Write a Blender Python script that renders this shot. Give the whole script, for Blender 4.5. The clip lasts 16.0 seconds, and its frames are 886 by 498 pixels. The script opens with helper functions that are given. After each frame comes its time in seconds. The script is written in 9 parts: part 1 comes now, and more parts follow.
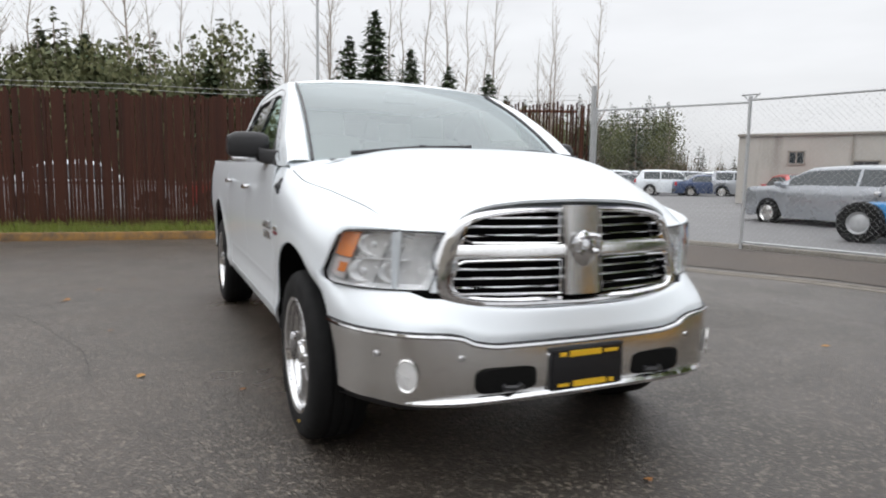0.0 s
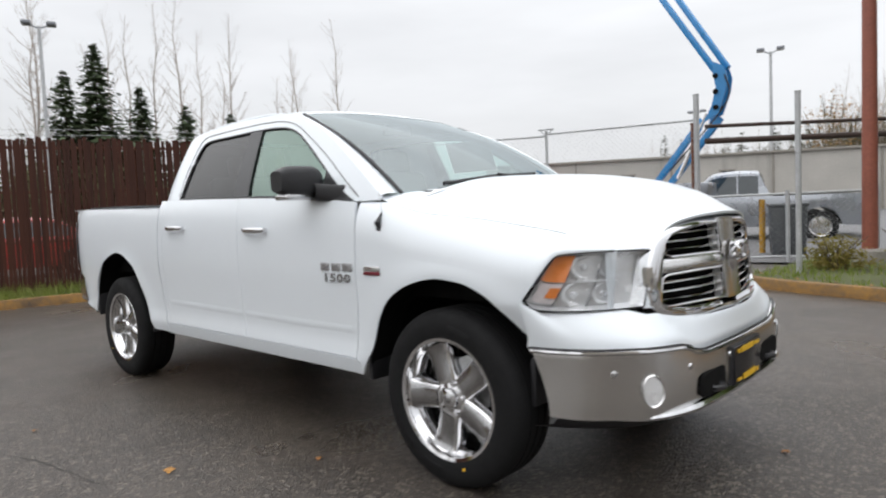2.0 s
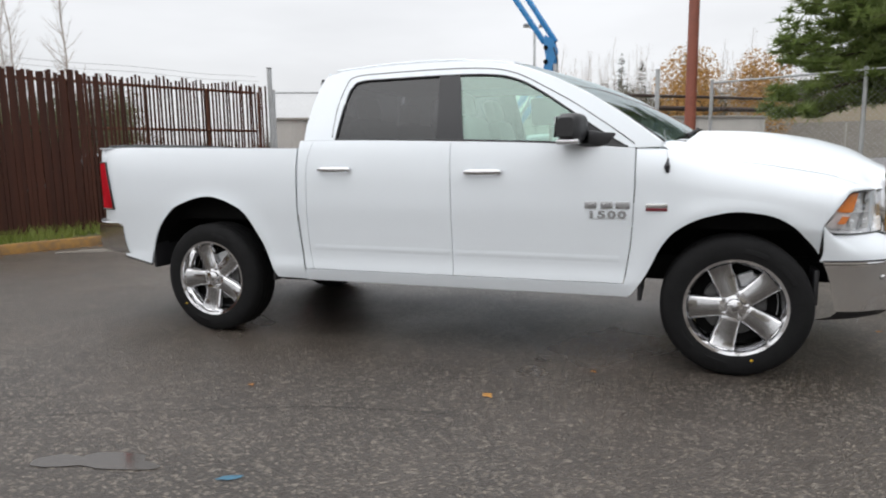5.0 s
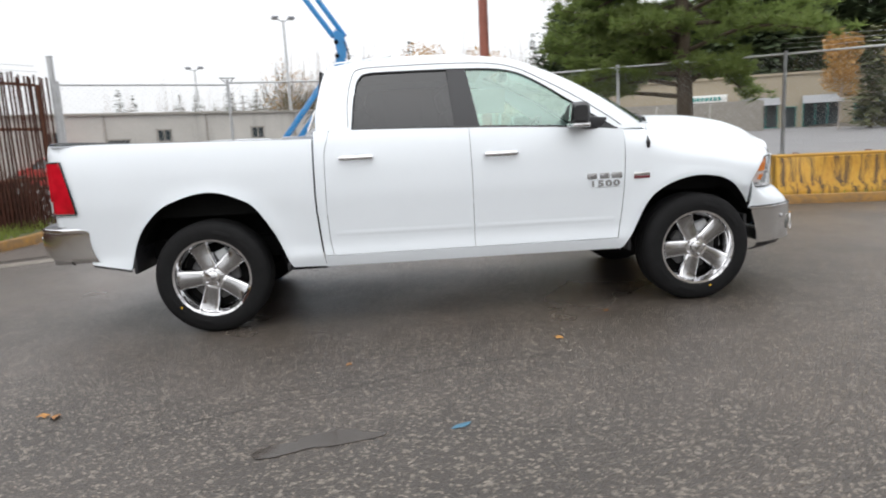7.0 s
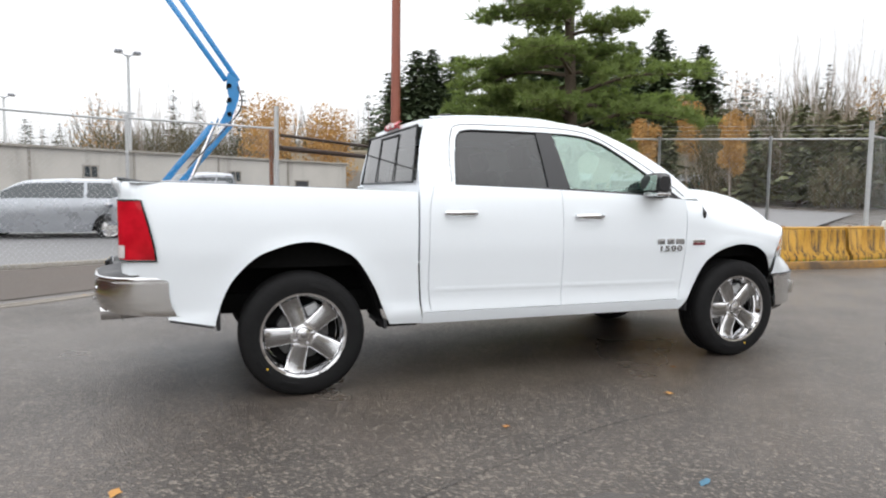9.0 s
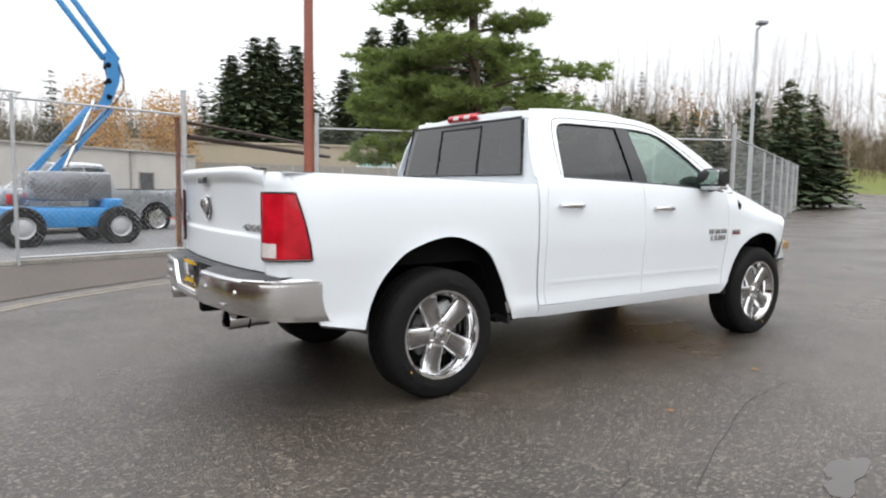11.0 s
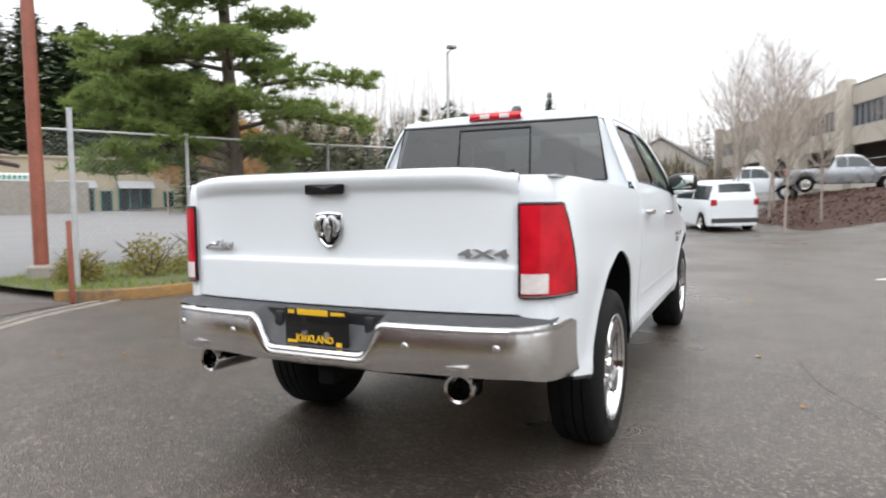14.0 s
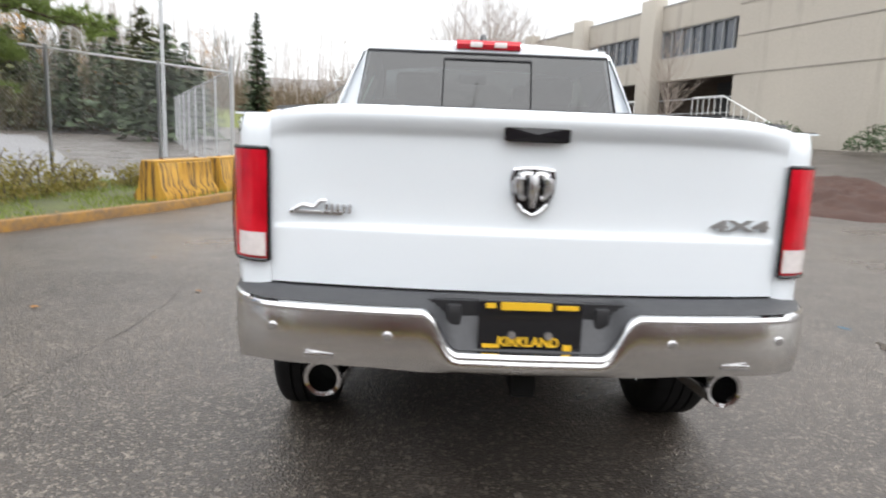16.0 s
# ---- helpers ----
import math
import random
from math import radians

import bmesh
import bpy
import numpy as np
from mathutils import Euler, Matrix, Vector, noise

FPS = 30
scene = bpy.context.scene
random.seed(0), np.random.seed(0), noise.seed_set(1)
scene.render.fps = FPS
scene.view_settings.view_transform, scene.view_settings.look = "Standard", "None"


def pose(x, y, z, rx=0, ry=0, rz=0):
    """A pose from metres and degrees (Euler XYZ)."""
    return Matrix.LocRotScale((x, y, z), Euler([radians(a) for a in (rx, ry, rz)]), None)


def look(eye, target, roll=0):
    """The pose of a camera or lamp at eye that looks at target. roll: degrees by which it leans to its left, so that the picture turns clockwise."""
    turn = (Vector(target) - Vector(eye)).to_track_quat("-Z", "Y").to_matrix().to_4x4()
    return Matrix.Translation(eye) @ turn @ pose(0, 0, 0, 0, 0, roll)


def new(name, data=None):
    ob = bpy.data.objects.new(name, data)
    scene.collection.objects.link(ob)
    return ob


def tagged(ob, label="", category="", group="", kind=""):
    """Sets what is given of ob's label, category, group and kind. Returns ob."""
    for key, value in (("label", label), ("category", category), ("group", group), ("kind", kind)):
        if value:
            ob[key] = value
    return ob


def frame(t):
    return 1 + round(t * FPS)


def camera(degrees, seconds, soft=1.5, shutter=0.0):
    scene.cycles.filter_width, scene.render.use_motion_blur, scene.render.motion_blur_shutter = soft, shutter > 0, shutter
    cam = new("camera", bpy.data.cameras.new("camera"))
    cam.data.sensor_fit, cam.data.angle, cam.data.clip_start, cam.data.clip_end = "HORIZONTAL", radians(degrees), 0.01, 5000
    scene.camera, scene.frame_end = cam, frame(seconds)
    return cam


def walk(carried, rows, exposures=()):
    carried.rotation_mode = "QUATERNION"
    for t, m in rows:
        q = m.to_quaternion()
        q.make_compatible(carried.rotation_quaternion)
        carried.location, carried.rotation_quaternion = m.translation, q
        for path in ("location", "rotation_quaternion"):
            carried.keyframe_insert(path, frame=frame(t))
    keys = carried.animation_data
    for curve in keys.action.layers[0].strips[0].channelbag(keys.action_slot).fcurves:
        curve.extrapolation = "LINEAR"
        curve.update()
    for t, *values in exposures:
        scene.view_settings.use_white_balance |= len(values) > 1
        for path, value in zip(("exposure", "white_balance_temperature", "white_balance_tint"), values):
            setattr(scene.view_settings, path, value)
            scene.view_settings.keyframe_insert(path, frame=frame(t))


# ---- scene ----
cam = camera(68.5, 16.0, soft=2.0, shutter=0.5)

PATH = [
    (0, (6.641, -1.573, 1.279), (4.828, -0.76, 1.048), 0.9),
    (0.5, (6.389, -1.953, 1.271), (4.62, -1.043, 1.059), 0.7),
    (1, (6.155, -2.349, 1.283), (4.56, -1.16, 1.078), -1.5),
    (1.5, (5.811, -2.671, 1.259), (4.288, -1.391, 1.063), -2.4),
    (2, (5.515, -3.043, 1.251), (4.159, -1.577, 1.127), -2.5),
    (2.5, (5.186, -3.415, 1.265), (3.892, -1.906, 1.045), -2.1),
    (3, (4.828, -3.746, 1.275), (3.694, -2.112, 1.067), 0.3),
    (3.5, (4.471, -4.111, 1.273), (3.535, -2.365, 0.997), -0.4),
    (4, (4.063, -4.418, 1.259), (3.224, -2.627, 0.966), -0.9),
    (6.5, (1.841, -5.462, 1.296), (1.724, -3.486, 1.011), -2.0),
    (7, (1.336, -5.618, 1.281), (1.471, -3.65, 0.954), -2.9),
    (7.5, (0.85, -5.62, 1.264), (1.127, -3.662, 0.969), -2.3),
    (8, (0.346, -5.544, 1.279), (0.757, -3.599, 1.055), -0.4),
    (8.5, (-0.131, -5.378, 1.303), (0.431, -3.468, 1.114), -0.6),
    (9, (-0.593, -5.163, 1.317), (0.094, -3.292, 1.152), 0.7),
    (11.5, (-2.586, -3.941, 1.254), (-1.325, -2.404, 1.036), -0.2),
    (12, (-2.836, -3.613, 1.219), (-1.479, -2.165, 0.968), -1.0),
    (12.5, (-3.055, -3.073, 1.269), (-1.641, -1.677, 1.049), -1.0),
    (13, (-3.267, -2.625, 1.267), (-1.656, -1.457, 1.066), -1.3),
    (13.5, (-3.34, -2.092, 1.275), (-1.637, -1.069, 1.045), -0.8),
    (14, (-3.436, -1.607, 1.27), (-1.635, -0.748, 1.129), -0.7),
    (14.5, (-3.446, -1.124, 1.277), (-1.583, -0.417, 1.104), -0.6),
    (15, (-3.381, -0.662, 1.291), (-1.459, -0.142, 1.098), -0.5),
    (15.5, (-3.334, -0.173, 1.285), (-1.36, 0.015, 1.028), -0.2),
    (16, (-3.155, 0.347, 1.316), (-1.185, 0.300, 0.979), 2.2),
]
EXPOSURES = [(0.0, 0.05), (1.5, 0.05), (2.5, -0.03), (4.0, -0.06), (6.5, 0.26), (9.0, 0.43), (11.5, 0.44), (12.5, 0.55), (14.5, 0.65), (16.0, 0.75)]
walk(cam, [(t, look(eye, target, roll)) for t, eye, target, roll in PATH], EXPOSURES)

# ---- world: overcast sky and a very soft sun ----
world = bpy.data.worlds.new("sky")
scene.world = world
world.use_nodes = True
wt = world.node_tree
wt.nodes.clear()
w_out = wt.nodes.new("ShaderNodeOutputWorld")
w_bg = wt.nodes.new("ShaderNodeBackground")
w_sky = wt.nodes.new("ShaderNodeTexSky")
w_sky.sky_type = "NISHITA"
w_sky.sun_disc = False
w_sky.sun_elevation = radians(70)
w_sky.sun_rotation = radians(205)
w_sky.dust_density = 4.0
w_scale = wt.nodes.new("ShaderNodeVectorMath")
w_scale.operation = "SCALE"
w_scale.inputs["Scale"].default_value = 0.09
wt.links.new(w_sky.outputs["Color"], w_scale.inputs[0])
w_tc = wt.nodes.new("ShaderNodeTexCoord")
w_sep = wt.nodes.new("ShaderNodeSeparateXYZ")
wt.links.new(w_tc.outputs["Generated"], w_sep.inputs[0])
w_ramp = wt.nodes.new("ShaderNodeValToRGB")
w_ramp.color_ramp.elements[0].position, w_ramp.color_ramp.elements[0].color = 0.0, (0.80, 0.81, 0.83, 1)
w_ramp.color_ramp.elements[1].position, w_ramp.color_ramp.elements[1].color = 1.0, (2.15, 2.19, 2.27, 1)
w_e = w_ramp.color_ramp.elements.new(0.35)
w_e.color = (1.0, 1.015, 1.045, 1)
wt.links.new(w_sep.outputs["Z"], w_ramp.inputs["Fac"])
w_map = wt.nodes.new("ShaderNodeMapping")
w_map.inputs["Scale"].default_value = (1.0, 1.0, 4.5)
wt.links.new(w_tc.outputs["Generated"], w_map.inputs["Vector"])
w_noise = wt.nodes.new("ShaderNodeTexNoise")
w_noise.inputs["Scale"].default_value = 1.6
w_noise.inputs["Detail"].default_value = 5.0
wt.links.new(w_map.outputs["Vector"], w_noise.inputs["Vector"])
w_cr = wt.nodes.new("ShaderNodeMapRange")
w_cr.inputs["From Min"].default_value = 0.32
w_cr.inputs["From Max"].default_value = 0.68
w_cr.inputs["To Min"].default_value = 0.9
w_cr.inputs["To Max"].default_value = 1.12
wt.links.new(w_noise.outputs["Fac"], w_cr.inputs["Value"])
w_mul = wt.nodes.new("ShaderNodeVectorMath")
w_mul.operation = "SCALE"
wt.links.new(w_ramp.outputs["Color"], w_mul.inputs[0])
wt.links.new(w_cr.outputs["Result"], w_mul.inputs["Scale"])
w_mix = wt.nodes.new("ShaderNodeMix")
w_mix.data_type = "RGBA"
w_mix.inputs["Factor"].default_value = 0.9
wt.links.new(w_scale.outputs["Vector"], w_mix.inputs["A"])
wt.links.new(w_mul.outputs["Vector"], w_mix.inputs["B"])
wt.links.new(w_mix.outputs["Result"], w_bg.inputs["Color"])
w_bg.inputs["Strength"].default_value = 1.0
wt.links.new(w_bg.outputs["Background"], w_out.inputs["Surface"])

sun_data = bpy.data.lights.new("sun", "SUN")
sun_data.energy = 0.9
sun_data.angle = radians(130)
sun_data.color = (1.0, 0.97, 0.93)
sun = new("sun", sun_data)
sun.matrix_world = look((-3, -5, 16), (0, 0, 0))
scene.view_settings.exposure = 0.0


# ---- materials ----
def mat(name, color, rough=0.5, metal=0.0, var=0.12, scale=6.0, fine=60.0, bump=0.0, bump_scale=120.0, coat=0.0,
        spec=0.5, rvar=0.08, piece=0.0, stretch=(1, 1, 1), tint=None):
    """A node material: a base colour varied at two scales, varied roughness, fine relief."""
    m = bpy.data.materials.new(name)
    m.use_nodes = True
    nt = m.node_tree
    b = nt.nodes["Principled BSDF"]
    tc = nt.nodes.new("ShaderNodeTexCoord")
    mp = nt.nodes.new("ShaderNodeMapping")
    mp.inputs["Scale"].default_value = stretch
    nt.links.new(tc.outputs["Object"], mp.inputs["Vector"])
    n1 = nt.nodes.new("ShaderNodeTexNoise")
    n1.inputs["Scale"].default_value = scale
    n1.inputs["Detail"].default_value = 4.0
    n2 = nt.nodes.new("ShaderNodeTexNoise")
    n2.inputs["Scale"].default_value = fine
    n2.inputs["Detail"].default_value = 2.0
    for n in (n1, n2):
        nt.links.new(mp.outputs["Vector"], n.inputs["Vector"])
    add = nt.nodes.new("ShaderNodeMath")
    add.operation = "ADD"
    nt.links.new(n1.outputs["Fac"], add.inputs[0])
    nt.links.new(n2.outputs["Fac"], add.inputs[1])
    last = add
    if piece:
        oi = nt.nodes.new("ShaderNodeObjectInfo")
        pm = nt.nodes.new("ShaderNodeMath")
        pm.operation = "MULTIPLY_ADD"
        pm.inputs[1].default_value = piece
        nt.links.new(oi.outputs["Random"], pm.inputs[0])
        nt.links.new(add.outputs[0], pm.inputs[2])
        last = pm
    rng = nt.nodes.new("ShaderNodeMapRange")
    rng.inputs["From Min"].default_value = 0.6
    rng.inputs["From Max"].default_value = 1.4 + piece
    nt.links.new(last.outputs[0], rng.inputs["Value"])
    mx = nt.nodes.new("ShaderNodeMix")
    mx.data_type = "RGBA"
    lo = [max(0, c * (1 - var)) for c in color]
    hi = [min(1, c * (1 + var)) for c in color] if tint is None else list(tint)
    mx.inputs["A"].default_value = (*lo, 1)
    mx.inputs["B"].default_value = (*hi, 1)
    nt.links.new(rng.outputs["Result"], mx.inputs["Factor"])
    nt.links.new(mx.outputs["Result"], b.inputs["Base Color"])
    rr = nt.nodes.new("ShaderNodeMapRange")
    rr.inputs["From Min"].default_value = 0.3
    rr.inputs["From Max"].default_value = 0.7
    rr.inputs["To Min"].default_value = max(0.0, rough - rvar)
    rr.inputs["To Max"].default_value = min(1.0, rough + rvar)
    nt.links.new(n1.outputs["Fac"], rr.inputs["Value"])
    nt.links.new(rr.outputs["Result"], b.inputs["Roughness"])
    b.inputs["Metallic"].default_value = metal
    b.inputs["Coat Weight"].default_value = coat
    b.inputs["Coat Roughness"].default_value = 0.04
    b.inputs["Specular IOR Level"].default_value = spec
    if bump:
        n3 = nt.nodes.new("ShaderNodeTexNoise")
        n3.inputs["Scale"].default_value = bump_scale
        n3.inputs["Detail"].default_value = 3.0
        nt.links.new(mp.outputs["Vector"], n3.inputs["Vector"])
        bp = nt.nodes.new("ShaderNodeBump")
        bp.inputs["Strength"].default_value = bump
        bp.inputs["Distance"].default_value = 0.01
        nt.links.new(n3.outputs["Fac"], bp.inputs["Height"])
        nt.links.new(bp.outputs["Normal"], b.inputs["Normal"])
    return m


def glass_mat(name, color, rough=0.02, alpha=1.0, film=(1, 1, 1)):
    """A thin pane: clear or tinted see-through with a mirror film."""
    m = bpy.data.materials.new(name)
    m.use_nodes = True
    nt = m.node_tree
    nt.nodes.clear()
    out = nt.nodes.new("ShaderNodeOutputMaterial")
    tr = nt.nodes.new("ShaderNodeBsdfTransparent")
    tr.inputs["Color"].default_value = (*color, 1)
    gl = nt.nodes.new("ShaderNodeBsdfGlossy")
    gl.inputs["Roughness"].default_value = rough
    gl.inputs["Color"].default_value = (*film, 1)
    lw = nt.nodes.new("ShaderNodeLayerWeight")
    lw.inputs["Blend"].default_value = 0.5
    pw = nt.nodes.new("ShaderNodeMath")
    pw.operation = "POWER"
    pw.inputs[1].default_value = 5.0
    nt.links.new(lw.outputs["Facing"], pw.inputs[0])
    k = nt.nodes.new("ShaderNodeMath")
    k.operation = "MULTIPLY_ADD"
    k.inputs[1].default_value = 0.92 - alpha
    k.inputs[2].default_value = 0.05 + alpha
    nt.links.new(pw.outputs[0], k.inputs[0])
    mixs = nt.nodes.new("ShaderNodeMixShader")
    nt.links.new(k.outputs[0], mixs.inputs[0])
    nt.links.new(tr.outputs[0], mixs.inputs[1])
    nt.links.new(gl.outputs[0], mixs.inputs[2])
    nt.links.new(mixs.outputs[0], out.inputs["Surface"])
    return m


def asphalt_mat():
    m = bpy.data.materials.new("wet_asphalt")
    m.use_nodes = True
    nt = m.node_tree
    b = nt.nodes["Principled BSDF"]
    tc = nt.nodes.new("ShaderNodeTexCoord")

    def tex(kind, scale, detail=3.0):
        n = nt.nodes.new(kind)
        n.inputs["Scale"].default_value = scale
        if kind == "ShaderNodeTexNoise":
            n.inputs["Detail"].default_value = detail
        nt.links.new(tc.outputs["Object"], n.inputs["Vector"])
        return n

    def mrange(src, a, z, lo, hi):
        n = nt.nodes.new("ShaderNodeMapRange")
        for key, v in (("From Min", a), ("From Max", z), ("To Min", lo), ("To Max", hi)):
            n.inputs[key].default_value = v
        nt.links.new(src, n.inputs["Value"])
        return n.outputs["Result"]

    def mixc(f, a, c):
        n = nt.nodes.new("ShaderNodeMix")
        n.data_type = "RGBA"
        nt.links.new(f, n.inputs["Factor"])
        for key, v in (("A", a), ("B", c)):
            if isinstance(v, tuple):
                n.inputs[key].default_value = (*v, 1)
            else:
                nt.links.new(v, n.inputs[key])
        return n.outputs["Result"]

    big = tex("ShaderNodeTexNoise", 0.5, 6)
    mid = tex("ShaderNodeTexNoise", 3.0, 4)
    grain = tex("ShaderNodeTexVoronoi", 95.0)
    grit = tex("ShaderNodeTexNoise", 320.0, 2)
    base = mixc(mrange(big.outputs["Fac"], 0.35, 0.65, 0, 1), (0.034, 0.0275, 0.0225), (0.068, 0.056, 0.047))
    base = mixc(mrange(mid.outputs["Fac"], 0.45, 0.75, 0, 0.5), base, (0.028, 0.0235, 0.020))
    sep = nt.nodes.new("ShaderNodeSeparateXYZ")
    nt.links.new(grain.outputs["Color"], sep.inputs[0])
    base = mixc(mrange(sep.outputs["X"], 0.84, 0.95, 0, 0.85), base, (0.215, 0.183, 0.147))
    pebble = tex("ShaderNodeTexVoronoi", 48.0)
    sep2 = nt.nodes.new("ShaderNodeSeparateXYZ")
    nt.links.new(pebble.outputs["Color"], sep2.inputs[0])
    base = mixc(mrange(sep2.outputs["X"], 0.90, 0.97, 0, 0.7), base, (0.19, 0.165, 0.135))
    base = mixc(mrange(sep.outputs["Y"], 0.72, 0.9, 0, 0.5), base, (0.022, 0.019, 0.016))
    base = mixc(mrange(grit.outputs["Fac"], 0.55, 0.75, 0, 0.35), base, (0.09, 0.08, 0.072))
    nt.links.new(base, b.inputs["Base Color"])
    nt.links.new(mrange(big.outputs["Fac"], 0.35, 0.7, 0.48, 0.24), b.inputs["Roughness"])
    b.inputs["Specular IOR Level"].default_value = 0.5
    bp = nt.nodes.new("ShaderNodeBump")
    bp.inputs["Strength"].default_value = 0.75
    bp.inputs["Distance"].default_value = 0.006
    nt.links.new(grain.outputs["Distance"], bp.inputs["Height"])
    nt.links.new(bp.outputs["Normal"], b.inputs["Normal"])
    return m


M_asphalt = asphalt_mat()
M_white = mat("white_paint", (0.785, 0.83, 0.868), 0.30, var=0.006, scale=1.5, fine=9, coat=0.55, rvar=0.0)
M_chrome = mat("chrome", (0.72, 0.72, 0.73), 0.07, metal=1.0, var=0.04, scale=5, rvar=0.03)
M_mirror = mat("mirror_glass", (0.45, 0.48, 0.47), 0.03, metal=1.0, var=0.02, rvar=0.0)
M_spoke = mat("satin_spoke", (0.42, 0.42, 0.425), 0.20, metal=1.0, var=0.05, scale=6, rvar=0.03)
M_chrome_dull = mat("brushed_chrome", (0.74, 0.735, 0.725), 0.22, metal=1.0, var=0.06, scale=4, rvar=0.06)
M_black = mat("black_plastic", (0.018, 0.018, 0.02), 0.45, var=0.2, scale=12, bump=0.1, bump_scale=400)
M_dark = mat("dark_plastic", (0.045, 0.046, 0.05), 0.55, var=0.2, scale=10, bump=0.15, bump_scale=300)
M_gloss_black = mat("gloss_black", (0.012, 0.012, 0.014), 0.12, var=0.1)
M_tyre = mat("tyre_rubber", (0.0075, 0.0075, 0.008), 0.8, spec=0.25, var=0.25, scale=14, bump=0.15, bump_scale=90)
M_under = mat("underbody", (0.006, 0.006, 0.006), 0.9, spec=0.15, var=0.3)
M_glass = glass_mat("clear_glass", (0.70, 0.90, 0.81), 0.02, 0.17, (0.80, 1.0, 0.90))
M_headliner = mat("headliner_cloth", (0.50, 0.52, 0.49), 0.9, var=0.06, scale=12)
M_glass_dark = glass_mat("privacy_glass", (0.09, 0.094, 0.10), 0.02, 0.015)
M_glass_rear = glass_mat("rear_privacy_glass", (0.12, 0.125, 0.13), 0.02, 0.07)
M_windshield = glass_mat("windshield_glass", (0.47, 0.57, 0.57), 0.03, 0.14, (0.90, 0.98, 1.0))
M_reflector = mat("lamp_reflector", (0.88, 0.89, 0.90), 0.3, metal=0.35, var=0.10, scale=14, fine=40)
M_lamp_white = mat("lamp_housing", (0.90, 0.91, 0.92), 0.22, metal=0.35, var=0.16, scale=14, fine=30)
M_brake = mat("dark_brake_steel", (0.10, 0.10, 0.10), 0.5, metal=0.6, var=0.2, scale=20)
M_lens = glass_mat("lamp_lens", (0.93, 0.94, 0.95), 0.03, 0.04)
# dark and bright reds mottled to stand for reflections in the lens
M_red = mat("red_lens", (0.36, 0.003, 0.009), 0.12, var=0.3, scale=7, fine=9, coat=0.25, spec=0.35, tint=(0.66, 0.011, 0.027))
M_red_clear = mat("pale_lens", (0.70, 0.64, 0.63), 0.15, var=0.12, scale=20, coat=1.0)
M_amber = mat("amber_lens", (0.85, 0.24, 0.03), 0.2, var=0.1, scale=30, coat=1.0)
M_badge = mat("badge_chrome", (0.42, 0.42, 0.43), 0.3, metal=0.7, var=0.08)
M_silver = mat("silver_trim", (0.6, 0.6, 0.61), 0.25, metal=0.9, var=0.05)
M_plate_yellow = mat("yellow_print", (0.75, 0.45, 0.02), 0.5, var=0.05)
M_cabin = mat("cabin_fabric", (0.26, 0.27, 0.26), 0.85, var=0.15, scale=15)
M_paper = mat("white_paper", (0.75, 0.76, 0.74), 0.7, var=0.04)
M_steel = mat("galvanised_steel", (0.46, 0.47, 0.48), 0.5, metal=0.35, var=0.2, scale=9, rvar=0.12)
M_rust = mat("rusty_steel", (0.16, 0.065, 0.035), 0.75, metal=0.1, var=0.4, scale=7, fine=45, bump=0.3, bump_scale=60)
M_dark_pipe = mat("dark_pipe", (0.055, 0.035, 0.028), 0.7, metal=0.1, var=0.4, scale=5, fine=40, bump=0.3, bump_scale=50)
M_slat = mat("brown_slat", (0.040, 0.0125, 0.0075), 0.65, var=0.3, scale=2.0, fine=30, piece=0.8, stretch=(8, 8, 1), tint=(0.075, 0.024, 0.013), spec=0.3)
M_pole = mat("painted_pole", (0.27, 0.085, 0.055), 0.5, var=0.2, scale=3, fine=25)
M_concrete = mat("concrete", (0.45, 0.43, 0.395), 0.85, var=0.15, scale=0.8, fine=18, bump=0.25, bump_scale=50)
M_concrete_old = mat("old_concrete", (0.27, 0.25, 0.22), 0.85, var=0.3, scale=2.5, fine=30, bump=0.4, bump_scale=60)
M_kerb_yellow = mat("worn_yellow_kerb", (0.46, 0.23, 0.03), 0.75, var=0.3, scale=2.2, fine=14, bump=0.3, bump_scale=60, tint=(0.13, 0.085, 0.05))
M_barrier = mat("yellow_barrier", (0.52, 0.25, 0.015), 0.6, var=0.2, scale=2.5, fine=14, bump=0.25, bump_scale=40, tint=(0.50, 0.29, 0.035))
M_barrier_cap = mat("barrier_cap", (0.50, 0.29, 0.03), 0.6, var=0.2, scale=3, fine=20, bump=0.25, bump_scale=40, tint=(0.40, 0.20, 0.03))
M_grass = mat("grass_blades", (0.19, 0.27, 0.04), 0.75, var=0.4, scale=1.5, fine=12, tint=(0.26, 0.26, 0.07))
M_soil = mat("verge_soil", (0.075, 0.07, 0.035), 0.95, var=0.4, scale=1.8, fine=25, bump=0.5, bump_scale=30, tint=(0.10, 0.12, 0.04))
M_leaf_dead = mat("fallen_leaf", (0.30, 0.11, 0.03), 0.7, var=0.3, piece=0.6, tint=(0.42, 0.22, 0.05))
M_shrub = mat("shrub_leaf", (0.17, 0.17, 0.035), 0.65, var=0.35, scale=2.0, fine=9, tint=(0.24, 0.17, 0.05))
M_pine = mat("pine_needles", (0.115, 0.165, 0.06), 0.6, var=0.35, scale=0.9, fine=6, tint=(0.24, 0.28, 0.09))


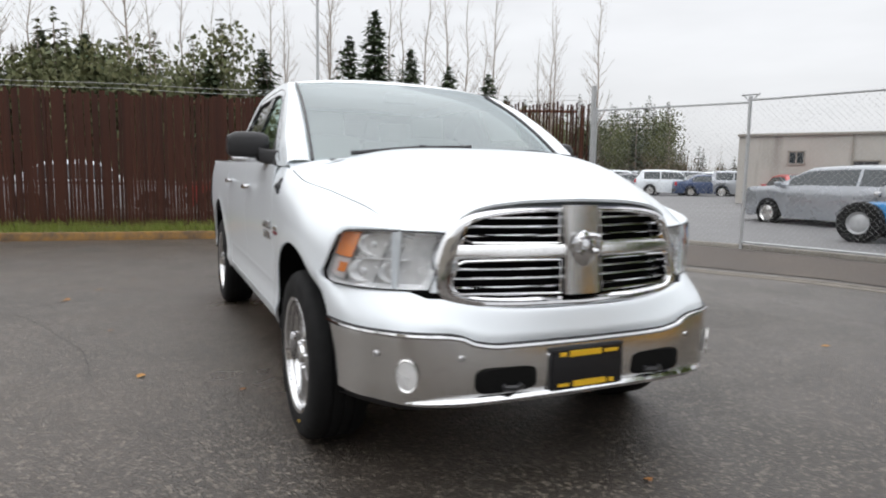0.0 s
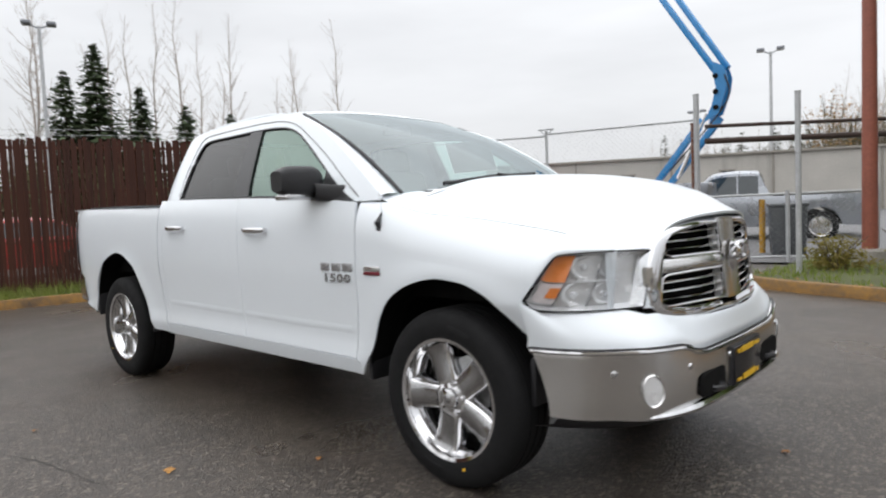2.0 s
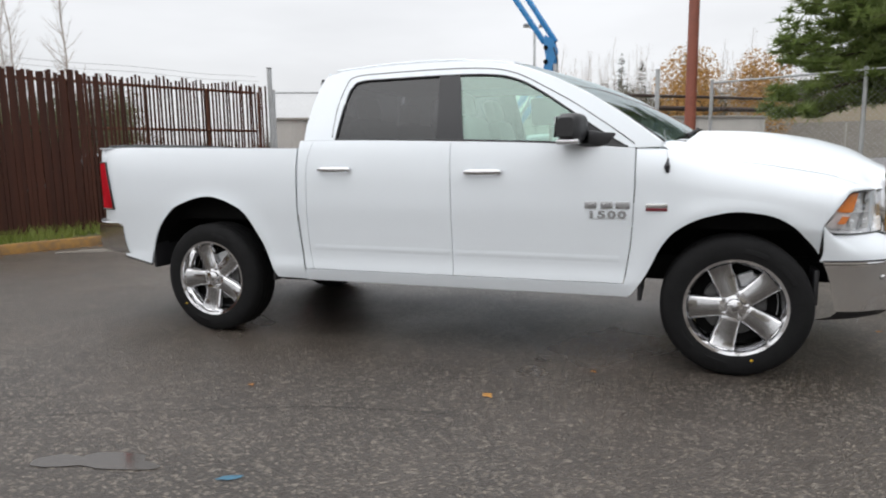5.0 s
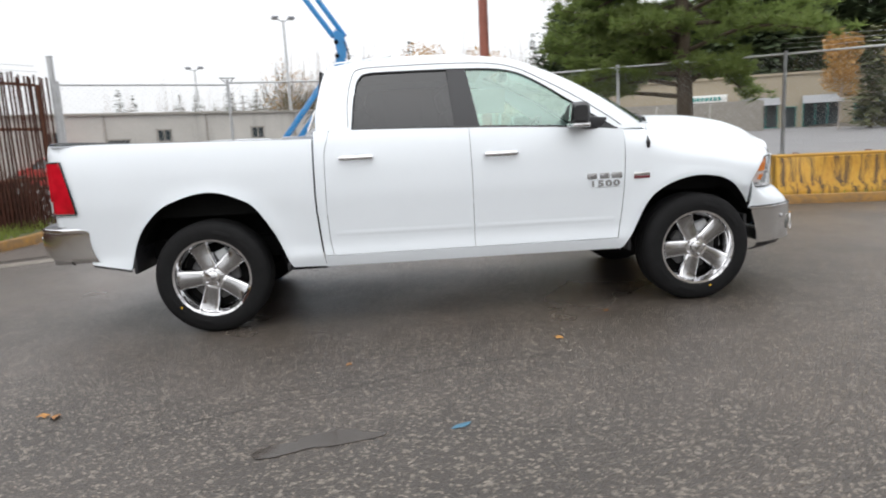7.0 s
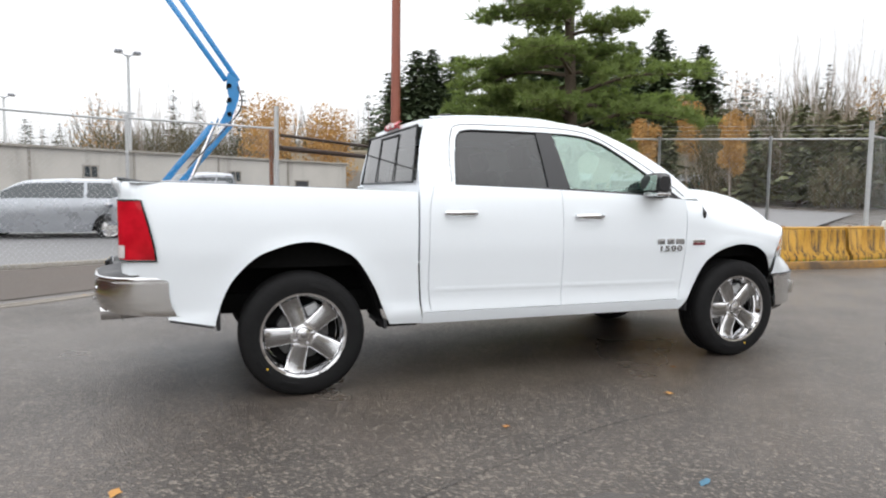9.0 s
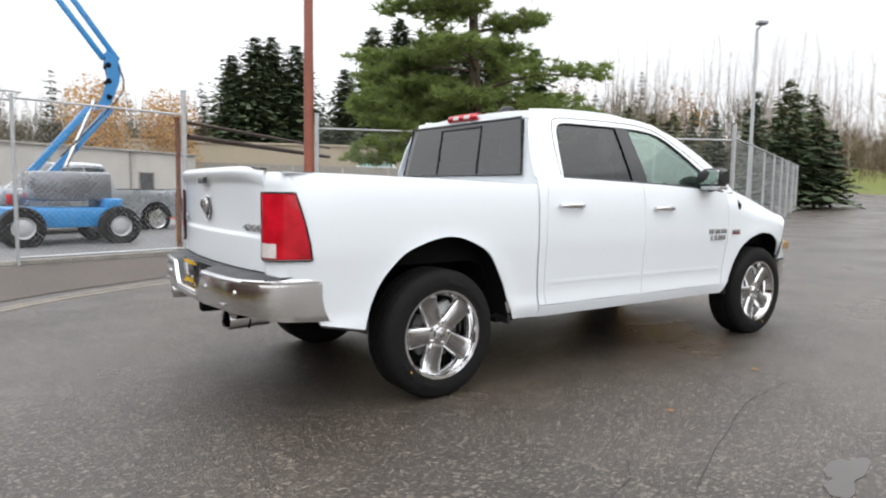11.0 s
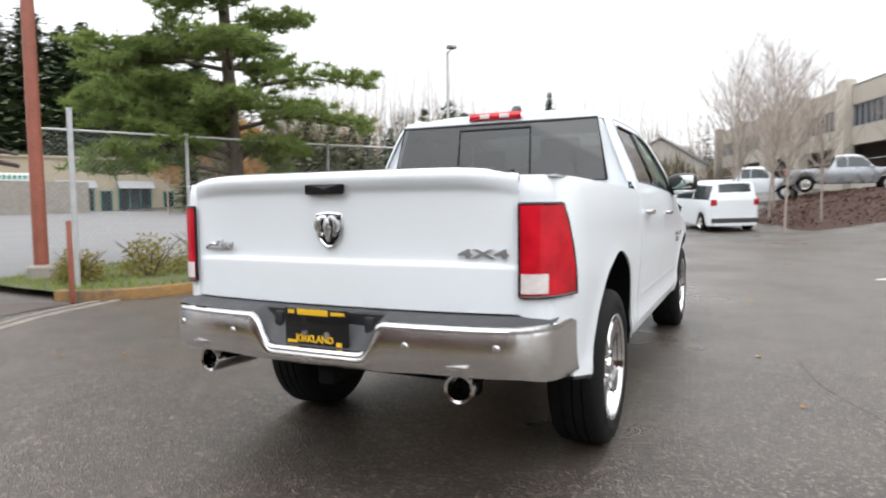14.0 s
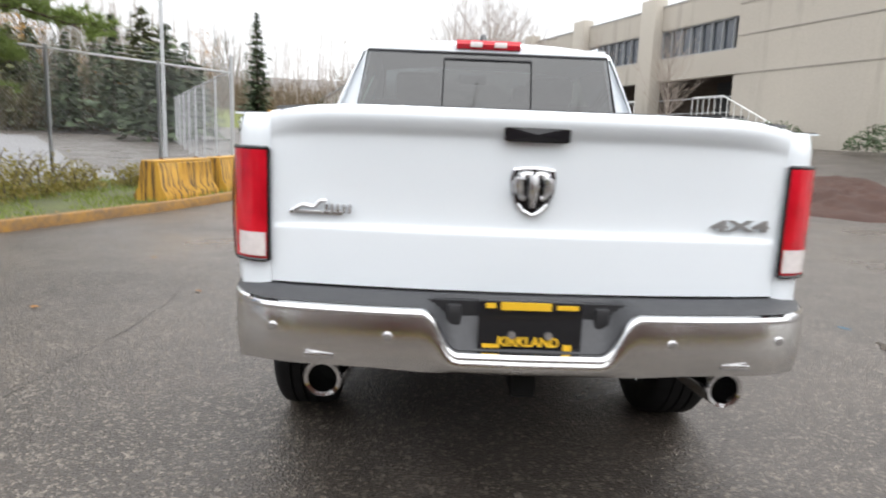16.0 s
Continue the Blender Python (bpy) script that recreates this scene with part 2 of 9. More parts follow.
def translucent(m, col, f):
    """Lets part of the light pass through thin leaves."""
    nt = m.node_tree
    b, out = nt.nodes["Principled BSDF"], nt.nodes["Material Output"]
    tr = nt.nodes.new("ShaderNodeBsdfTranslucent")
    tr.inputs["Color"].default_value = (*col, 1)
    mx = nt.nodes.new("ShaderNodeMixShader")
    mx.inputs["Fac"].default_value = f
    nt.links.new(b.outputs["BSDF"], mx.inputs[1])
    nt.links.new(tr.outputs["BSDF"], mx.inputs[2])
    nt.links.new(mx.outputs["Shader"], out.inputs["Surface"])


translucent(M_pine, (0.24, 0.33, 0.09), 0.45)
translucent(M_shrub, (0.34, 0.30, 0.06), 0.35)
translucent(M_grass, (0.22, 0.32, 0.05), 0.35)
M_fir = mat("fir_needles", (0.055, 0.092, 0.048), 0.75, var=0.35, scale=0.4, fine=3, tint=(0.10, 0.135, 0.06))
M_fir_far = mat("far_fir_needles", (0.04, 0.062, 0.035), 0.8, var=0.35, scale=0.3, fine=2, tint=(0.08, 0.095, 0.055))
M_bark = mat("bark", (0.10, 0.075, 0.055), 0.9, var=0.35, scale=4, fine=22, bump=0.6, bump_scale=25, stretch=(3, 3, 0.8))
M_bramble = mat("bramble_twigs", (0.085, 0.045, 0.03), 0.85, var=0.35, scale=2, fine=10)
M_twig = mat("bare_twigs", (0.34, 0.29, 0.25), 0.9, var=0.25, scale=2, fine=10)
M_autumn = mat("autumn_leaf", (0.42, 0.20, 0.045), 0.7, var=0.3, scale=0.7, fine=6, tint=(0.48, 0.29, 0.09))
M_olive = mat("olive_thicket", (0.085, 0.085, 0.038), 0.85, var=0.4, scale=0.4, fine=3, tint=(0.15, 0.12, 0.065))
M_hedge = mat("young_conifer", (0.085, 0.125, 0.048), 0.8, var=0.4, scale=0.35, fine=3, tint=(0.18, 0.175, 0.08))
M_brush = mat("brown_brush", (0.155, 0.12, 0.08), 0.9, var=0.35, scale=0.5, fine=4, tint=(0.22, 0.165, 0.105))
M_blue = mat("blue_lift_paint", (0.02, 0.22, 0.52), 0.35, var=0.12, scale=5, fine=30, coat=0.3)
M_silver_car = mat("silver_car_paint", (0.36, 0.38, 0.41), 0.28, metal=0.55, var=0.05, scale=2, coat=0.8)
M_grey_car = mat("grey_car_paint", (0.20, 0.21, 0.23), 0.3, metal=0.5, var=0.06, scale=2, coat=0.8)
M_red_car = mat("red_car_paint", (0.45, 0.04, 0.035), 0.3, var=0.06, scale=2, coat=0.8)
M_blue_car = mat("blue_car_paint", (0.05, 0.08, 0.17), 0.3, metal=0.3, var=0.06, scale=2, coat=0.8)
M_green = mat("green_van_paint", (0.16, 0.36, 0.05), 0.35, var=0.08, scale=2, coat=0.5)
M_car_glass = mat("car_glass", (0.025, 0.035, 0.04), 0.06, var=0.2, spec=0.8)
M_mulch = mat("bark_mulch", (0.050, 0.019, 0.012), 0.95, var=0.45, scale=3, fine=40, bump=0.8, bump_scale=35, tint=(0.065, 0.032, 0.022))
M_litter = mat("bark_litter", (0.060, 0.020, 0.012), 0.9, var=0.5, scale=4, fine=30, tint=(0.11, 0.046, 0.026))
M_stucco = mat("office_wall", (0.42, 0.385, 0.33), 0.85, var=0.08, scale=0.25, fine=14, bump=0.15, bump_scale=60)
M_beige = mat("beige_wall", (0.36, 0.31, 0.23), 0.85, var=0.08, scale=0.3, fine=10, bump=0.1, bump_scale=50)
M_teal = mat("teal_frame", (0.03, 0.25, 0.22), 0.5, var=0.15)
M_white_line = mat("worn_white_line", (0.42, 0.42, 0.40), 0.6, var=0.3, scale=6, fine=60)
M_seam = mat("worn_concrete_seam", (0.185, 0.165, 0.14), 0.7, var=0.4, scale=5, fine=40)
M_apron = mat("dirty_asphalt", (0.075, 0.060, 0.050), 0.7, var=0.4, scale=0.9, fine=18, bump=0.4, bump_scale=90, tint=(0.12, 0.10, 0.085), spec=0.3)
M_lot = mat("pale_lot_asphalt", (0.14, 0.138, 0.14), 0.6, var=0.15, scale=0.5, fine=30, bump=0.2, bump_scale=120)
M_yellow_wall = mat("yellow_container", (0.62, 0.30, 0.03), 0.6, var=0.12, scale=1)
M_roof = mat("grey_roof", (0.27, 0.28, 0.29), 0.7, var=0.15, scale=1, fine=12)
M_bin = mat("grey_bin", (0.05, 0.055, 0.06), 0.5, var=0.2)


def streaks(m, col, scale, stretch, lo, hi):
    """Lays irregular dark runs over a material's colour."""
    nt = m.node_tree
    b = nt.nodes["Principled BSDF"]
    src = b.inputs["Base Color"].links[0].from_socket
    tc = nt.nodes.new("ShaderNodeTexCoord")
    mp = nt.nodes.new("ShaderNodeMapping")
    mp.inputs["Scale"].default_value = stretch
    nt.links.new(tc.outputs["Object"], mp.inputs["Vector"])
    n = nt.nodes.new("ShaderNodeTexNoise")
    n.inputs["Scale"].default_value = scale
    n.inputs["Detail"].default_value = 6.0
    n.inputs["Roughness"].default_value = 0.65
    nt.links.new(mp.outputs["Vector"], n.inputs["Vector"])
    r = nt.nodes.new("ShaderNodeMapRange")
    for key, v in (("From Min", lo), ("From Max", hi), ("To Min", 0.0), ("To Max", 0.92)):
        r.inputs[key].default_value = v
    nt.links.new(n.outputs["Fac"], r.inputs["Value"])
    mx = nt.nodes.new("ShaderNodeMix")
    mx.data_type = "RGBA"
    nt.links.new(r.outputs["Result"], mx.inputs["Factor"])
    nt.links.new(src, mx.inputs["A"])
    mx.inputs["B"].default_value = (*col, 1)
    nt.links.new(mx.outputs["Result"], b.inputs["Base Color"])


streaks(M_barrier, (0.045, 0.026, 0.014), 1.0, (12.0, 12.0, 0.8), 0.47, 0.60)
streaks(M_barrier_cap, (0.10, 0.065, 0.03), 2.0, (2.5, 2.5, 1.0), 0.58, 0.72)
streaks(M_kerb_yellow, (0.07, 0.05, 0.035), 1.6, (1.0, 1.0, 1.0), 0.54, 0.66)
streaks(M_stucco, (0.26, 0.235, 0.20), 0.5, (2.0, 2.0, 0.18), 0.56, 0.80)
streaks(M_concrete, (0.24, 0.225, 0.20), 0.5, (2.0, 2.0, 0.18), 0.54, 0.78)

# ---- mesh helpers ----
def part(name, bm, material, parent=None, label="", smooth=38):
    """Links a bmesh as one mesh object under a thing."""
    me = bpy.data.meshes.new(name)
    bm.normal_update()
    bm.to_mesh(me)
    bm.free()
    me.materials.append(material)
    if smooth:
        me.shade_smooth()
        me.set_sharp_from_angle(angle=radians(smooth))
    ob = new(name, me)
    if parent is not None:
        ob.parent = parent
    if label:
        ob["label"] = label
    return ob


def thing(name, label, category, m=None, group="", kind=""):
    ob = new(name)
    ob.empty_display_size = 0.2
    if m is not None:
        ob.matrix_basis = m
    return tagged(ob, label, category, group, kind)


def solo(name, bm, material, label, category, kind="", group="", smooth=38, m=None):
    ob = part(name, bm, material, smooth=smooth)
    if m is not None:
        ob.matrix_basis = m
    return tagged(ob, label, category, group, kind)


INNER = Vector((1.6, 0.0, 0.9))


def grid(rows, bm=None, closed=False, thick=0.0):
    """A sheet of quads through rows of points."""
    bm = bm or bmesh.new()
    vs = [[bm.verts.new(p) for p in r] for r in rows]
    fs = []
    for a, b in zip(vs, vs[1:]):
        n = len(a)
        for i in range(n if closed else n - 1):
            j = (i + 1) % n
            quad = [a[i], a[j], b[j], b[i]]
            if len({tuple(round(c, 5) for c in v.co) for v in quad}) >= 3:
                try:
                    fs.append(bm.faces.new(quad))
                except ValueError:
                    pass
    if thick:
        bm.normal_update()
        if sum(f.normal.dot(f.calc_center_median() - INNER) for f in fs) < 0:
            bmesh.ops.reverse_faces(bm, faces=fs)
            bm.normal_update()
        bmesh.ops.solidify(bm, geom=fs, thickness=thick)
    return bm


def box(bm, c, s, m=None, bevel=0.0, taper=(1, 1)):
    """A box of size s about c; taper scales its top in x and y."""
    vs = []
    for sz in (-0.5, 0.5):
        kx, ky = taper if sz > 0 else (1, 1)
        for sx, sy in ((-0.5, -0.5), (0.5, -0.5), (0.5, 0.5), (-0.5, 0.5)):
            p = Vector((c[0] + s[0] * sx * kx, c[1] + s[1] * sy * ky, c[2] + s[2] * sz))
            vs.append(bm.verts.new(m @ p if m is not None else p))
    fs = [bm.faces.new([vs[i] for i in f]) for f in
          ((3, 2, 1, 0), (4, 5, 6, 7), (0, 1, 5, 4), (1, 2, 6, 5), (2, 3, 7, 6), (3, 0, 4, 7))]
    if bevel:
        es = {e for f in fs for e in f.edges}
        bmesh.ops.bevel(bm, geom=list(es), offset=bevel, segments=2, affect="EDGES", profile=0.5)
    return bm


def tube(bm, pts, radii, n=8, cap=True):
    """A round bar along points."""
    pts = [Vector(p) for p in pts]
    if not isinstance(radii, (list, tuple)):
        radii = [radii] * len(pts)
    rings = []
    for i, p in enumerate(pts):
        d = (pts[min(i + 1, len(pts) - 1)] - pts[max(i - 1, 0)])
        d = d.normalized() if d.length > 1e-9 else Vector((0, 0, 1))
        a = d.cross(Vector((0, 0, 1)) if abs(d.z) < 0.9 else Vector((1, 0, 0))).normalized()
        b = d.cross(a)
        rings.append([bm.verts.new(p + (a * math.cos(k * math.tau / n) + b * math.sin(k * math.tau / n)) * radii[i])
                      for k in range(n)])
    for r0, r1 in zip(rings, rings[1:]):
        for k in range(n):
            bm.faces.new([r0[k], r0[(k + 1) % n], r1[(k + 1) % n], r1[k]])
    if cap:
        bm.faces.new(rings[0][::-1])
        bm.faces.new(rings[-1])
    return bm


def lathe(bm, prof, n=48, axis="y"):
    """Turns a profile of (radius, along) round an axis."""
    rings = []
    for r, h in prof:
        ring = []
        for k in range(n):
            a = k * math.tau / n
            c, s = r * math.cos(a), r * math.sin(a)
            ring.append((c, h, s) if axis == "y" else (c, s, h) if axis == "z" else (h, c, s))
        rings.append(ring)
    return grid(rings, bm, closed=True)


def lerp(a, b, u):
    return a + (b - a) * u


def table(pairs):
    """A piecewise smooth function through (x, value) pairs."""
    xs = [p[0] for p in pairs]
    ys = [p[1] for p in pairs]
    n = len(xs)
    ms = []
    for i in range(n):
        if i == 0:
            ms.append((ys[1] - ys[0]) / (xs[1] - xs[0]))
        elif i == n - 1:
            ms.append((ys[-1] - ys[-2]) / (xs[-1] - xs[-2]))
        else:
            d0 = (ys[i] - ys[i - 1]) / (xs[i] - xs[i - 1])
            d1 = (ys[i + 1] - ys[i]) / (xs[i + 1] - xs[i])
            ms.append(0.0 if d0 * d1 <= 0 else 2 * d0 * d1 / (d0 + d1))

    def f(x):
        if x <= xs[0]:
            return ys[0]
        if x >= xs[-1]:
            return ys[-1]
        for i in range(n - 1):
            if x <= xs[i + 1]:
                h = xs[i + 1] - xs[i]
                t = (x - xs[i]) / h
                return (ys[i] * (2 * t ** 3 - 3 * t ** 2 + 1) + ys[i + 1] * (-2 * t ** 3 + 3 * t ** 2)
                        + h * (ms[i] * (t ** 3 - 2 * t ** 2 + t) + ms[i + 1] * (t ** 3 - t ** 2)))
    return f


def spline(pts, n):
    """Points along a smooth curve through pts (Catmull-Rom)."""
    P = [Vector(p) for p in pts]
    P = [2 * P[0] - P[1]] + P + [2 * P[-1] - P[-2]]
    out = []
    segs = len(P) - 3
    for k in range(n):
        u = k / (n - 1) * segs
        i = min(int(u), segs - 1)
        t = u - i
        a, b, c, d = P[i:i + 4]
        out.append(0.5 * ((2 * b) + (c - a) * t + (2 * a - 5 * b + 4 * c - d) * t * t + (3 * b - a - 3 * c + d) * t ** 3))
    return out


def even(pts, n):
    """The same curve at n points of equal spacing."""
    run = [0.0]
    for a, b in zip(pts, pts[1:]):
        run.append(run[-1] + (b - a).length)
    out, i = [], 0
    for k in range(n):
        d = run[-1] * k / (n - 1)
        while i < len(pts) - 2 and run[i + 1] < d:
            i += 1
        out.append(pts[i].lerp(pts[i + 1], min(1.0, max(0.0, (d - run[i]) / max(1e-9, run[i + 1] - run[i])))))
    return out


def smooth01(t):
    t = min(1.0, max(0.0, t))
    return t * t * (3 - 2 * t)


# ---- ground ----
def ground_z(x, y):
    z = 0.0
    if x > 20:
        t = x - 20
        # the road lies lower than the office side
        w = min(1.0, max(0.0, (y + 3) / 6)) * (1 - min(1.0, max(0.0, (y - 28) / 25)))
        z += 0.075 * t * t / (t + 8) * (1 - 0.6 * w * w * (3 - 2 * w))
    # and the yard climbs to the foot of the offices
    off = (34.8 - x) * 0.304 + (y + 11.6) * 0.9527
    w = smooth01((13.5 - off) / 12) * smooth01((x - 9) / 9)
    z = lerp(z, max(z, 1.45), w)
    r = math.hypot(x, y)
    if r > 90:
        z += (r - 90) * 0.01
    return z


def axis_steps(edges):
    out = []
    for a, b, n in edges:
        out += [lerp(a, b, i / n) for i in range(n)]
    return out + [edges[-1][1]]


gx = axis_steps([(-600, -60, 8), (-60, -12, 8), (-12, 12, 24), (12, 70, 30), (70, 600, 10)])
gy = axis_steps([(-600, -60, 8), (-60, -12, 8), (-12, 20, 30), (20, 70, 14), (70, 600, 10)])
solo("ground", grid([[(x, y, ground_z(x, y)) for y in gy] for x in gx]), M_asphalt, "wet dark grey asphalt lot with pale grit", "ground", kind="structure")


def ribbon(name, pts, w, h, material, label, category, z0=0.0, bevel=0.02, n=40):
    """A kerb of width w and height h along a curve."""
    c = spline([(x, y, 0) for x, y in pts], n)
    rows = []
    for i, p in enumerate(c):
        d = (c[min(i + 1, n - 1)] - c[max(i - 1, 0)]).normalized()
        s_ = Vector((-d.y, d.x, 0))
        g = ground_z(p.x, p.y) + z0
        rows.append([(p + s_ * a) + Vector((0, 0, g + b)) for a, b in ((-w / 2, -0.05), (-w / 2 + bevel * 0.3, h - bevel), (-w / 2 + bevel, h), (w / 2 - bevel, h), (w / 2, h - bevel), (w / 2, -0.05))])
    return solo(name, grid(rows), material, label, category, kind="structure")


KERB_W = [(-7.4, -12), (-6.9, -6), (-6.45, -2.5), (-6.1, 0.0), (-5.45, 2.0), (-4.75, 3.6), (-4.45, 5.0), (-4.6, 6.2)]
KERB_E = [(2.3, 7.0), (2.7, 6.25), (4.5, 5.55), (6.5, 4.85), (8.4, 4.3), (10.4, 4.0), (12.4, 3.95), (14.2, 4.3), (15.6, 5.4)]
ribbon("kerb_west", KERB_W, 0.17, 0.14, M_kerb_yellow, "worn yellow painted kerb with dead leaves", "kerb")
ribbon("kerb_east", KERB_E, 0.17, 0.14, M_kerb_yellow, "worn yellow painted concrete kerb", "kerb")
APRON = [(-5.0, 1.9), (-2.7, 3.35), (-1.5, 4.35), (0.05, 5.2), (1.3, 5.85), (2.6, 6.2)]
ribbon("driveway_seam", APRON, 0.10, 0.012, M_seam, "pale concrete seam across the driveway", "kerb", bevel=0.006)
ribbon("driveway_seam", [(x + 0.12, y + 0.26) for x, y in APRON], 0.07, 0.012, M_seam, "pale concrete seam across the driveway", "kerb", bevel=0.006)


ribbon("gate_kerb", [(-4.5, 7.05), (-3.2, 7.72), (-1.91, 8.33), (-0.5, 8.72), (0.75, 9.06)], 0.16, 0.07, M_concrete_old, "low worn concrete kerb under the gate", "kerb")


def patch(name, poly, material, label, category, z=0.0, h=0.10, n=1, bumpy=0.02):
    """A raised bed filling a polygon."""
    bm = bmesh.new()
    vs = [bm.verts.new((x, y, ground_z(x, y) + z + h)) for x, y in poly]
    f = bm.faces.new(vs)
    bmesh.ops.triangulate(bm, faces=[f])
    for _ in range(n):
        bmesh.ops.subdivide_edges(bm, edges=bm.edges[:], cuts=1, use_grid_fill=True)
    for v in bm.verts:
        v.co.z += bumpy * noise.noise(v.co * 1.3)
    return solo(name, bm, material, label, category, kind="structure")


WEST_BED = [(-6.95, -6), (-6.52, -2.5), (-6.17, 0.0), (-5.52, 2.0), (-4.83, 3.6), (-4.53, 5.0), (-4.7, 7.0), (-6.6, 5.0), (-8.0, 2.5), (-8.8, -0.5), (-9.2, -4), (-9.6, -8), (-9.9, -14), (-7.5, -14), (-7.3, -10)]
patch("verge_west", WEST_BED, M_soil, "grassy verge below the brown fence", "verge", n=3)
EAST_BED = [(2.36, 7.0), (2.76, 6.32), (4.5, 5.63), (6.5, 4.93), (8.4, 4.38), (10.4, 4.08), (12.4, 4.03), (14.15, 4.38), (15.5, 5.45), (14.5, 6.4), (9.6, 8.6), (8.5, 10.3), (4.6, 10.4), (2.6, 9.4)]
patch("verge_east", EAST_BED, M_soil, "planted verge with grass and dead leaves", "verge", n=3)
GATE_APRON = [(-4.45, 6.75), (-1.9, 7.95), (0.7, 8.6), (2.0, 7.1), (2.35, 6.55), (1.2, 6.35), (-0.1, 5.7), (-1.62, 4.85), (-2.75, 3.9), (-4.35, 2.9), (-4.3, 4.9)]
patch("gate_apron", GATE_APRON, M_apron, "dark brown dirt over wet asphalt before the gate", "pavement", h=0.008, n=2, bumpy=0.0)
LOT = [(-30, 14.0), (-12, 10.6), (-4.6, 7.6), (-1.9, 8.7), (0.9, 9.5), (2.4, 10.2), (4.6, 10.6), (8.6, 10.5), (9.8, 8.8), (13.4, 7.4), (17, 11), (40, 26), (40, 60), (-60, 60), (-60, 14)]
patch("storage_lot", LOT, M_lot, "pale asphalt storage lot behind the fence", "pavement", h=0.02, n=2, bumpy=0.0)


# ---- fences ----
def post(owner, x, y, h, r=0.036, material=None, cap=True, z=0.0):
    bm = bmesh.new()
    tube(bm, [(x, y, z - 0.1), (x, y, z + h)], r, 10)
    if cap:
        tube(bm, [(x, y, z + h), (x, y, z + h + 0.02)], r * 1.15, 10)
    return part("post", bm, material or M_steel, owner)


def chain_link(name, label, a, b, h, posts, top_rail=True, mid_rail=False, step=0.085, z0=0.02, bottom=0.0):
    """Woven wire between two points, with posts at fractions and rails."""
    ob = thing(name, label, "fence", group="lot fences")
    A, B = Vector((*a, 0)), Vector((*b, 0))
    L = (B - A).length
    d = (B - A) / L
    za, zb = ground_z(*a), ground_z(*b)
    for f in posts:
        p = A.lerp(B, f)
        post(ob, p.x, p.y, h + 0.04, z=lerp(za, zb, f))
    if top_rail:
        bm = bmesh.new()
        tube(bm, [(A.x, A.y, za + h), (B.x, B.y, zb + h)], 0.021, 8)
        part("rail", bm, M_steel, ob)
    if mid_rail:
        bm = bmesh.new()
        tube(bm, [(A.x, A.y, za + 0.12), (B.x, B.y, zb + 0.12)], 0.021, 8)
        part("rail", bm, M_steel, ob)
    bm = bmesh.new()
    lo, hi = z0 + bottom, h
    H = hi - lo
    n = int((L + H) / step)
    r = 0.0014
    for i in range(n):
        for sg in (1, -1):
            s0 = i * step - H
            pts = []
            for k in (0, 1):
                sx = s0 + H * k
                zz = lo + H * k
                pts.append((sx, zz))
            (s_0, z_0), (s_1, z_1) = pts
            if s_0 < 0:
                z_0 += -s_0
                s_0 = 0
            if s_1 > L:
                z_1 -= s_1 - L
                s_1 = L
            if s_1 - s_0 < 0.03:
                continue
            if sg < 0:
                s_0, s_1 = L - s_0, L - s_1
            p0 = A + d * s_0 + Vector((0, 0, z_0 + lerp(za, zb, s_0 / L)))
            p1 = A + d * s_1 + Vector((0, 0, z_1 + lerp(za, zb, s_1 / L)))
            tube(bm, [p0, p1], r, 3, cap=False)
    w = part("wire_mesh", bm, M_steel, ob, smooth=0)
    w["kind"] = "stuff"
    return ob


def barbed(owner, a, b, zs, r=0.003):
    for dz, dy in zs:
        bm = bmesh.new()
        A, B = Vector((*a, ground_z(*a) + dz)), Vector((*b, ground_z(*b) + dz))
        pts = [A.lerp(B, i / 8) + Vector((0, dy, -0.02 * math.sin(math.pi * (i % 4) / 4))) for i in range(9)]
        tube(bm, pts, r, 4)
        part("wire", bm, M_steel, owner)


# brown slat fence, bending round the lot
FENCE_W = spline([(-9.0, -14, 0), (-8.6, -8, 0), (-8.1, -4, 0), (-7.5, -0.5, 0), (-6.55, 2.6, 0), (-5.6, 4.9, 0), (-4.72, 6.78, 0)], 400)
slat_fence = thing("slat_fence", "tall fence of weathered brown slats in chain link, some missing", "fence")
slat_bm = bmesh.new()
box(slat_bm, (0, 0, 0.5), (0.060, 0.010, 1.0), bevel=0.0)
slat_mesh = bpy.data.meshes.new("slat")
slat_bm.to_mesh(slat_mesh)
slat_bm.free()
slat_mesh.materials.append(M_slat)
rnd = random.Random(4)
acc, last, count = 0.0, FENCE_W[0], 0
rest_bm = bmesh.new()
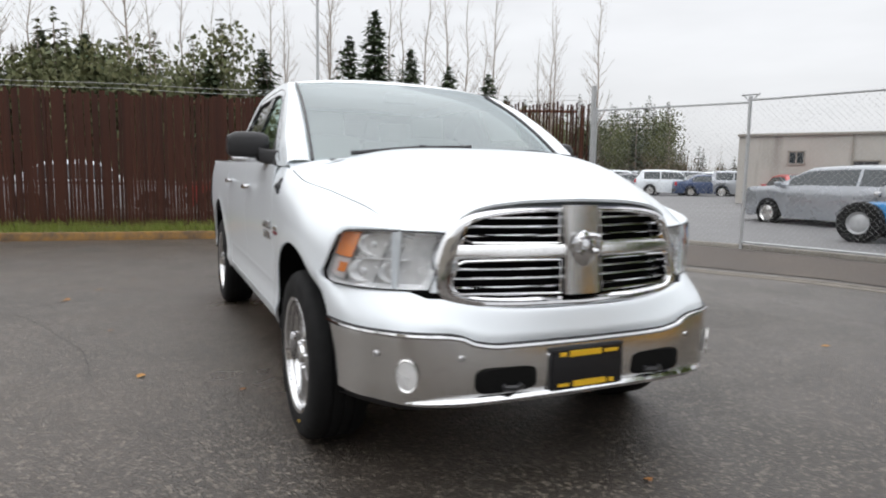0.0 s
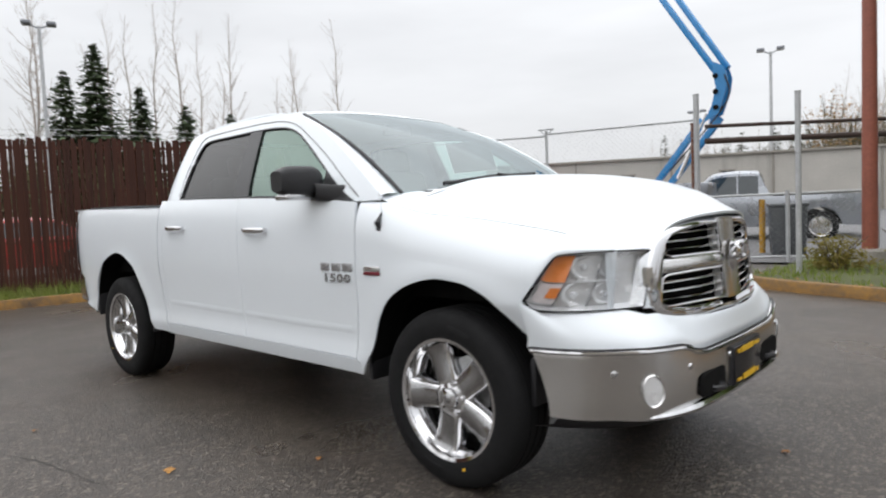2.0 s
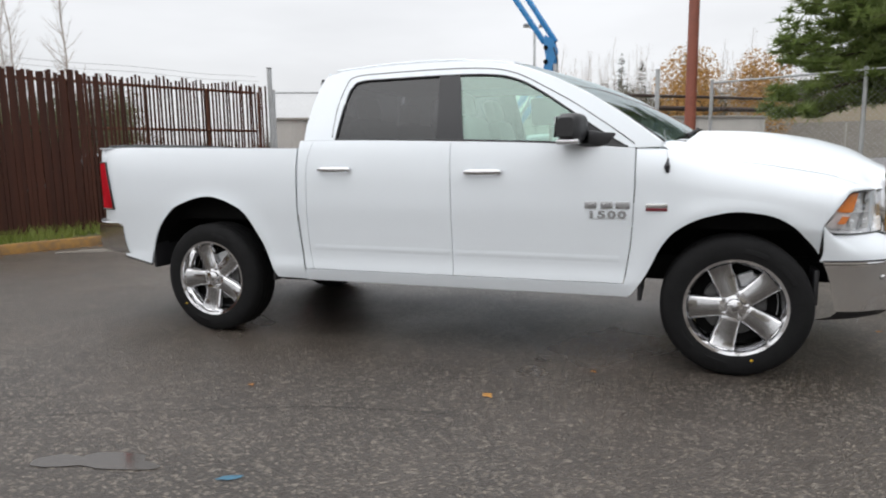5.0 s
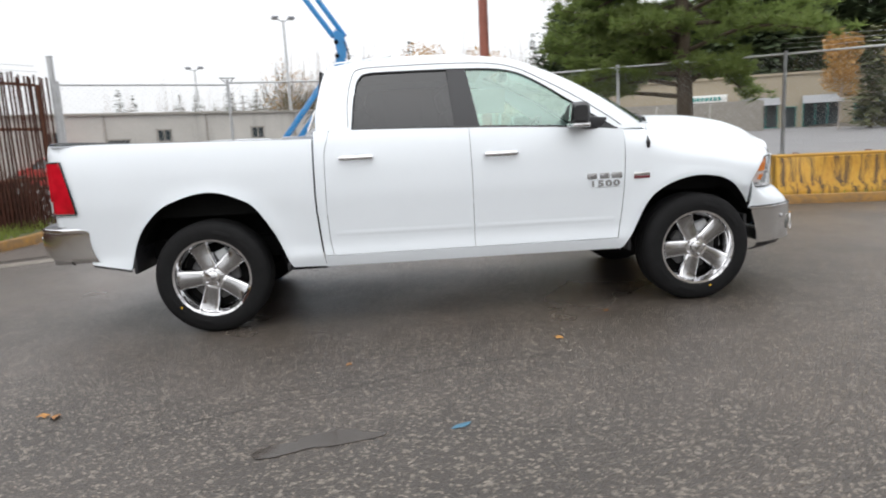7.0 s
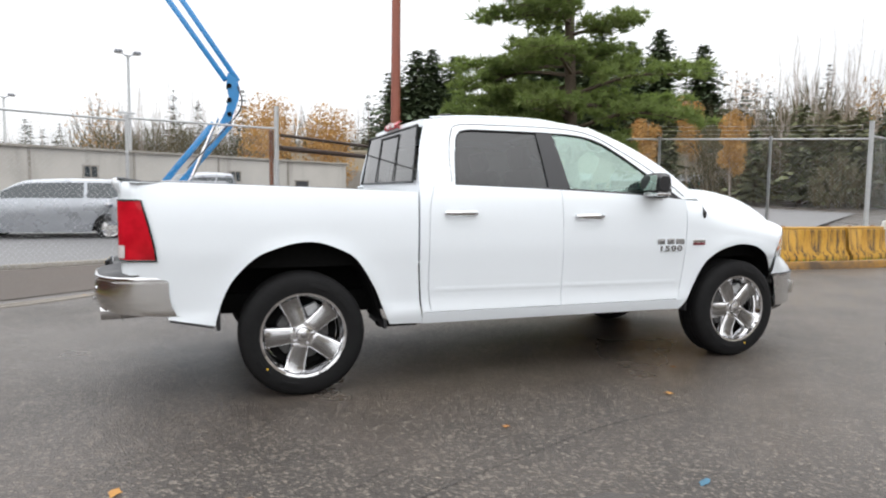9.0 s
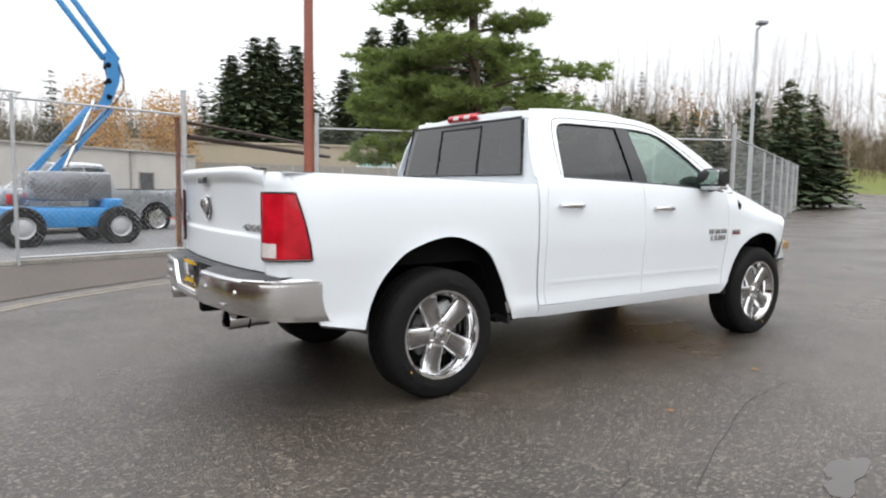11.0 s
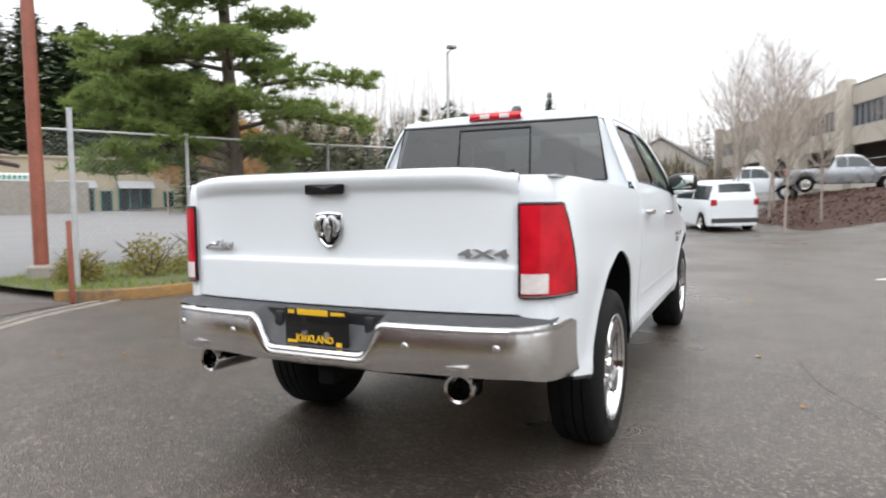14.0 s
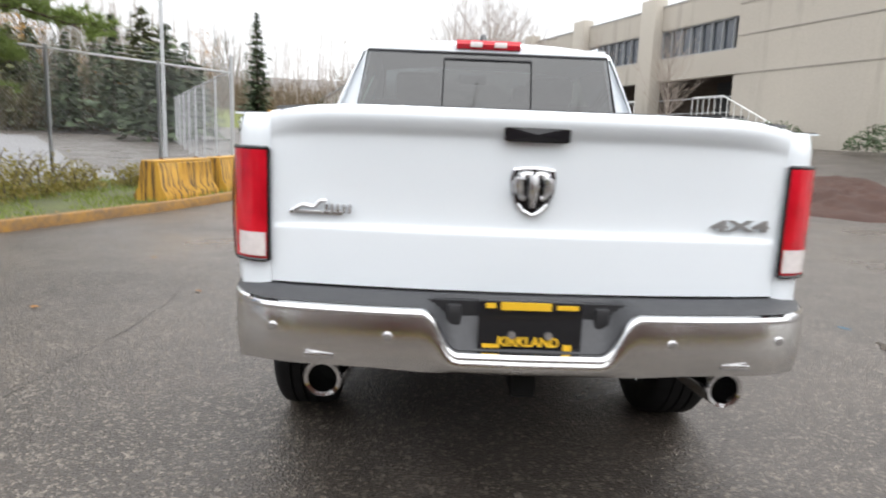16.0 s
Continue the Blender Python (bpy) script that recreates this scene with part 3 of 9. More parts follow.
for p in FENCE_W[1:]:
    seg = (p - last).length
    d = (p - last).normalized()
    acc += seg
    pitch = 0.065 + 0.006 * min(1.0, max(0.0, (p.y - 3.4) / 1.0))
    while acc >= pitch:
        acc -= pitch
        q = p - d * acc
        ang = math.atan2(d.y, d.x)
        h = 2.62 + rnd.uniform(-0.05, 0.05)
        zb = 0.10 + rnd.uniform(0, 0.04)
        lean = rnd.uniform(-0.008, 0.008)
        m = Matrix.Translation((q.x, q.y, zb)) @ Matrix.Rotation(ang, 4, "Z") @ Matrix.Rotation(lean, 4, "Y") @ Matrix.Rotation(rnd.uniform(-0.06, 0.06), 4, "Z") @ Matrix.Diagonal((rnd.uniform(0.95, 1.03) * lerp(1.0, 0.62, smooth01((q.y - 3.2) / 1.4)), 1, h, 1))
        if q.y > -8.2:
            ob = new("slat", slat_mesh)
            ob.parent = slat_fence
            ob.matrix_basis = m
        else:
            box(rest_bm, (0, 0, 0.5), (0.058, 0.010, 1.0), m)
        count += 1
    last = p
ob = part("far_slats", rest_bm, M_slat, slat_fence, smooth=0)
ob["kind"] = "stuff"
for i in range(0, 400, 36):
    p = FENCE_W[i]
    post(slat_fence, p.x - 0.09, p.y + 0.03, 2.60, material=M_rust)
for z in (0.98, 1.84, 2.60):
    bm = bmesh.new()
    tube(bm, [(p.x - 0.045, p.y + 0.01, z) for p in FENCE_W[::8]], 0.03, 6)
    part("rail", bm, M_rust, slat_fence)
for k, z in enumerate((2.82, 2.92)):
    bm = bmesh.new()
    tube(bm, [(p.x - 0.05 - 0.05 * k, p.y, z + 0.015 * math.sin(i)) for i, p in enumerate(FENCE_W[::12])], 0.004, 4)
    part("wire", bm, M_steel, slat_fence)

GP1, YP, GATE, P1 = (-4.66, 6.87), (-1.91, 8.21), (0.85, 8.94), (2.9, 7.43)
chain_link("chain_link_gate", "sliding chain link gate with a top rail", GP1, YP, 2.62, (0.02,), step=0.10)
gate_fence2 = chain_link("chain_link_fence", "galvanised chain link fence beside the gate", YP, GATE, 2.66, (), step=0.10, mid_rail=True)
for (x, y), h, r in ((GP1, 3.1, 0.05), (GATE, 3.1, 0.05)):
    post(gate_fence2, x, y, h, r)
post(gate_fence2, GATE[0] - 0.10, GATE[1] + 0.10, 2.6, 0.045, M_rust)
post(gate_fence2, *YP, 2.70, 0.03)
bm = bmesh.new()
for s in (-1, 1):
    tube(bm, [(YP[0], YP[1], 2.62), (YP[0] + s * 0.12, YP[1] + s * 0.05, 2.75)], 0.012, 6)
tube(bm, [(YP[0] - 0.14, YP[1] - 0.06, 2.755), (YP[0] + 0.14, YP[1] + 0.06, 2.755)], 0.02, 6)
part("roller_bracket", bm, M_steel, gate_fence2)
low_fence = chain_link("low_fence", "low chain link fence with steel rails", (0.9, 9.05), (3.4, 10.4), 1.25, (0.5, 1.0), step=0.10, mid_rail=True)
for z, r in ((2.27, 0.055), (2.54, 0.035)):
    solo("pipe_beam", tube(bmesh.new(), [(0.95, 9.1, z), (6.4, 14.4, z + 0.02)], r, 10), M_dark_pipe, "long dark rusty steel pipe between fence posts", "pipe")
chain_link("chain_link_fence", "chain link fence along the planted verge", (3.9, 9.9), (9.43, 7.53), 2.68, (0.0, 0.45, 1.0), step=0.10)
for a, b in (((9.43, 7.53), (11.56, 6.35)), ((11.56, 6.35), (13.35, 5.29))):
    f = chain_link("chain_link_fence", "tall chain link fence with barbed wire", a, b, 2.68, (0.0, 1.0), step=0.10)
    barbed(f, a, b, ((2.80, 0.05), (2.90, 0.1), (3.0, 0.15)))
f = chain_link("chain_link_fence", "chain link fence with grey slats running back", (13.35, 5.29), (38.7, 16.4), 2.75, (0.0, 0.14, 0.28, 0.42, 0.56, 0.7, 0.85, 1.0), step=0.16)
post(f, 13.35, 5.29, 3.05, 0.05, z=ground_z(13.35, 5.29))
post(f, *P1, 2.70, 0.04)
bm = bmesh.new()
box(bm, (2.18, 6.53, 0.55), (0.06, 0.04, 1.1), bevel=0.008)
solo("marker_post", bm, M_pole, "short rust-orange marker post on the verge", "post")
bm = bmesh.new()
tube(bm, [(3.49, 9.17, 0.0), (3.49, 9.17, 9.5)], [0.115, 0.085], 14)
pole = thing("steel_pole", "tall rust-red painted steel pole on a concrete foot", "pole")
part("shaft", bm, M_pole, pole)
bm = bmesh.new()
tube(bm, [(3.49, 9.17, 0.0), (3.49, 9.17, 0.28), (3.49, 9.17, 0.32)], [0.24, 0.22, 0.17], 14)
part("foot", bm, M_concrete_old, pole)


# ---- lamp poles ----
def lamp_pole(x, y, h, label, z=0.0, turn=0.0, heads=2):
    ob = thing("flood_light_pole", label, "light pole", pose(x, y, z, 0, 0, turn))
    bm = bmesh.new()
    tube(bm, [(0, 0, 0), (0, 0, h)], [0.09, 0.06], 10)
    part("shaft", bm, M_steel, ob)
    for k in range(heads):
        s_ = (-1, 1)[k % 2]
        bm = bmesh.new()
        tube(bm, [(0, 0, h - 0.1), (s_ * 0.3, 0, h + 0.05)], 0.03, 6)
        box(bm, (s_ * 0.42, 0.05, h + 0.12), (0.34, 0.42, 0.16), pose(0, 0, 0, 0, 0, 0), bevel=0.04)
        part("lamp_head", bm, M_grey_car, ob)
    return ob


lamp_pole(-3.94, 30.3, 7.9, "grey twin flood light pole in the storage lot", turn=20)
lamp_pole(25.2, 11.7, 8.4, "grey street light pole by the road", z=ground_z(25, 11), turn=60, heads=1)
lamp_pole(-22.9, 5.4, 8.9, "brown twin flood light pole behind the fence", turn=70)
lamp_pole(-12, 42, 7.0, "thin twin flood light pole far off", turn=0)

# ---- the white crew-cab pickup; its nose points to +x, rear axle at x = 0 ----
truck = thing("pickup_truck", "white crew cab pickup truck with chrome bumpers parked on wet asphalt", "pickup truck")
WB = 3.569
AXLE = 0.412

skin_w = table([(0.40, 0.925), (0.46, 0.945), (0.52, 0.958), (0.58, 0.950), (0.66, 0.955), (0.80, 0.966), (0.97, 0.978),
                (1.12, 0.975), (1.22, 0.967), (1.32, 0.950), (1.37, 0.935), (1.42, 0.905)])
plan_in = table([(-1.06, 0.11), (-1.02, 0.072), (-0.985, 0.05), (-0.93, 0.028), (-0.83, 0.009), (-0.7, 0.0), (3.3, 0.0), (3.7, 0.006),
                 (3.9, 0.022), (4.02, 0.05), (4.15, 0.105), (4.27, 0.19), (4.34, 0.30)])
arch_r = table([(-0.545, 0.49), (-0.525, 0.59), (-0.425, 0.79), (-0.24, 0.945), (0.03, 1.010), (0.30, 0.925), (0.46, 0.69), (0.535, 0.44)])
arch_f = table([(3.04, 0.43), (3.092, 0.575), (3.16, 0.735), (3.242, 0.835), (3.40, 0.915), (3.56, 0.945), (3.70, 0.931), (3.82, 0.880), (3.91, 0.795), (3.97, 0.725), (4.0, 0.67), (4.02, 0.60)])


def skin(x, z):
    y = skin_w(z) - plan_in(x)
    for xc in (0.02, WB):
        r = math.hypot(x - xc, (z - 0.40))
        y += 0.012 * math.exp(-((r - 0.555) / 0.075) ** 2) * (1 if z > 0.4 else 0)
    return y


def const(v):
    return lambda *_: v


def skin_panel(s, xl, xr, zb, zt, us, nv, off=0.0, thick=0.012):
    rows = []
    for u in us:
        xm = lerp(xl(0.9), xr(0.9), u)
        b, t = zb(xm), zt(xm)
        row = []
        for k in range(nv + 1):
            z = lerp(b, t, k / nv)
            x = lerp(xl(z), xr(z), u)
            row.append((x, s * (skin(x, z) + off), z))
        rows.append(row)
    return grid(rows, thick=thick)


def steps(*stops):
    """Fractions from (start, end, count) runs."""
    out = []
    for a, b, n in stops:
        out += [lerp(a, b, i / n) for i in range(n)]
    return out + [stops[-1][1]]


# bed sides
bed_l, bed_r = const(-0.99), table([(0.42, 0.812), (0.6, 0.785), (0.93, 0.766), (1.2, 0.768), (1.4, 0.775)])
bed_top = table([(-1.14, 1.372), (-0.9, 1.374), (0.0, 1.358), (0.8, 1.338)])
bed_xs = steps((-0.99, -0.88, 6), (-0.88, -0.80, 8), (-0.80, -0.55, 5), (-0.55, -0.38, 10), (-0.38, 0.34, 18), (0.34, 0.54, 10), (0.54, 0.766, 5))
bed_us = [(x + 0.99) / (0.766 + 0.99) for x in bed_xs]


def bed_bottom(x):
    if x < -0.545:
        return lerp(0.545, 0.492, (x + 0.81) / 0.265) if x > -0.81 else lerp(0.80, 0.545, (x + 0.87) / 0.06) if x > -0.87 else 0.80
    if x > 0.535:
        return lerp(0.44, 0.432, (x - 0.535) / 0.24)
    return arch_r(x)


for s in (-1, 1):
    part("bed_side", skin_panel(s, bed_l, bed_r, bed_bottom, bed_top, bed_us, 26), M_white, truck)

    bm = bmesh.new()
    tube(bm, [(x, s * (skin(x, 0.53) - 0.010), bed_bottom(x) - 0.006) for x in steps((-0.80, -0.55, 6))], 0.010, 6)
    part("bed_foot_strip", bm, M_black, truck)

# doors, with narrow gaps between them
cab_rear_l = table([(0.42, 0.825), (0.6, 0.798), (0.93, 0.779), (1.2, 0.781), (1.4, 0.788)])
d_r_l = table([(0.42, 0.90), (0.52, 0.872), (0.62, 0.853), (0.8, 0.846), (1.2, 0.852), (1.4, 0.895)])
d_split = table([(0.45, 1.896), (0.9, 1.893), (1.36, 1.885)])
d_f_r = table([(0.45, 2.945), (0.6, 2.972), (0.85, 3.0), (1.2, 3.01), (1.30, 3.01)])
belt = table([(0.78, 1.392), (1.07, 1.388), (1.9, 1.366), (2.6, 1.335), (3.02, 1.302)])
door_bottom = const(0.512)
G = 0.002


def shift(f, d):
    return lambda z: f(z) + d


for s in (-1, 1):
    part("cab_corner", skin_panel(s, cab_rear_l, shift(d_r_l, -G), const(0.512), belt, steps((0, 1, 4)), 24), M_white, truck)
    rear_door = part("rear_door", skin_panel(s, shift(d_r_l, G), shift(d_split, -G), door_bottom, belt, steps((0, 1, 22)), 24), M_white, truck)
    front_door = part("front_door", skin_panel(s, shift(d_split, G), shift(d_f_r, -G), door_bottom, belt, steps((0, 1, 24)), 24), M_white, truck)
    part("rocker_panel", skin_panel(s, const(0.81), const(2.985), const(0.428), const(0.506), steps((0, 1, 24)), 6), M_white, truck)
    # low crease along the doors
    for door, xa, xb in ((rear_door, 0.90, 1.87), (front_door, 1.92, 2.93)):
        rows = []
        for i in range(13):
            x = lerp(xa, xb, i / 12)
            z = lerp(0.665, 0.655, (x - 0.9) / 2.0)
            rows.append([(x, s * (skin(x, z + dz) + o), z + dz) for dz, o in ((-0.02, 0.0005), (-0.006, 0.002), (0.004, 0.0025), (0.02, 0.0005))])
        part("door_crease", grid(rows), M_white, door)
    # handles: chrome bar on two feet before a shallow cup
    for door, hx, hz in ((rear_door, 1.075, 1.196), (front_door, 2.105, 1.173)):
        bm = bmesh.new()
        rows = []
        for i in range(13):
            u = i / 12
            x = hx - 0.12 + 0.24 * u
            w = 0.017 * (1 - abs(2 * u - 1) ** 4 * 0.45)
            d = 0.040 - 0.022 * abs(2 * u - 1) ** 3
            y0 = skin(x, hz)
            rows.append([(x, s * (y0 + d + 0.010 * math.cos(a)), hz + w * math.sin(a)) for a in (k * math.tau / 10 for k in range(10))])
        grid(rows, bm, closed=True)
        for e in (-0.105, 0.105):
            box(bm, (hx + e, s * (skin(hx + e, hz) + 0.012), hz), (0.03, 0.034, 0.024), bevel=0.005)
        part("door_handle", bm, M_chrome, door, "chrome door handle")
        rows = [[(hx + 0.085 * r * math.cos(a), s * (skin(hx, hz) + 0.0012 + 0.0006 * r), hz + 0.030 * r * math.sin(a)) for a in (k * math.tau / 20 for k in range(20))] for r in (0.05, 0.6, 1)]
        part("handle_cup", grid(rows, closed=True), M_white, door)

# front fenders
seam_y = table([(3.02, 0.915), (3.20, 0.898), (3.42, 0.884), (3.68, 0.848), (3.86, 0.806), (4.07, 0.757), (4.18, 0.722), (4.272, 0.694)])
seam_z = table([(3.02, 1.307), (3.15, 1.300), (3.27, 1.268), (3.42, 1.234), (3.68, 1.204), (3.86, 1.173), (4.07, 1.131), (4.18, 1.093), (4.272, 1.056)])
# headlamp outline: lower edge from the outer tip, upper edge to the grille
LAMP_LOW = [(3.982, 0.914, 0.868), (4.000, 0.913, 0.842), (4.040, 0.904, 0.829), (4.130, 0.856, 0.824), (4.215, 0.778, 0.822), (4.285, 0.690, 0.822), (4.336, 0.606, 0.824)]
LAMP_TOP = [(4.104, 0.884, 1.036), (4.122, 0.874, 1.047), (4.160, 0.838, 1.051), (4.205, 0.785, 1.053), (4.250, 0.722, 1.053), (4.300, 0.634, 1.050), (4.342, 0.534, 1.044)]
top_x = table([(p[1], p[0]) for p in reversed(LAMP_TOP)])
low_x = table([(p[1], p[0]) for p in reversed(LAMP_LOW[2:])])
top_y = table([(p[0], p[1]) for p in LAMP_TOP])
top_zx = table([(p[0], p[2]) for p in LAMP_TOP])


def fender_foot(x):
    """Lower edge of the fender: door foot, wheel arch, front end, then the lamp."""
    if x < 3.04:
        return 0.43, None
    if x < 3.978:
        return arch_f(x), None
    if x < 3.984:
        return lerp(arch_f(3.978), 0.868, (x - 3.978) / 0.006), None
    if x < 4.104:
        return lerp(0.868, 1.036, (x - 3.984) / 0.120) + 0.004, None
    return top_zx(x) + 0.004, top_y(x)


def fender_row(x, s, zb, yb=None, n1=14, n2=12):
    zs, ys = seam_z(x) - 0.003, seam_y(x) + 0.004
    fade = max(0.0, 1 - (x - 3.014) / 0.09)
    if yb is None:
        yb = skin(x, zb)
    y_of = lambda z: skin(x, z) if x < 3.984 else yb + (skin(x, z) - skin(x, zb)) * 0.6
    zm = max(zb + 0.004, zs - 0.20)
    row = []
    for k in range(n1):
        z = lerp(zb, zm, k / n1)
        xx = x + (d_f_r(z) + 0.004 - 3.014) * fade
        row.append((xx, s * (skin(xx, z) if fade > 0 else y_of(z)), z))
    y0 = y_of(zm)
    # shoulder: a quarter turn from the flank into the hood seam
    row += [(x, s * (ys + (y0 - ys) * math.cos(a) ** 1.35), zm + (zs - zm) * math.sin(a)) for a in
            (k / n2 * math.pi / 2 for k in range(n2 + 1))]
    return row


for s in (-1, 1):
    rows = []
    for x in steps((3.014, 3.09, 5), (3.09, 3.9, 30), (3.9, 3.978, 8), (3.978, 3.984, 2), (3.984, 4.104, 12), (4.104, 4.268, 14)):
        rows.append(fender_row(x, s, *fender_foot(x)))
    fender = part("front_fender", grid(rows, thick=0.01), M_white, truck, smooth=60)
    bm = bmesh.new()
    tube(bm, [(3.186, s * 0.968, 1.160), (3.182, s * 0.972, 1.198), (3.186, s * 0.950, 1.240)], [0.010, 0.017, 0.006], 8)
    part("antenna_base", bm, M_black, fender, "black rubber antenna base")
    if s < 0:
        bm = bmesh.new()
        tube(bm, [(3.186, s * 0.945, 1.235), (3.16, s * 0.94, 1.40)], 0.0018, 5)
        part("antenna_rod", bm, M_steel, fender)

# wheel wells, dark inner skins
for s in (-1, 1):
    for name, fn, x0, x1 in (("rear_wheel_well", arch_r, -0.545, 0.535), ("front_wheel_well", arch_f, 3.04, 4.01)):
        xs = [lerp(x0, x1, 0.5 - 0.5 * math.cos(math.pi * i / 26)) for i in range(27)]
        rows = [[(x, s * (skin(x, fn(x)) - 0.006), fn(x) - 0.002) for x in xs],
                [(x, s * (skin(x, fn(x)) - 0.04), fn(x) + 0.012) for x in xs],
                [(x, s * 0.812, fn(x) + 0.02) for x in xs],
                [(x, s * 0.808, min(0.83, fn(x))) for x in xs],
                [(x, s * 0.52, min(0.82, fn(x))) for x in xs],
                [(x, s * 0.50, min(0.52, fn(x))) for x in xs]]
        part(name, grid(rows), M_under, truck)
    # mud flaps of black rubber at the arch ends
    for x, z0, z1, tilt in ((0.545, 0.41, 0.47, 0.02), (3.050, 0.41, 0.585, 0.05), (-0.522, 0.46, 0.66, 0.02), (4.0, 0.42, 0.62, -0.03)):
        bm = bmesh.new()
        box(bm, (x - (0.02 if x > 3.9 else 0), s * (0.80 if x > 3.9 else 0.74), (z0 + z1) / 2), (0.025, 0.15 if x > 3.9 else 0.42, z1 - z0), bevel=0.006)
        part("mud_flap", bm, M_black, truck)

# greenhouse
dlo_top = table([(1.058, 1.392), (1.066, 1.47), (1.085, 1.62), (1.115, 1.735), (1.155, 1.778), (1.24, 1.791), (1.75, 1.793), (2.0, 1.788), (2.17, 1.772),
                 (2.30, 1.733), (2.44, 1.655), (2.62, 1.535), (2.80, 1.410), (2.962, 1.308)])
rail_z = table([(0.785, 1.40), (0.80, 1.50), (0.835, 1.68), (0.875, 1.795), (0.93, 1.846), (1.1, 1.876), (1.6, 1.891), (1.95, 1.883), (2.15, 1.862),
                (2.30, 1.820), (2.44, 1.772), (2.65, 1.672), (2.87, 1.538), (3.02, 1.430), (3.12, 1.352), (3.16, 1.32)])


def side_in(x, z):
    """Half-width of the cab above the belt."""
    b = belt(min(x, 3.0))
    t = max(0.0, (z - b) / (1.86 - b))
    base = skin_w(min(b, 1.40)) - 0.008
    if x > 2.9:
        base -= (x - 2.9) * 0.10
    return base - 0.205 * t ** 1.12 - max(0, 0.90 - x) * 0.25


for s in (-1, 1):
    # white frame above and behind the side windows
    rows = []
    for x in steps((0.80, 1.055, 10), (1.055, 1.075, 6), (1.075, 1.18, 14), (1.18, 2.2, 20), (2.2, 2.962, 22), (2.962, 3.15, 6)):
        top = rail_z(x)
        lo = belt(x) + 0.003 if x < 1.058 else dlo_top(x) if x < 2.962 else belt(min(x, 3.0)) + 0.003
        lo = min(lo, top - 0.002)
        rows.append([(x, s * side_in(x, lerp(lo, top, k / 8)), lerp(lo, top, k / 8)) for k in range(9)])
    part("cab_side_frame", grid(rows, thick=0.01), M_white, truck)
    # door cut line of the window frame, a thin dark groove
    pts = [(x, s * (side_in(x, z) + 0.0005), z) for x, z in ((1.03, 1.41), (1.035, 1.6), (1.075, 1.77), (1.13, 1.822), (1.3, 1.834), (1.8, 1.838), (2.1, 1.822), (2.28, 1.777), (2.45, 1.69), (2.65, 1.575), (2.9, 1.405), (3.0, 1.33))]
    bm = bmesh.new()
    tube(bm, spline(pts, 48), 0.003, 5)
    part("door_seal", bm, M_black, truck)
    # window glass, set in
    def pane(x0, x1, n, inset):
        rows = []
        for i in range(n + 1):
            x = lerp(x0, x1, i / n)
            lo, top = belt(x) - 0.01, dlo_top(x) + 0.004
            rows.append([(x, s * (side_in(x, lerp(lo, top, k / 8)) - inset), lerp(lo, top, k / 8)) for k in range(9)])
        return grid(rows)
    g = part("rear_door_window", pane(1.06, 1.80, 40, 0.010), M_glass_dark, truck, "dark tinted rear door glass")
    g.visible_shadow = False
    g = part("front_door_window", pane(1.90, 2.96, 30, 0.010), M_glass, truck, "clear front door glass")
    g.visible_shadow = False
    # black pillar between the windows and the mirror corner
    rows = []
    for i in range(5):
        u = i / 4
        rows.append([(lerp(lerp(1.785, 1.755, k / 8), lerp(1.965, 1.895, k / 8), u),
                      s * (side_in(1.85, lerp(1.372, 1.792, k / 8)) + 0.002), lerp(1.372, 1.792, k / 8)) for k in range(9)])
    part("door_pillar", grid(rows, thick=0.006), M_gloss_black, truck, "black pillar cover between the door windows")
    rows = []
    for i in range(7):
        x = lerp(2.70, 2.965, i / 6)
        lo, top = belt(x) + 0.002, dlo_top(x)
        rows.append([(x, s * (side_in(x, lerp(lo, top, k / 4)) + 0.001), lerp(lo, top, k / 4)) for k in range(5)])
    part("mirror_sail", grid(rows, thick=0.006), M_black, truck)
    # rubber strip under and round the windows
    bm = bmesh.new()
    tube(bm, [(x, s * (side_in(x, belt(x) + 0.006) + 0.001), belt(x) + 0.006) for x in steps((1.056, 2.965, 24))], 0.008, 6)
    part("window_sill_strip", bm, M_black, truck)
    bm = bmesh.new()
    tube(bm, [(x, s * (side_in(x, dlo_top(x)) - 0.002), dlo_top(x)) for x in steps((1.058, 1.075, 6), (1.075, 1.18, 10), (1.18, 2.96, 40))], 0.007, 6)
    part("window_seal", bm, M_black, truck)

# roof
roof_c = table([(0.84, 1.846), (0.90, 1.872), (1.0, 1.902), (1.3, 1.938), (1.7, 1.950), (2.0, 1.936), (2.15, 1.920), (2.26, 1.897), (2.32, 1.876)])


def roof_pt(v, xr):
    ye = side_in(xr, rail_z(xr)) + 0.001
    ze = rail_z(xr)
    return Vector((xr, ye * v, ze + (roof_c(xr) - ze) * (1 - abs(v) ** 2.6)))


def roof_front(v):
    return 2.315 - 0.11 * abs(v) ** 3
rows = []
for i in range(33):
    u = i / 32
    row = []
    for j in range(25):
        v = lerp(-1, 1, j / 24)
        xr = lerp(0.868 + 0.02 * v * v, roof_front(v), u)
        row.append(roof_pt(v, xr))
    rows.append(row)
roof = part("roof", grid(rows, thick=0.012), M_white, truck)
for s in (-1, 1):
    bm = bmesh.new()
    tube(bm, spline([(0.95, s * 0.655, 1.880), (1.3, s * 0.66, 1.902), (1.8, s * 0.655, 1.905), (2.12, s * 0.64, 1.872)], 30), 0.006, 5)
    part("roof_seam", bm, M_white, roof)
bm = bmesh.new()
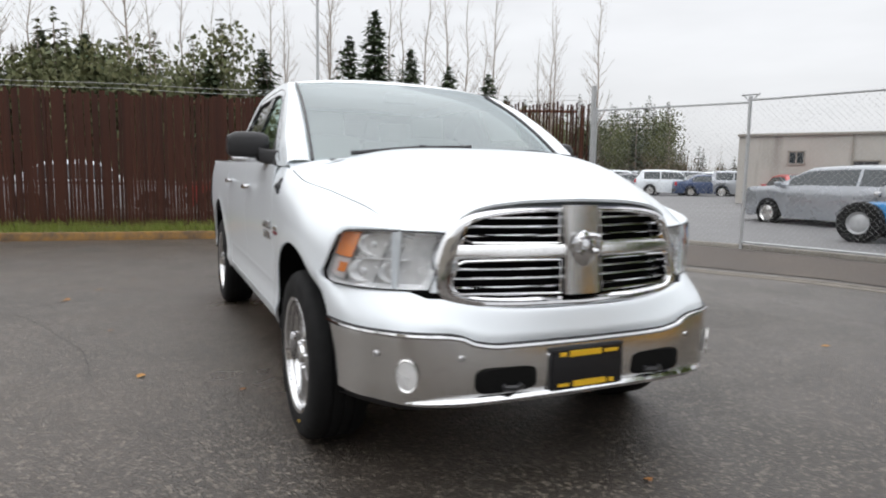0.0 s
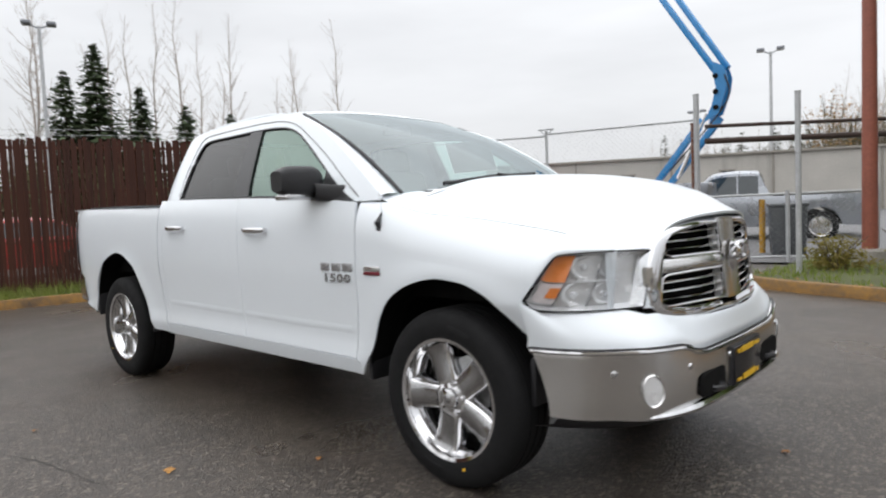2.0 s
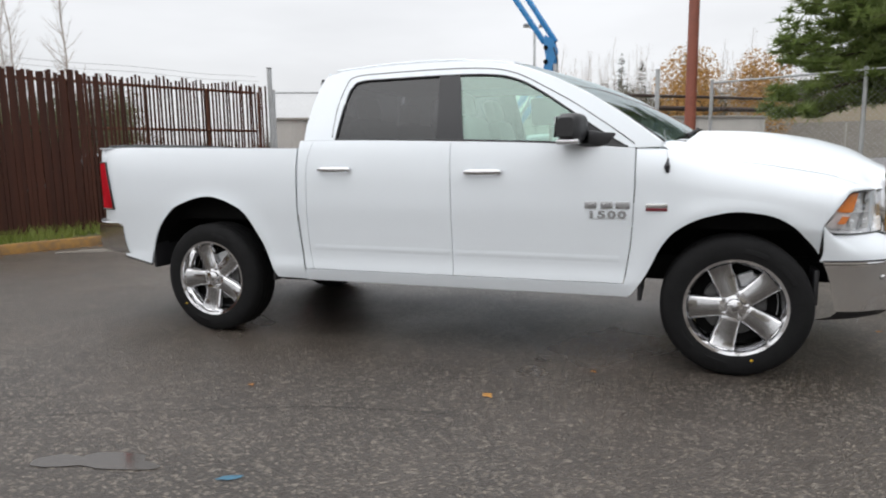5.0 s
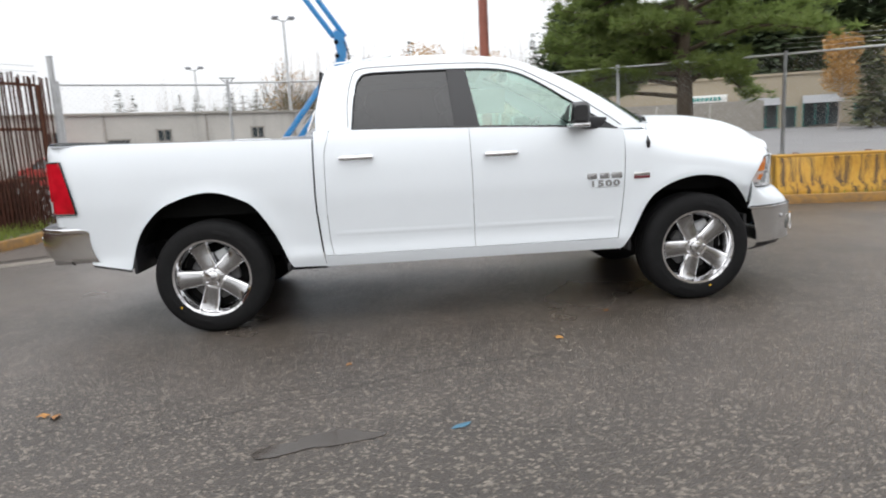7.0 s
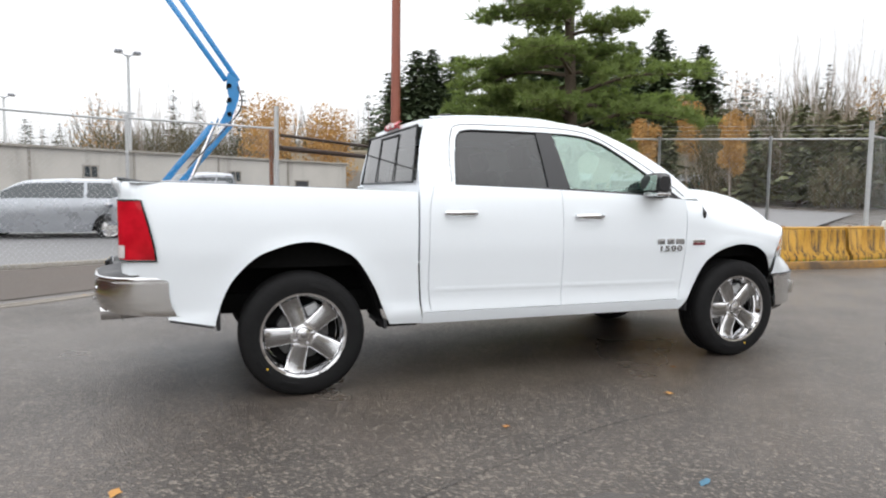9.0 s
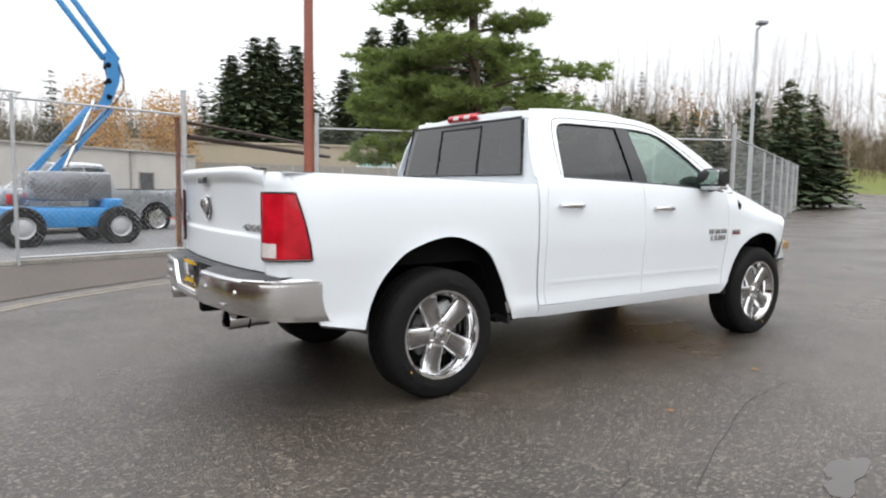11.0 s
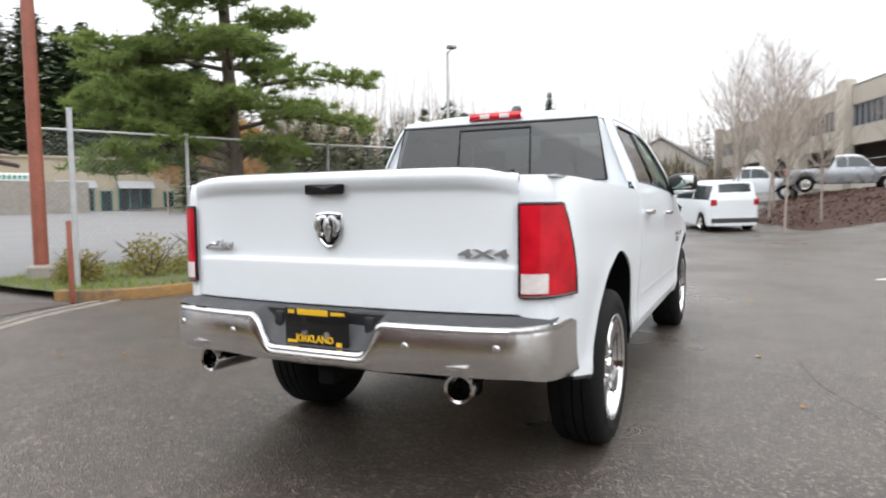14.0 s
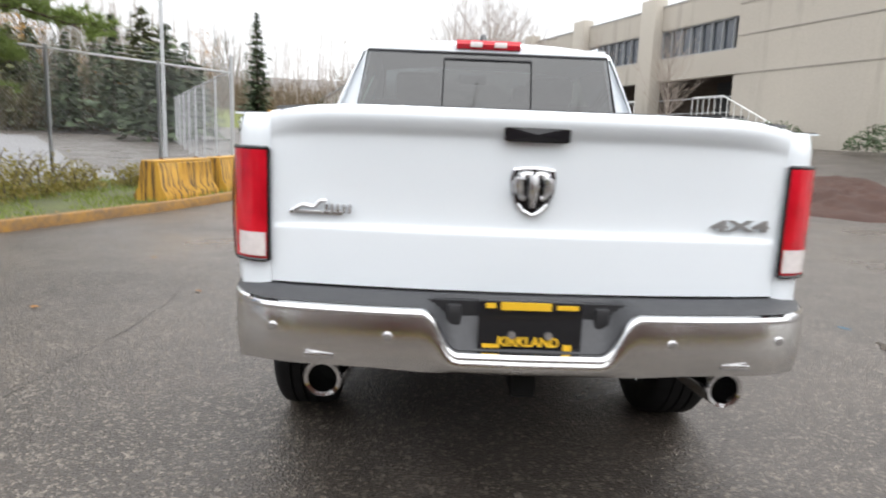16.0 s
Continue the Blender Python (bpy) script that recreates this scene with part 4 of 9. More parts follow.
rows = [[(1.32 + 0.10 * u, w * 0.022 * (1 - 0.6 * k), 1.922 + 0.062 * k * (1 - 0.7 * abs(u - 0.55) ** 1.5)) for w in (-1, 1)] for u in (-1, 0, 1) for k in (0,)]
tube(bm, [(1.20, 0, 1.925), (1.28, 0, 1.975), (1.36, 0, 1.985), (1.42, 0, 1.93)], [0.012, 0.02, 0.018, 0.012], 8)
part("roof_antenna", bm, M_black, roof, "black fin antenna")

# windshield
ws_base_x = table([(0.0, 3.40), (0.5, 3.33), (0.75, 3.19), (0.83, 3.12)])


def ws_point(v, u):
    """v from -1 to 1 across, u from 0 at the cowl to 1 at the roof."""
    a = abs(v)
    yb = 0.80
    zb = 1.335 + 0.055 * (1 - a ** 2)
    b = Vector((ws_base_x(yb * a), yb * v, zb))
    t = roof_pt(v * 0.94, roof_front(v * 0.94)) + Vector((0.004, 0, -0.004))
    p = b.lerp(t, u)
    p.x += 0.050 * math.sin(math.pi * u) * (1 - 0.4 * a ** 2)
    p.z += 0.040 * math.sin(math.pi * u) * (1 - 0.3 * a ** 2)
    return p


g = part("windshield", grid([[ws_point(lerp(-1, 1, j / 24), i / 14) for j in range(25)] for i in range(15)]), M_windshield, truck)
g.visible_shadow = False
for s in (-1, 1):
    # pillar skin from the window frame in to the glass
    rows = []
    for i in range(15):
        p = ws_point(s, i / 14)
        x = lerp(3.15, 2.205, i / 14)
        q = Vector((x, s * side_in(x, rail_z(x)), rail_z(x)))
        rows.append([q, q.lerp(p, 0.35) + Vector((0.006, s * 0.006, 0.008)), q.lerp(p, 0.8) + Vector((0.004, 0, 0.006)), p])
    part("windshield_pillar", grid(rows), M_white, truck)
    bm = bmesh.new()
    tube(bm, [ws_point(s * 0.985, i / 14) + Vector((0.003, 0, 0.003)) for i in range(15)], 0.009, 6)
    part("windshield_seal", bm, M_black, truck)

# white cowl corners between pillar, fender and hood
for s in (-1, 1):
    rows = []
    for y in steps((0.66, 0.80, 5), (0.80, 0.905, 7)):
        a = y / 0.885
        xf = 3.40 - 0.17 * a ** 2 - 0.06 * a ** 6 + 0.05
        zf = seam_z(xf) + (1.416 - seam_z(xf)) * (1 - min(1, a) ** 3.2) - 0.004
        back = Vector((max(3.118, ws_base_x(min(y, 0.83)) - 0.015), y, 1.335 + 0.055 * max(0.0, 1 - (y / 0.8) ** 2) - 0.10 * max(0, y - 0.80)))
        front = Vector((xf, y, zf))
        rows.append([(p.x, s * p.y, p.z) for p in (back, back.lerp(front, 0.35) + Vector((0, 0, 0.002)), back.lerp(front, 0.7), front)])
    part("cowl_corner", grid(rows), M_white, truck)

# cowl and wipers
rows = [[(ws_base_x(abs(y)) + dx, y, 1.345 + 0.035 * (1 - (y / 0.8) ** 2) + dz) for y in steps((-0.72, 0.72, 20))] for dx, dz in ((-0.02, -0.004), (0.05, -0.009), (0.12, -0.034))]
part("cowl_grille", grid(rows), M_black, truck)
for y0, y1 in ((-0.62, 0.02), (0.10, 0.66)):
    bm = bmesh.new()
    a = ws_point(y0 / 0.8, 0.01) + Vector((0.02, 0, 0.014))
    b = ws_point(y1 / 0.8, 0.03) + Vector((0.02, 0, 0.016))
    tube(bm, [a, a.lerp(b, 0.5) + Vector((0.01, 0, 0.012)), b], 0.011, 6)
    c = Vector((3.40, y1 + 0.04, 1.385))
    tube(bm, [c, a.lerp(b, 0.55) + Vector((0.012, 0, 0.02))], 0.010, 6)
    part("wiper", bm, M_black, truck)

# back wall of the cab with the dark sliding window
def back_x(z):
    return lerp(0.795, 0.868, max(0, (z - 1.34) / 0.5))


def back_pt(v, z):
    w = skin_w(z) - 0.05 if z < 1.39 else side_in(0.84, min(z, 1.85)) - 0.01
    return (back_x(z) + 0.03 * abs(v) ** 6, w * v, z)


def back_edge(z):
    """Half-width of the rear window opening, as a fraction of the wall's."""
    return lerp(0.755, 0.680, (z - 1.40) / 0.42) / (side_in(0.84, min(z, 1.85)) - 0.01)


part("cab_back_wall", grid([[back_pt(v, z) for v in steps((-1, 1, 16))] for z in steps((0.86, 1.42, 9))], thick=0.01), M_white, truck)
part("cab_back_header", grid([[back_pt(v, z) for v in steps((-1, 1, 16))] for z in steps((1.808, 1.862, 3))], thick=0.01), M_white, truck)
for s in (-1, 1):
    part("cab_back_pillar", grid([[back_pt(s * lerp(back_edge(z), 1, q), z) for q in (0, 0.3, 0.6, 0.8, 1)] for z in steps((1.42, 1.808, 8))], thick=0.01), M_white, truck)
rows = [[(back_x(z) - 0.014, lerp(0.765, 0.690, (z - 1.40) / 0.42) * v, z) for v in steps((-1, 1, 10))] for z in steps((1.41, 1.815, 6))]
rw = part("rear_window", grid(rows), M_glass_rear, truck, "dark tinted sliding rear window")
rw.visible_shadow = False
rim_pts = [(back_x(z) - 0.017, lerp(0.765, 0.690, (z - 1.40) / 0.42) * v, z) for v, z in ((-1, 1.41), (1, 1.41), (1, 1.815), (-1, 1.815), (-1, 1.41))]
part("window_rubber", tube(bmesh.new(), rim_pts, 0.009, 6), M_black, rw)
for yy in (-0.26, 0.26):
    bm = bmesh.new()
    tube(bm, [(back_x(1.42) - 0.022, yy, 1.42), (back_x(1.78) - 0.018, yy * 0.97, 1.78)], 0.005, 6)
    part("slider_frame", bm, M_black, rw)
bm = bmesh.new()
tube(bm, [(back_x(1.78) - 0.022, -0.25, 1.78), (back_x(1.78) - 0.022, 0.25, 1.78)], 0.008, 6)
part("slider_frame", bm, M_black, rw)
bm = bmesh.new()
rows = [[(x, v * 0.185, z) for v in steps((-1, 1, 8))] for x, z in ((0.876, 1.838), (0.850, 1.842), (0.842, 1.868), (0.858, 1.893), (0.885, 1.897))]
grid(rows, bm, thick=0.006)
bl = part("brake_light", bm, M_red, roof, "red high brake light")
for yy in (-0.07, 0.07):
    bm = bmesh.new()
    box(bm, (0.841, yy, 1.867), (0.006, 0.07, 0.03), bevel=0.002)
    part("cargo_lens", bm, M_red_clear, bl)

# hood
hood_c = table([(3.15, 1.418), (3.35, 1.417), (3.7, 1.402), (4.0, 1.360), (4.21, 1.303), (4.36, 1.246), (4.44, 1.208), (4.475, 1.188)])
SEAM_X, SEAM_Y = 4.272, 0.694


def nose_x(y, z=1.0):
    """Front plane of grille and hood, bowed in plan and raked."""
    return 4.462 - 0.335 * (abs(y) ** 2.0) - 0.10 * (z - 0.85)


front_z = table([(0.0, 1.186), (0.20, 1.180), (0.36, 1.163), (0.44, 1.142), (0.49, 1.112), (0.52, 1.072), (0.540, 1.051), (0.58, 1.054), (0.694, 1.058)])


def hood_front(y):
    """Front edge of the hood: over the grille, then along the lamp."""
    z = front_z(y)
    return (nose_x(y, z) + 0.012 if y < 0.50 else lerp(nose_x(y, z) + 0.012, top_x(y) + 0.004, min(1.0, (y - 0.50) / 0.05))), z


rows = []
for i in range(45):
    u = 1 - (1 - i / 44) ** 1.35
    row = []
    for j in range(49):
        v = lerp(-1, 1, j / 48)
        a = abs(v)
        xb = 3.40 - 0.17 * a ** 2 - 0.06 * a ** 6
        xf, zf = hood_front(SEAM_Y * a)
        x = lerp(xb, xf, u)
        ye, ze = seam_y(x) - 0.002, seam_z(x)
        zc = hood_c(min(x + 0.10 * a ** 2 * u, 4.475))
        z = ze + (zc - ze) * (1 - a ** 2.8)
        # raised centre, falling to shallow valleys beside it
        z += (0.010 * math.exp(-((a - 0.50) / 0.18) ** 2) - 0.006 * math.exp(-((a - 0.80) / 0.12) ** 2)) * math.sin(math.pi * min(1, u + 0.1)) ** 0.7
        # the front few centimetres roll down into the edge
        k = max(0.0, (u - 0.78) / 0.22)
        z = lerp(z, zf, k ** 2.6)
        row.append((x, ye * v, z))
    rows.append(row)
hood = part("hood", grid(rows, thick=0.012), M_white, truck, smooth=60)

# headlamps: a silvered housing with two bowls and an amber corner under a clear lens
M_gap_shade = mat("lamp_gap_shade", (0.34, 0.345, 0.35), 0.3, metal=0.5, var=0.25, scale=18)
for s in (-1, 1):
    LOW, TOP = even(spline(LAMP_LOW, 121), 61), even(spline(LAMP_TOP, 121), 61)

    def lamp_pt(u, w, off=0.0):
        """u from the outer edge to the grille, w from bottom to top; off is outward."""
        q = min(60, max(0, u * 60))
        i = min(59, int(q))
        p = LOW[i].lerp(LOW[i + 1], q - i).lerp(TOP[i].lerp(TOP[i + 1], q - i), w)
        bow = 0.016 * math.sin(math.pi * min(1, max(0, w))) * math.sin(math.pi * min(1, max(0, u)) ** 0.7) + off
        d = Vector((0.78 + 0.2 * u, 0.62 - 0.45 * u, 0)).normalized()
        p = p + d * bow
        return Vector((p.x, s * p.y, p.z))

    def depth(u, w):
        """The housing sinks in steps: a shallow rim, then the bowls' floor."""
        e = min(u, 1 - u) / 0.05
        f = min(w, 1 - w) / 0.07
        k = min(1.0, max(0.0, min(e, f)))
        return -0.045 * k * k * (3 - 2 * k)
    us = steps((0, 1, 30))
    lamp = part("headlight", grid([[lamp_pt(u, w, depth(u, w)) for w in steps((0, 0.07, 3), (0.07, 0.93, 12), (0.93, 1, 3))] for u in steps((0, 0.05, 4), (0.05, 0.95, 30), (0.95, 1, 4))]), M_lamp_white, truck, "clear headlight with amber corner")
    lens = part("lens", grid([[lamp_pt(u, w, 0.003) for w in steps((0, 1, 10))] for u in us]), M_lens, lamp)
    lens.visible_shadow = False
    # amber corner behind the lens, its pale lower half
    part("amber_reflector", grid([[lamp_pt(lerp(0.03, 0.235, u) - 0.03 * (w - 0.5), w, -0.010 - 0.012 * math.sin(math.pi * u)) for w in steps((0.50, 0.965, 6))] for u in steps((0, 1, 8))], thick=0.004), M_amber, lamp, "amber turn lens")
    part("side_reflector", grid([[lamp_pt(lerp(0.055, 0.235, u), w, -0.014 - 0.010 * math.sin(math.pi * u)) for w in steps((0.12, 0.47, 4))] for u in steps((0, 1, 8))], thick=0.004), M_red_clear, lamp, "pale side reflector")
    part("amber_strip", grid([[lamp_pt(lerp(0.14, 0.23, u), w, -0.010) for w in steps((0.22, 0.40, 3))] for u in steps((0, 1, 4))], thick=0.003), M_amber, lamp)
    # ribs between the bowls; the upright ones greyed for the shade of gaps
    for u0, u1, w0, w1 in ((0.245, 0.262, 0.06, 0.95), (0.262, 0.76, 0.485, 0.515), (0.52, 0.532, 0.52, 0.95), (0.53, 0.542, 0.06, 0.49)):
        part("lamp_rib", grid([[lamp_pt(lerp(u0, u1, a), lerp(w0, w1, b), -0.028) for b in steps((0, 1, 8))] for a in steps((0, 1, 8))], thick=0.010), M_reflector if w1 - w0 < 0.1 else M_gap_shade, lamp)
    # reflector bowls, each with a bulb shield
    for u0, w0, r0 in ((0.385, 0.74, 0.046), (0.65, 0.74, 0.048), (0.40, 0.27, 0.046), (0.66, 0.27, 0.044)):
        c = lamp_pt(u0, w0, -0.036)
        rot = Matrix.Translation(c) @ Vector((0.93, s * 0.36, 0)).normalized().to_track_quat("Y", "Z").to_matrix().to_4x4()
        bm = bmesh.new()
        lathe(bm, [(0.010, -0.030), (r0 * 0.45, -0.024), (r0 * 0.75, -0.012), (r0 * 0.95, -0.004), (r0 * 1.08, -0.006)], 28)
        bm.transform(rot @ Matrix.Diagonal((1.25, 1, 0.95, 1)))
        bowl = part("reflector_bowl", bm, M_lamp_white, lamp)
        bm = bmesh.new()
        lathe(bm, [(0.0001, 0.006), (0.010, 0.004), (0.013, -0.006), (0.011, -0.034)], 14)
        bm.transform(rot)
        part("bulb_shield", bm, M_reflector, bowl)
    rim = [lamp_pt(u, 1, 0.003) for u in us] + [lamp_pt(1, w, 0.003) for w in (0.75, 0.5, 0.25)] + [lamp_pt(u, 0, 0.003) for u in reversed(us)]
    bm = bmesh.new()
    tube(bm, rim + [rim[0]], 0.003, 5, cap=False)
    part("headlight_seal", bm, M_black, lamp)

# grille: chrome surround, cross and bars before a dark opening
def g_bot(y):
    return 0.792 + 0.05 * (abs(y) / 0.6) ** 4


def g_side(z):
    """Half-width of the grille opening at a height."""
    return 0.548 * (1 - 0.47 * (z - 0.80))


grille = part("grille_backing", grid([[(nose_x(g_side(z) * v, z) - 0.075, g_side(z) * v, z) for v in steps((-1, 1, 24))] for z in steps((0.79, 1.16, 8))]), M_under, truck)
# outer frame: a rounded band along the outline
def outline(k, n=96):
    """Point k of the rounded grille outline (y, z)."""
    a = k / n * math.tau
    c, s_ = math.cos(a), math.sin(a)
    e = 0.30
    y = math.copysign(abs(c) ** e, c)
    z = 0.962 + math.copysign(abs(s_) ** e, s_) * 0.176
    if s_ > 0:
        z -= 0.030 * abs(y) ** 2.5 * abs(s_)
    return y * g_side(z), z


rows = []
for k in range(96):
    y, z = outline(k)
    c = Vector((0, y, (z - 0.962) * 2.2)).normalized()
    top = max(0.0, c.z)
    wide = 0.034 + 0.034 * (1 - abs(c.z)) ** 1.0 - 0.002 * top
    inn = 0.010 * (1 - abs(c.z)) ** 0.7
    row = []
    for d, o in ((-0.006 - inn, -0.05), (-0.004 - inn, 0.000), (0.0, 0.004), (0.010, 0.018), (wide * 0.55, 0.020 - 0.012 * top), (wide, 0.012 - 0.040 * top), (wide + 0.01, -0.03 - 0.03 * top)):
        yy, zz = y + c.y * d, z + c.z * d
        row.append((nose_x(yy, zz) + o, yy, zz))
    rows.append(row)
rows.append(rows[0])
part("grille_frame", grid([list(r) for r in zip(*rows)]), M_chrome, grille, "chrome grille surround")
# cross bars
rows = [[(nose_x(y, z) + o, y, z) for z, o in ((0.945, -0.04), (0.948, 0.008), (0.958, 0.016), (0.992, 0.016), (1.002, 0.008), (1.005, -0.04))] for y in steps((-0.525, 0.525, 26))]
part("grille_crossbar", grid(rows), M_chrome_dull, grille)
rows = [[(nose_x(y, z) + o, y, z) for y, o in ((-0.082 - 0.03 * abs(z - 0.975), -0.04), (-0.078 - 0.03 * abs(z - 0.975), 0.012), (-0.06, 0.022), (0.06, 0.022), (0.078 + 0.03 * abs(z - 0.975), 0.012), (0.082 + 0.03 * abs(z - 0.975), -0.04))] for z in steps((0.80, 1.16, 10))]
part("grille_upright", grid(rows), M_chrome_dull, grille)
for s in (-1, 1):
    for zs_ in ((0.836, 0.872, 0.908), (1.040, 1.075, 1.110)):
        for z in zs_:
            y1 = g_side(z) - (0.03 if z > 1.1 else 0.004)
            rows = [[(nose_x(y, z) + o - 0.012, s * y, z + dz) for dz, o in ((-0.006, -0.03), (-0.006, 0.0), (0.002, 0.006), (0.006, 0.0), (0.006, -0.03))] for y in steps((0.085, y1, 12))]
            part("grille_bar", grid(rows), M_chrome, grille)
    # frame round each of the four openings
    for z0, z1 in ((0.806, 0.944), (1.006, 1.142)):
        pts = []
        for y, z in ((0.098, z0), (g_side(z0) - 0.045, z0 + 0.004), (g_side(z0) - 0.012, z0 + 0.02), (g_side((z0 + z1) / 2) - 0.004, (z0 + z1) / 2), (g_side(z1) - (0.025 if z1 > 1.1 else 0.008), z1 - (0.035 if z1 > 1.1 else 0.016)), (g_side(z1) - (0.06 if z1 > 1.1 else 0.03), z1 - 0.006 - (0.014 if z1 > 1.1 else 0)), (0.3, z1 - 0.002), (0.098, z1 - 0.004)):
            pts.append((nose_x(y, z) + 0.006, s * y, z))
        bm = bmesh.new()
        tube(bm, pts + [pts[0]], 0.006, 6, cap=False)
        part("opening_trim", bm, M_chrome, grille)
bm = bmesh.new()
rows = [[(nose_x(0, 1.0) + 0.03 + 0.022 * (1 - r * r), 0.062 * r * math.cos(a), 0.985 + 0.075 * r * math.sin(a) * (1 - 0.25 * r * math.cos(a) ** 2)) for a in (k * math.tau / 18 for k in range(18))] for r in (1.0, 0.85, 0.5, 0.05)]
grid(rows, bm, closed=True)
for sg in (-1, 1):
    tube(bm, spline([(nose_x(0) + 0.05, sg * 0.005, 1.04), (nose_x(0) + 0.062, sg * 0.04, 1.035), (nose_x(0) + 0.06, sg * 0.048, 0.985), (nose_x(0) + 0.055, sg * 0.022, 0.975)], 12), 0.013, 8)
part("grille_emblem", bm, M_chrome, grille, "chrome shield emblem")
# painted strips between the lamps and the surround
for s in (-1, 1):
    rows = []
    for k in range(11):
        w = k / 10 * 1.06
        z = lerp(0.815, 1.05, w)
        y1 = g_side(z) + 0.030
        e0 = Vector(LAMP_LOW[-1]).lerp(Vector(LAMP_TOP[-1]), min(1.0, w))
        p0, p1 = Vector((e0.x, s * e0.y, z)), Vector((nose_x(y1, z) - 0.004, s * y1, z))
        rows.append([p0.lerp(p1, q) + Vector((0.008 * math.sin(math.pi * q), 0, 0)) for q in (0, 0.25, 0.5, 0.75, 1)])
    part("grille_filler", grid(rows), M_white, truck)

# white fascia between lamps and bumper
bump_x = table([(0.0, 4.507), (0.30, 4.502), (0.50, 4.488), (0.62, 4.460), (0.74, 4.406), (0.84, 4.315), (0.90, 4.224), (0.945, 4.08), (0.958, 3.995)])
bump_top = table([(0.0, 0.622), (0.38, 0.624), (0.48, 0.640), (0.56, 0.672), (0.75, 0.678), (0.958, 0.672)])
ts = steps((0, 0.62, 14), (0.62, 0.958, 24))


def fascia_row(y, s):
    xb, zb = bump_x(y) - 0.012, bump_top(y) + 0.004
    if y < 0.62:
        zt = g_bot(y) - 0.040
        xt = nose_x(y, zt) + 0.016
    else:
        xt = low_x(y) if y < 0.904 else lerp(4.040, 3.985, (y - 0.904) / 0.054)
        zt = 0.818 if y < 0.904 else lerp(0.824, 0.872, ((y - 0.904) / 0.054) ** 1.5)
        q = min(1.0, (y - 0.62) / 0.06)
        xt, zt = lerp(nose_x(y, 0.80) + 0.016, xt, q), lerp(0.795, zt, q)
    k = min(1.0, max(0.0, (y - 0.45) / 0.35))
    top = Vector((xt, 0, zt))
    low = Vector((xb, 0, zb))
    bulge = low.lerp(top, 0.40) + Vector((lerp(0.010, 0.010, k), 0, lerp(0.006, 0.006, k)))
    shelf = low.lerp(top, lerp(0.80, 0.75, k)) + Vector((lerp(0.006, 0.004, k), 0, lerp(0.010, 0.004, k)))
    return [(p.x, s * y, p.z) for p in spline([low, low.lerp(bulge, 0.5) + Vector((0.006, 0, 0)), bulge, shelf, top], 15)]


part("front_fascia", grid([fascia_row(y, -1) for y in reversed(ts[1:])] + [fascia_row(y, 1) for y in ts], thick=0.008), M_white, truck)

# chrome front bumper
fb = []
for s in (-1, 1):
    rows = []
    for y in ts:
        x, zt = bump_x(y), bump_top(y)
        zb = lerp(0.400, 0.398, y / 0.958)
        e = max(0.0, (y - 0.86) / 0.098) ** 1.5
        row = [(x - 0.05, s * y, zt - 0.004), (x - 0.008, s * y, zt)]
        for k in range(10):
            v = k / 9
            row.append((x + 0.075 * e * v + 0.014 * math.sin(math.pi * (0.15 + 0.75 * v)) - 0.05 * max(0, v - 0.72) ** 1.5, s * y, lerp(zt - 0.006, zb, v)))
        row.append((x + 0.075 * e - 0.06, s * y, zb - 0.005))
        rows.append(row)
    fb.append(part("front_bumper", grid(rows), M_chrome_dull, truck, "chrome steel front bumper"))
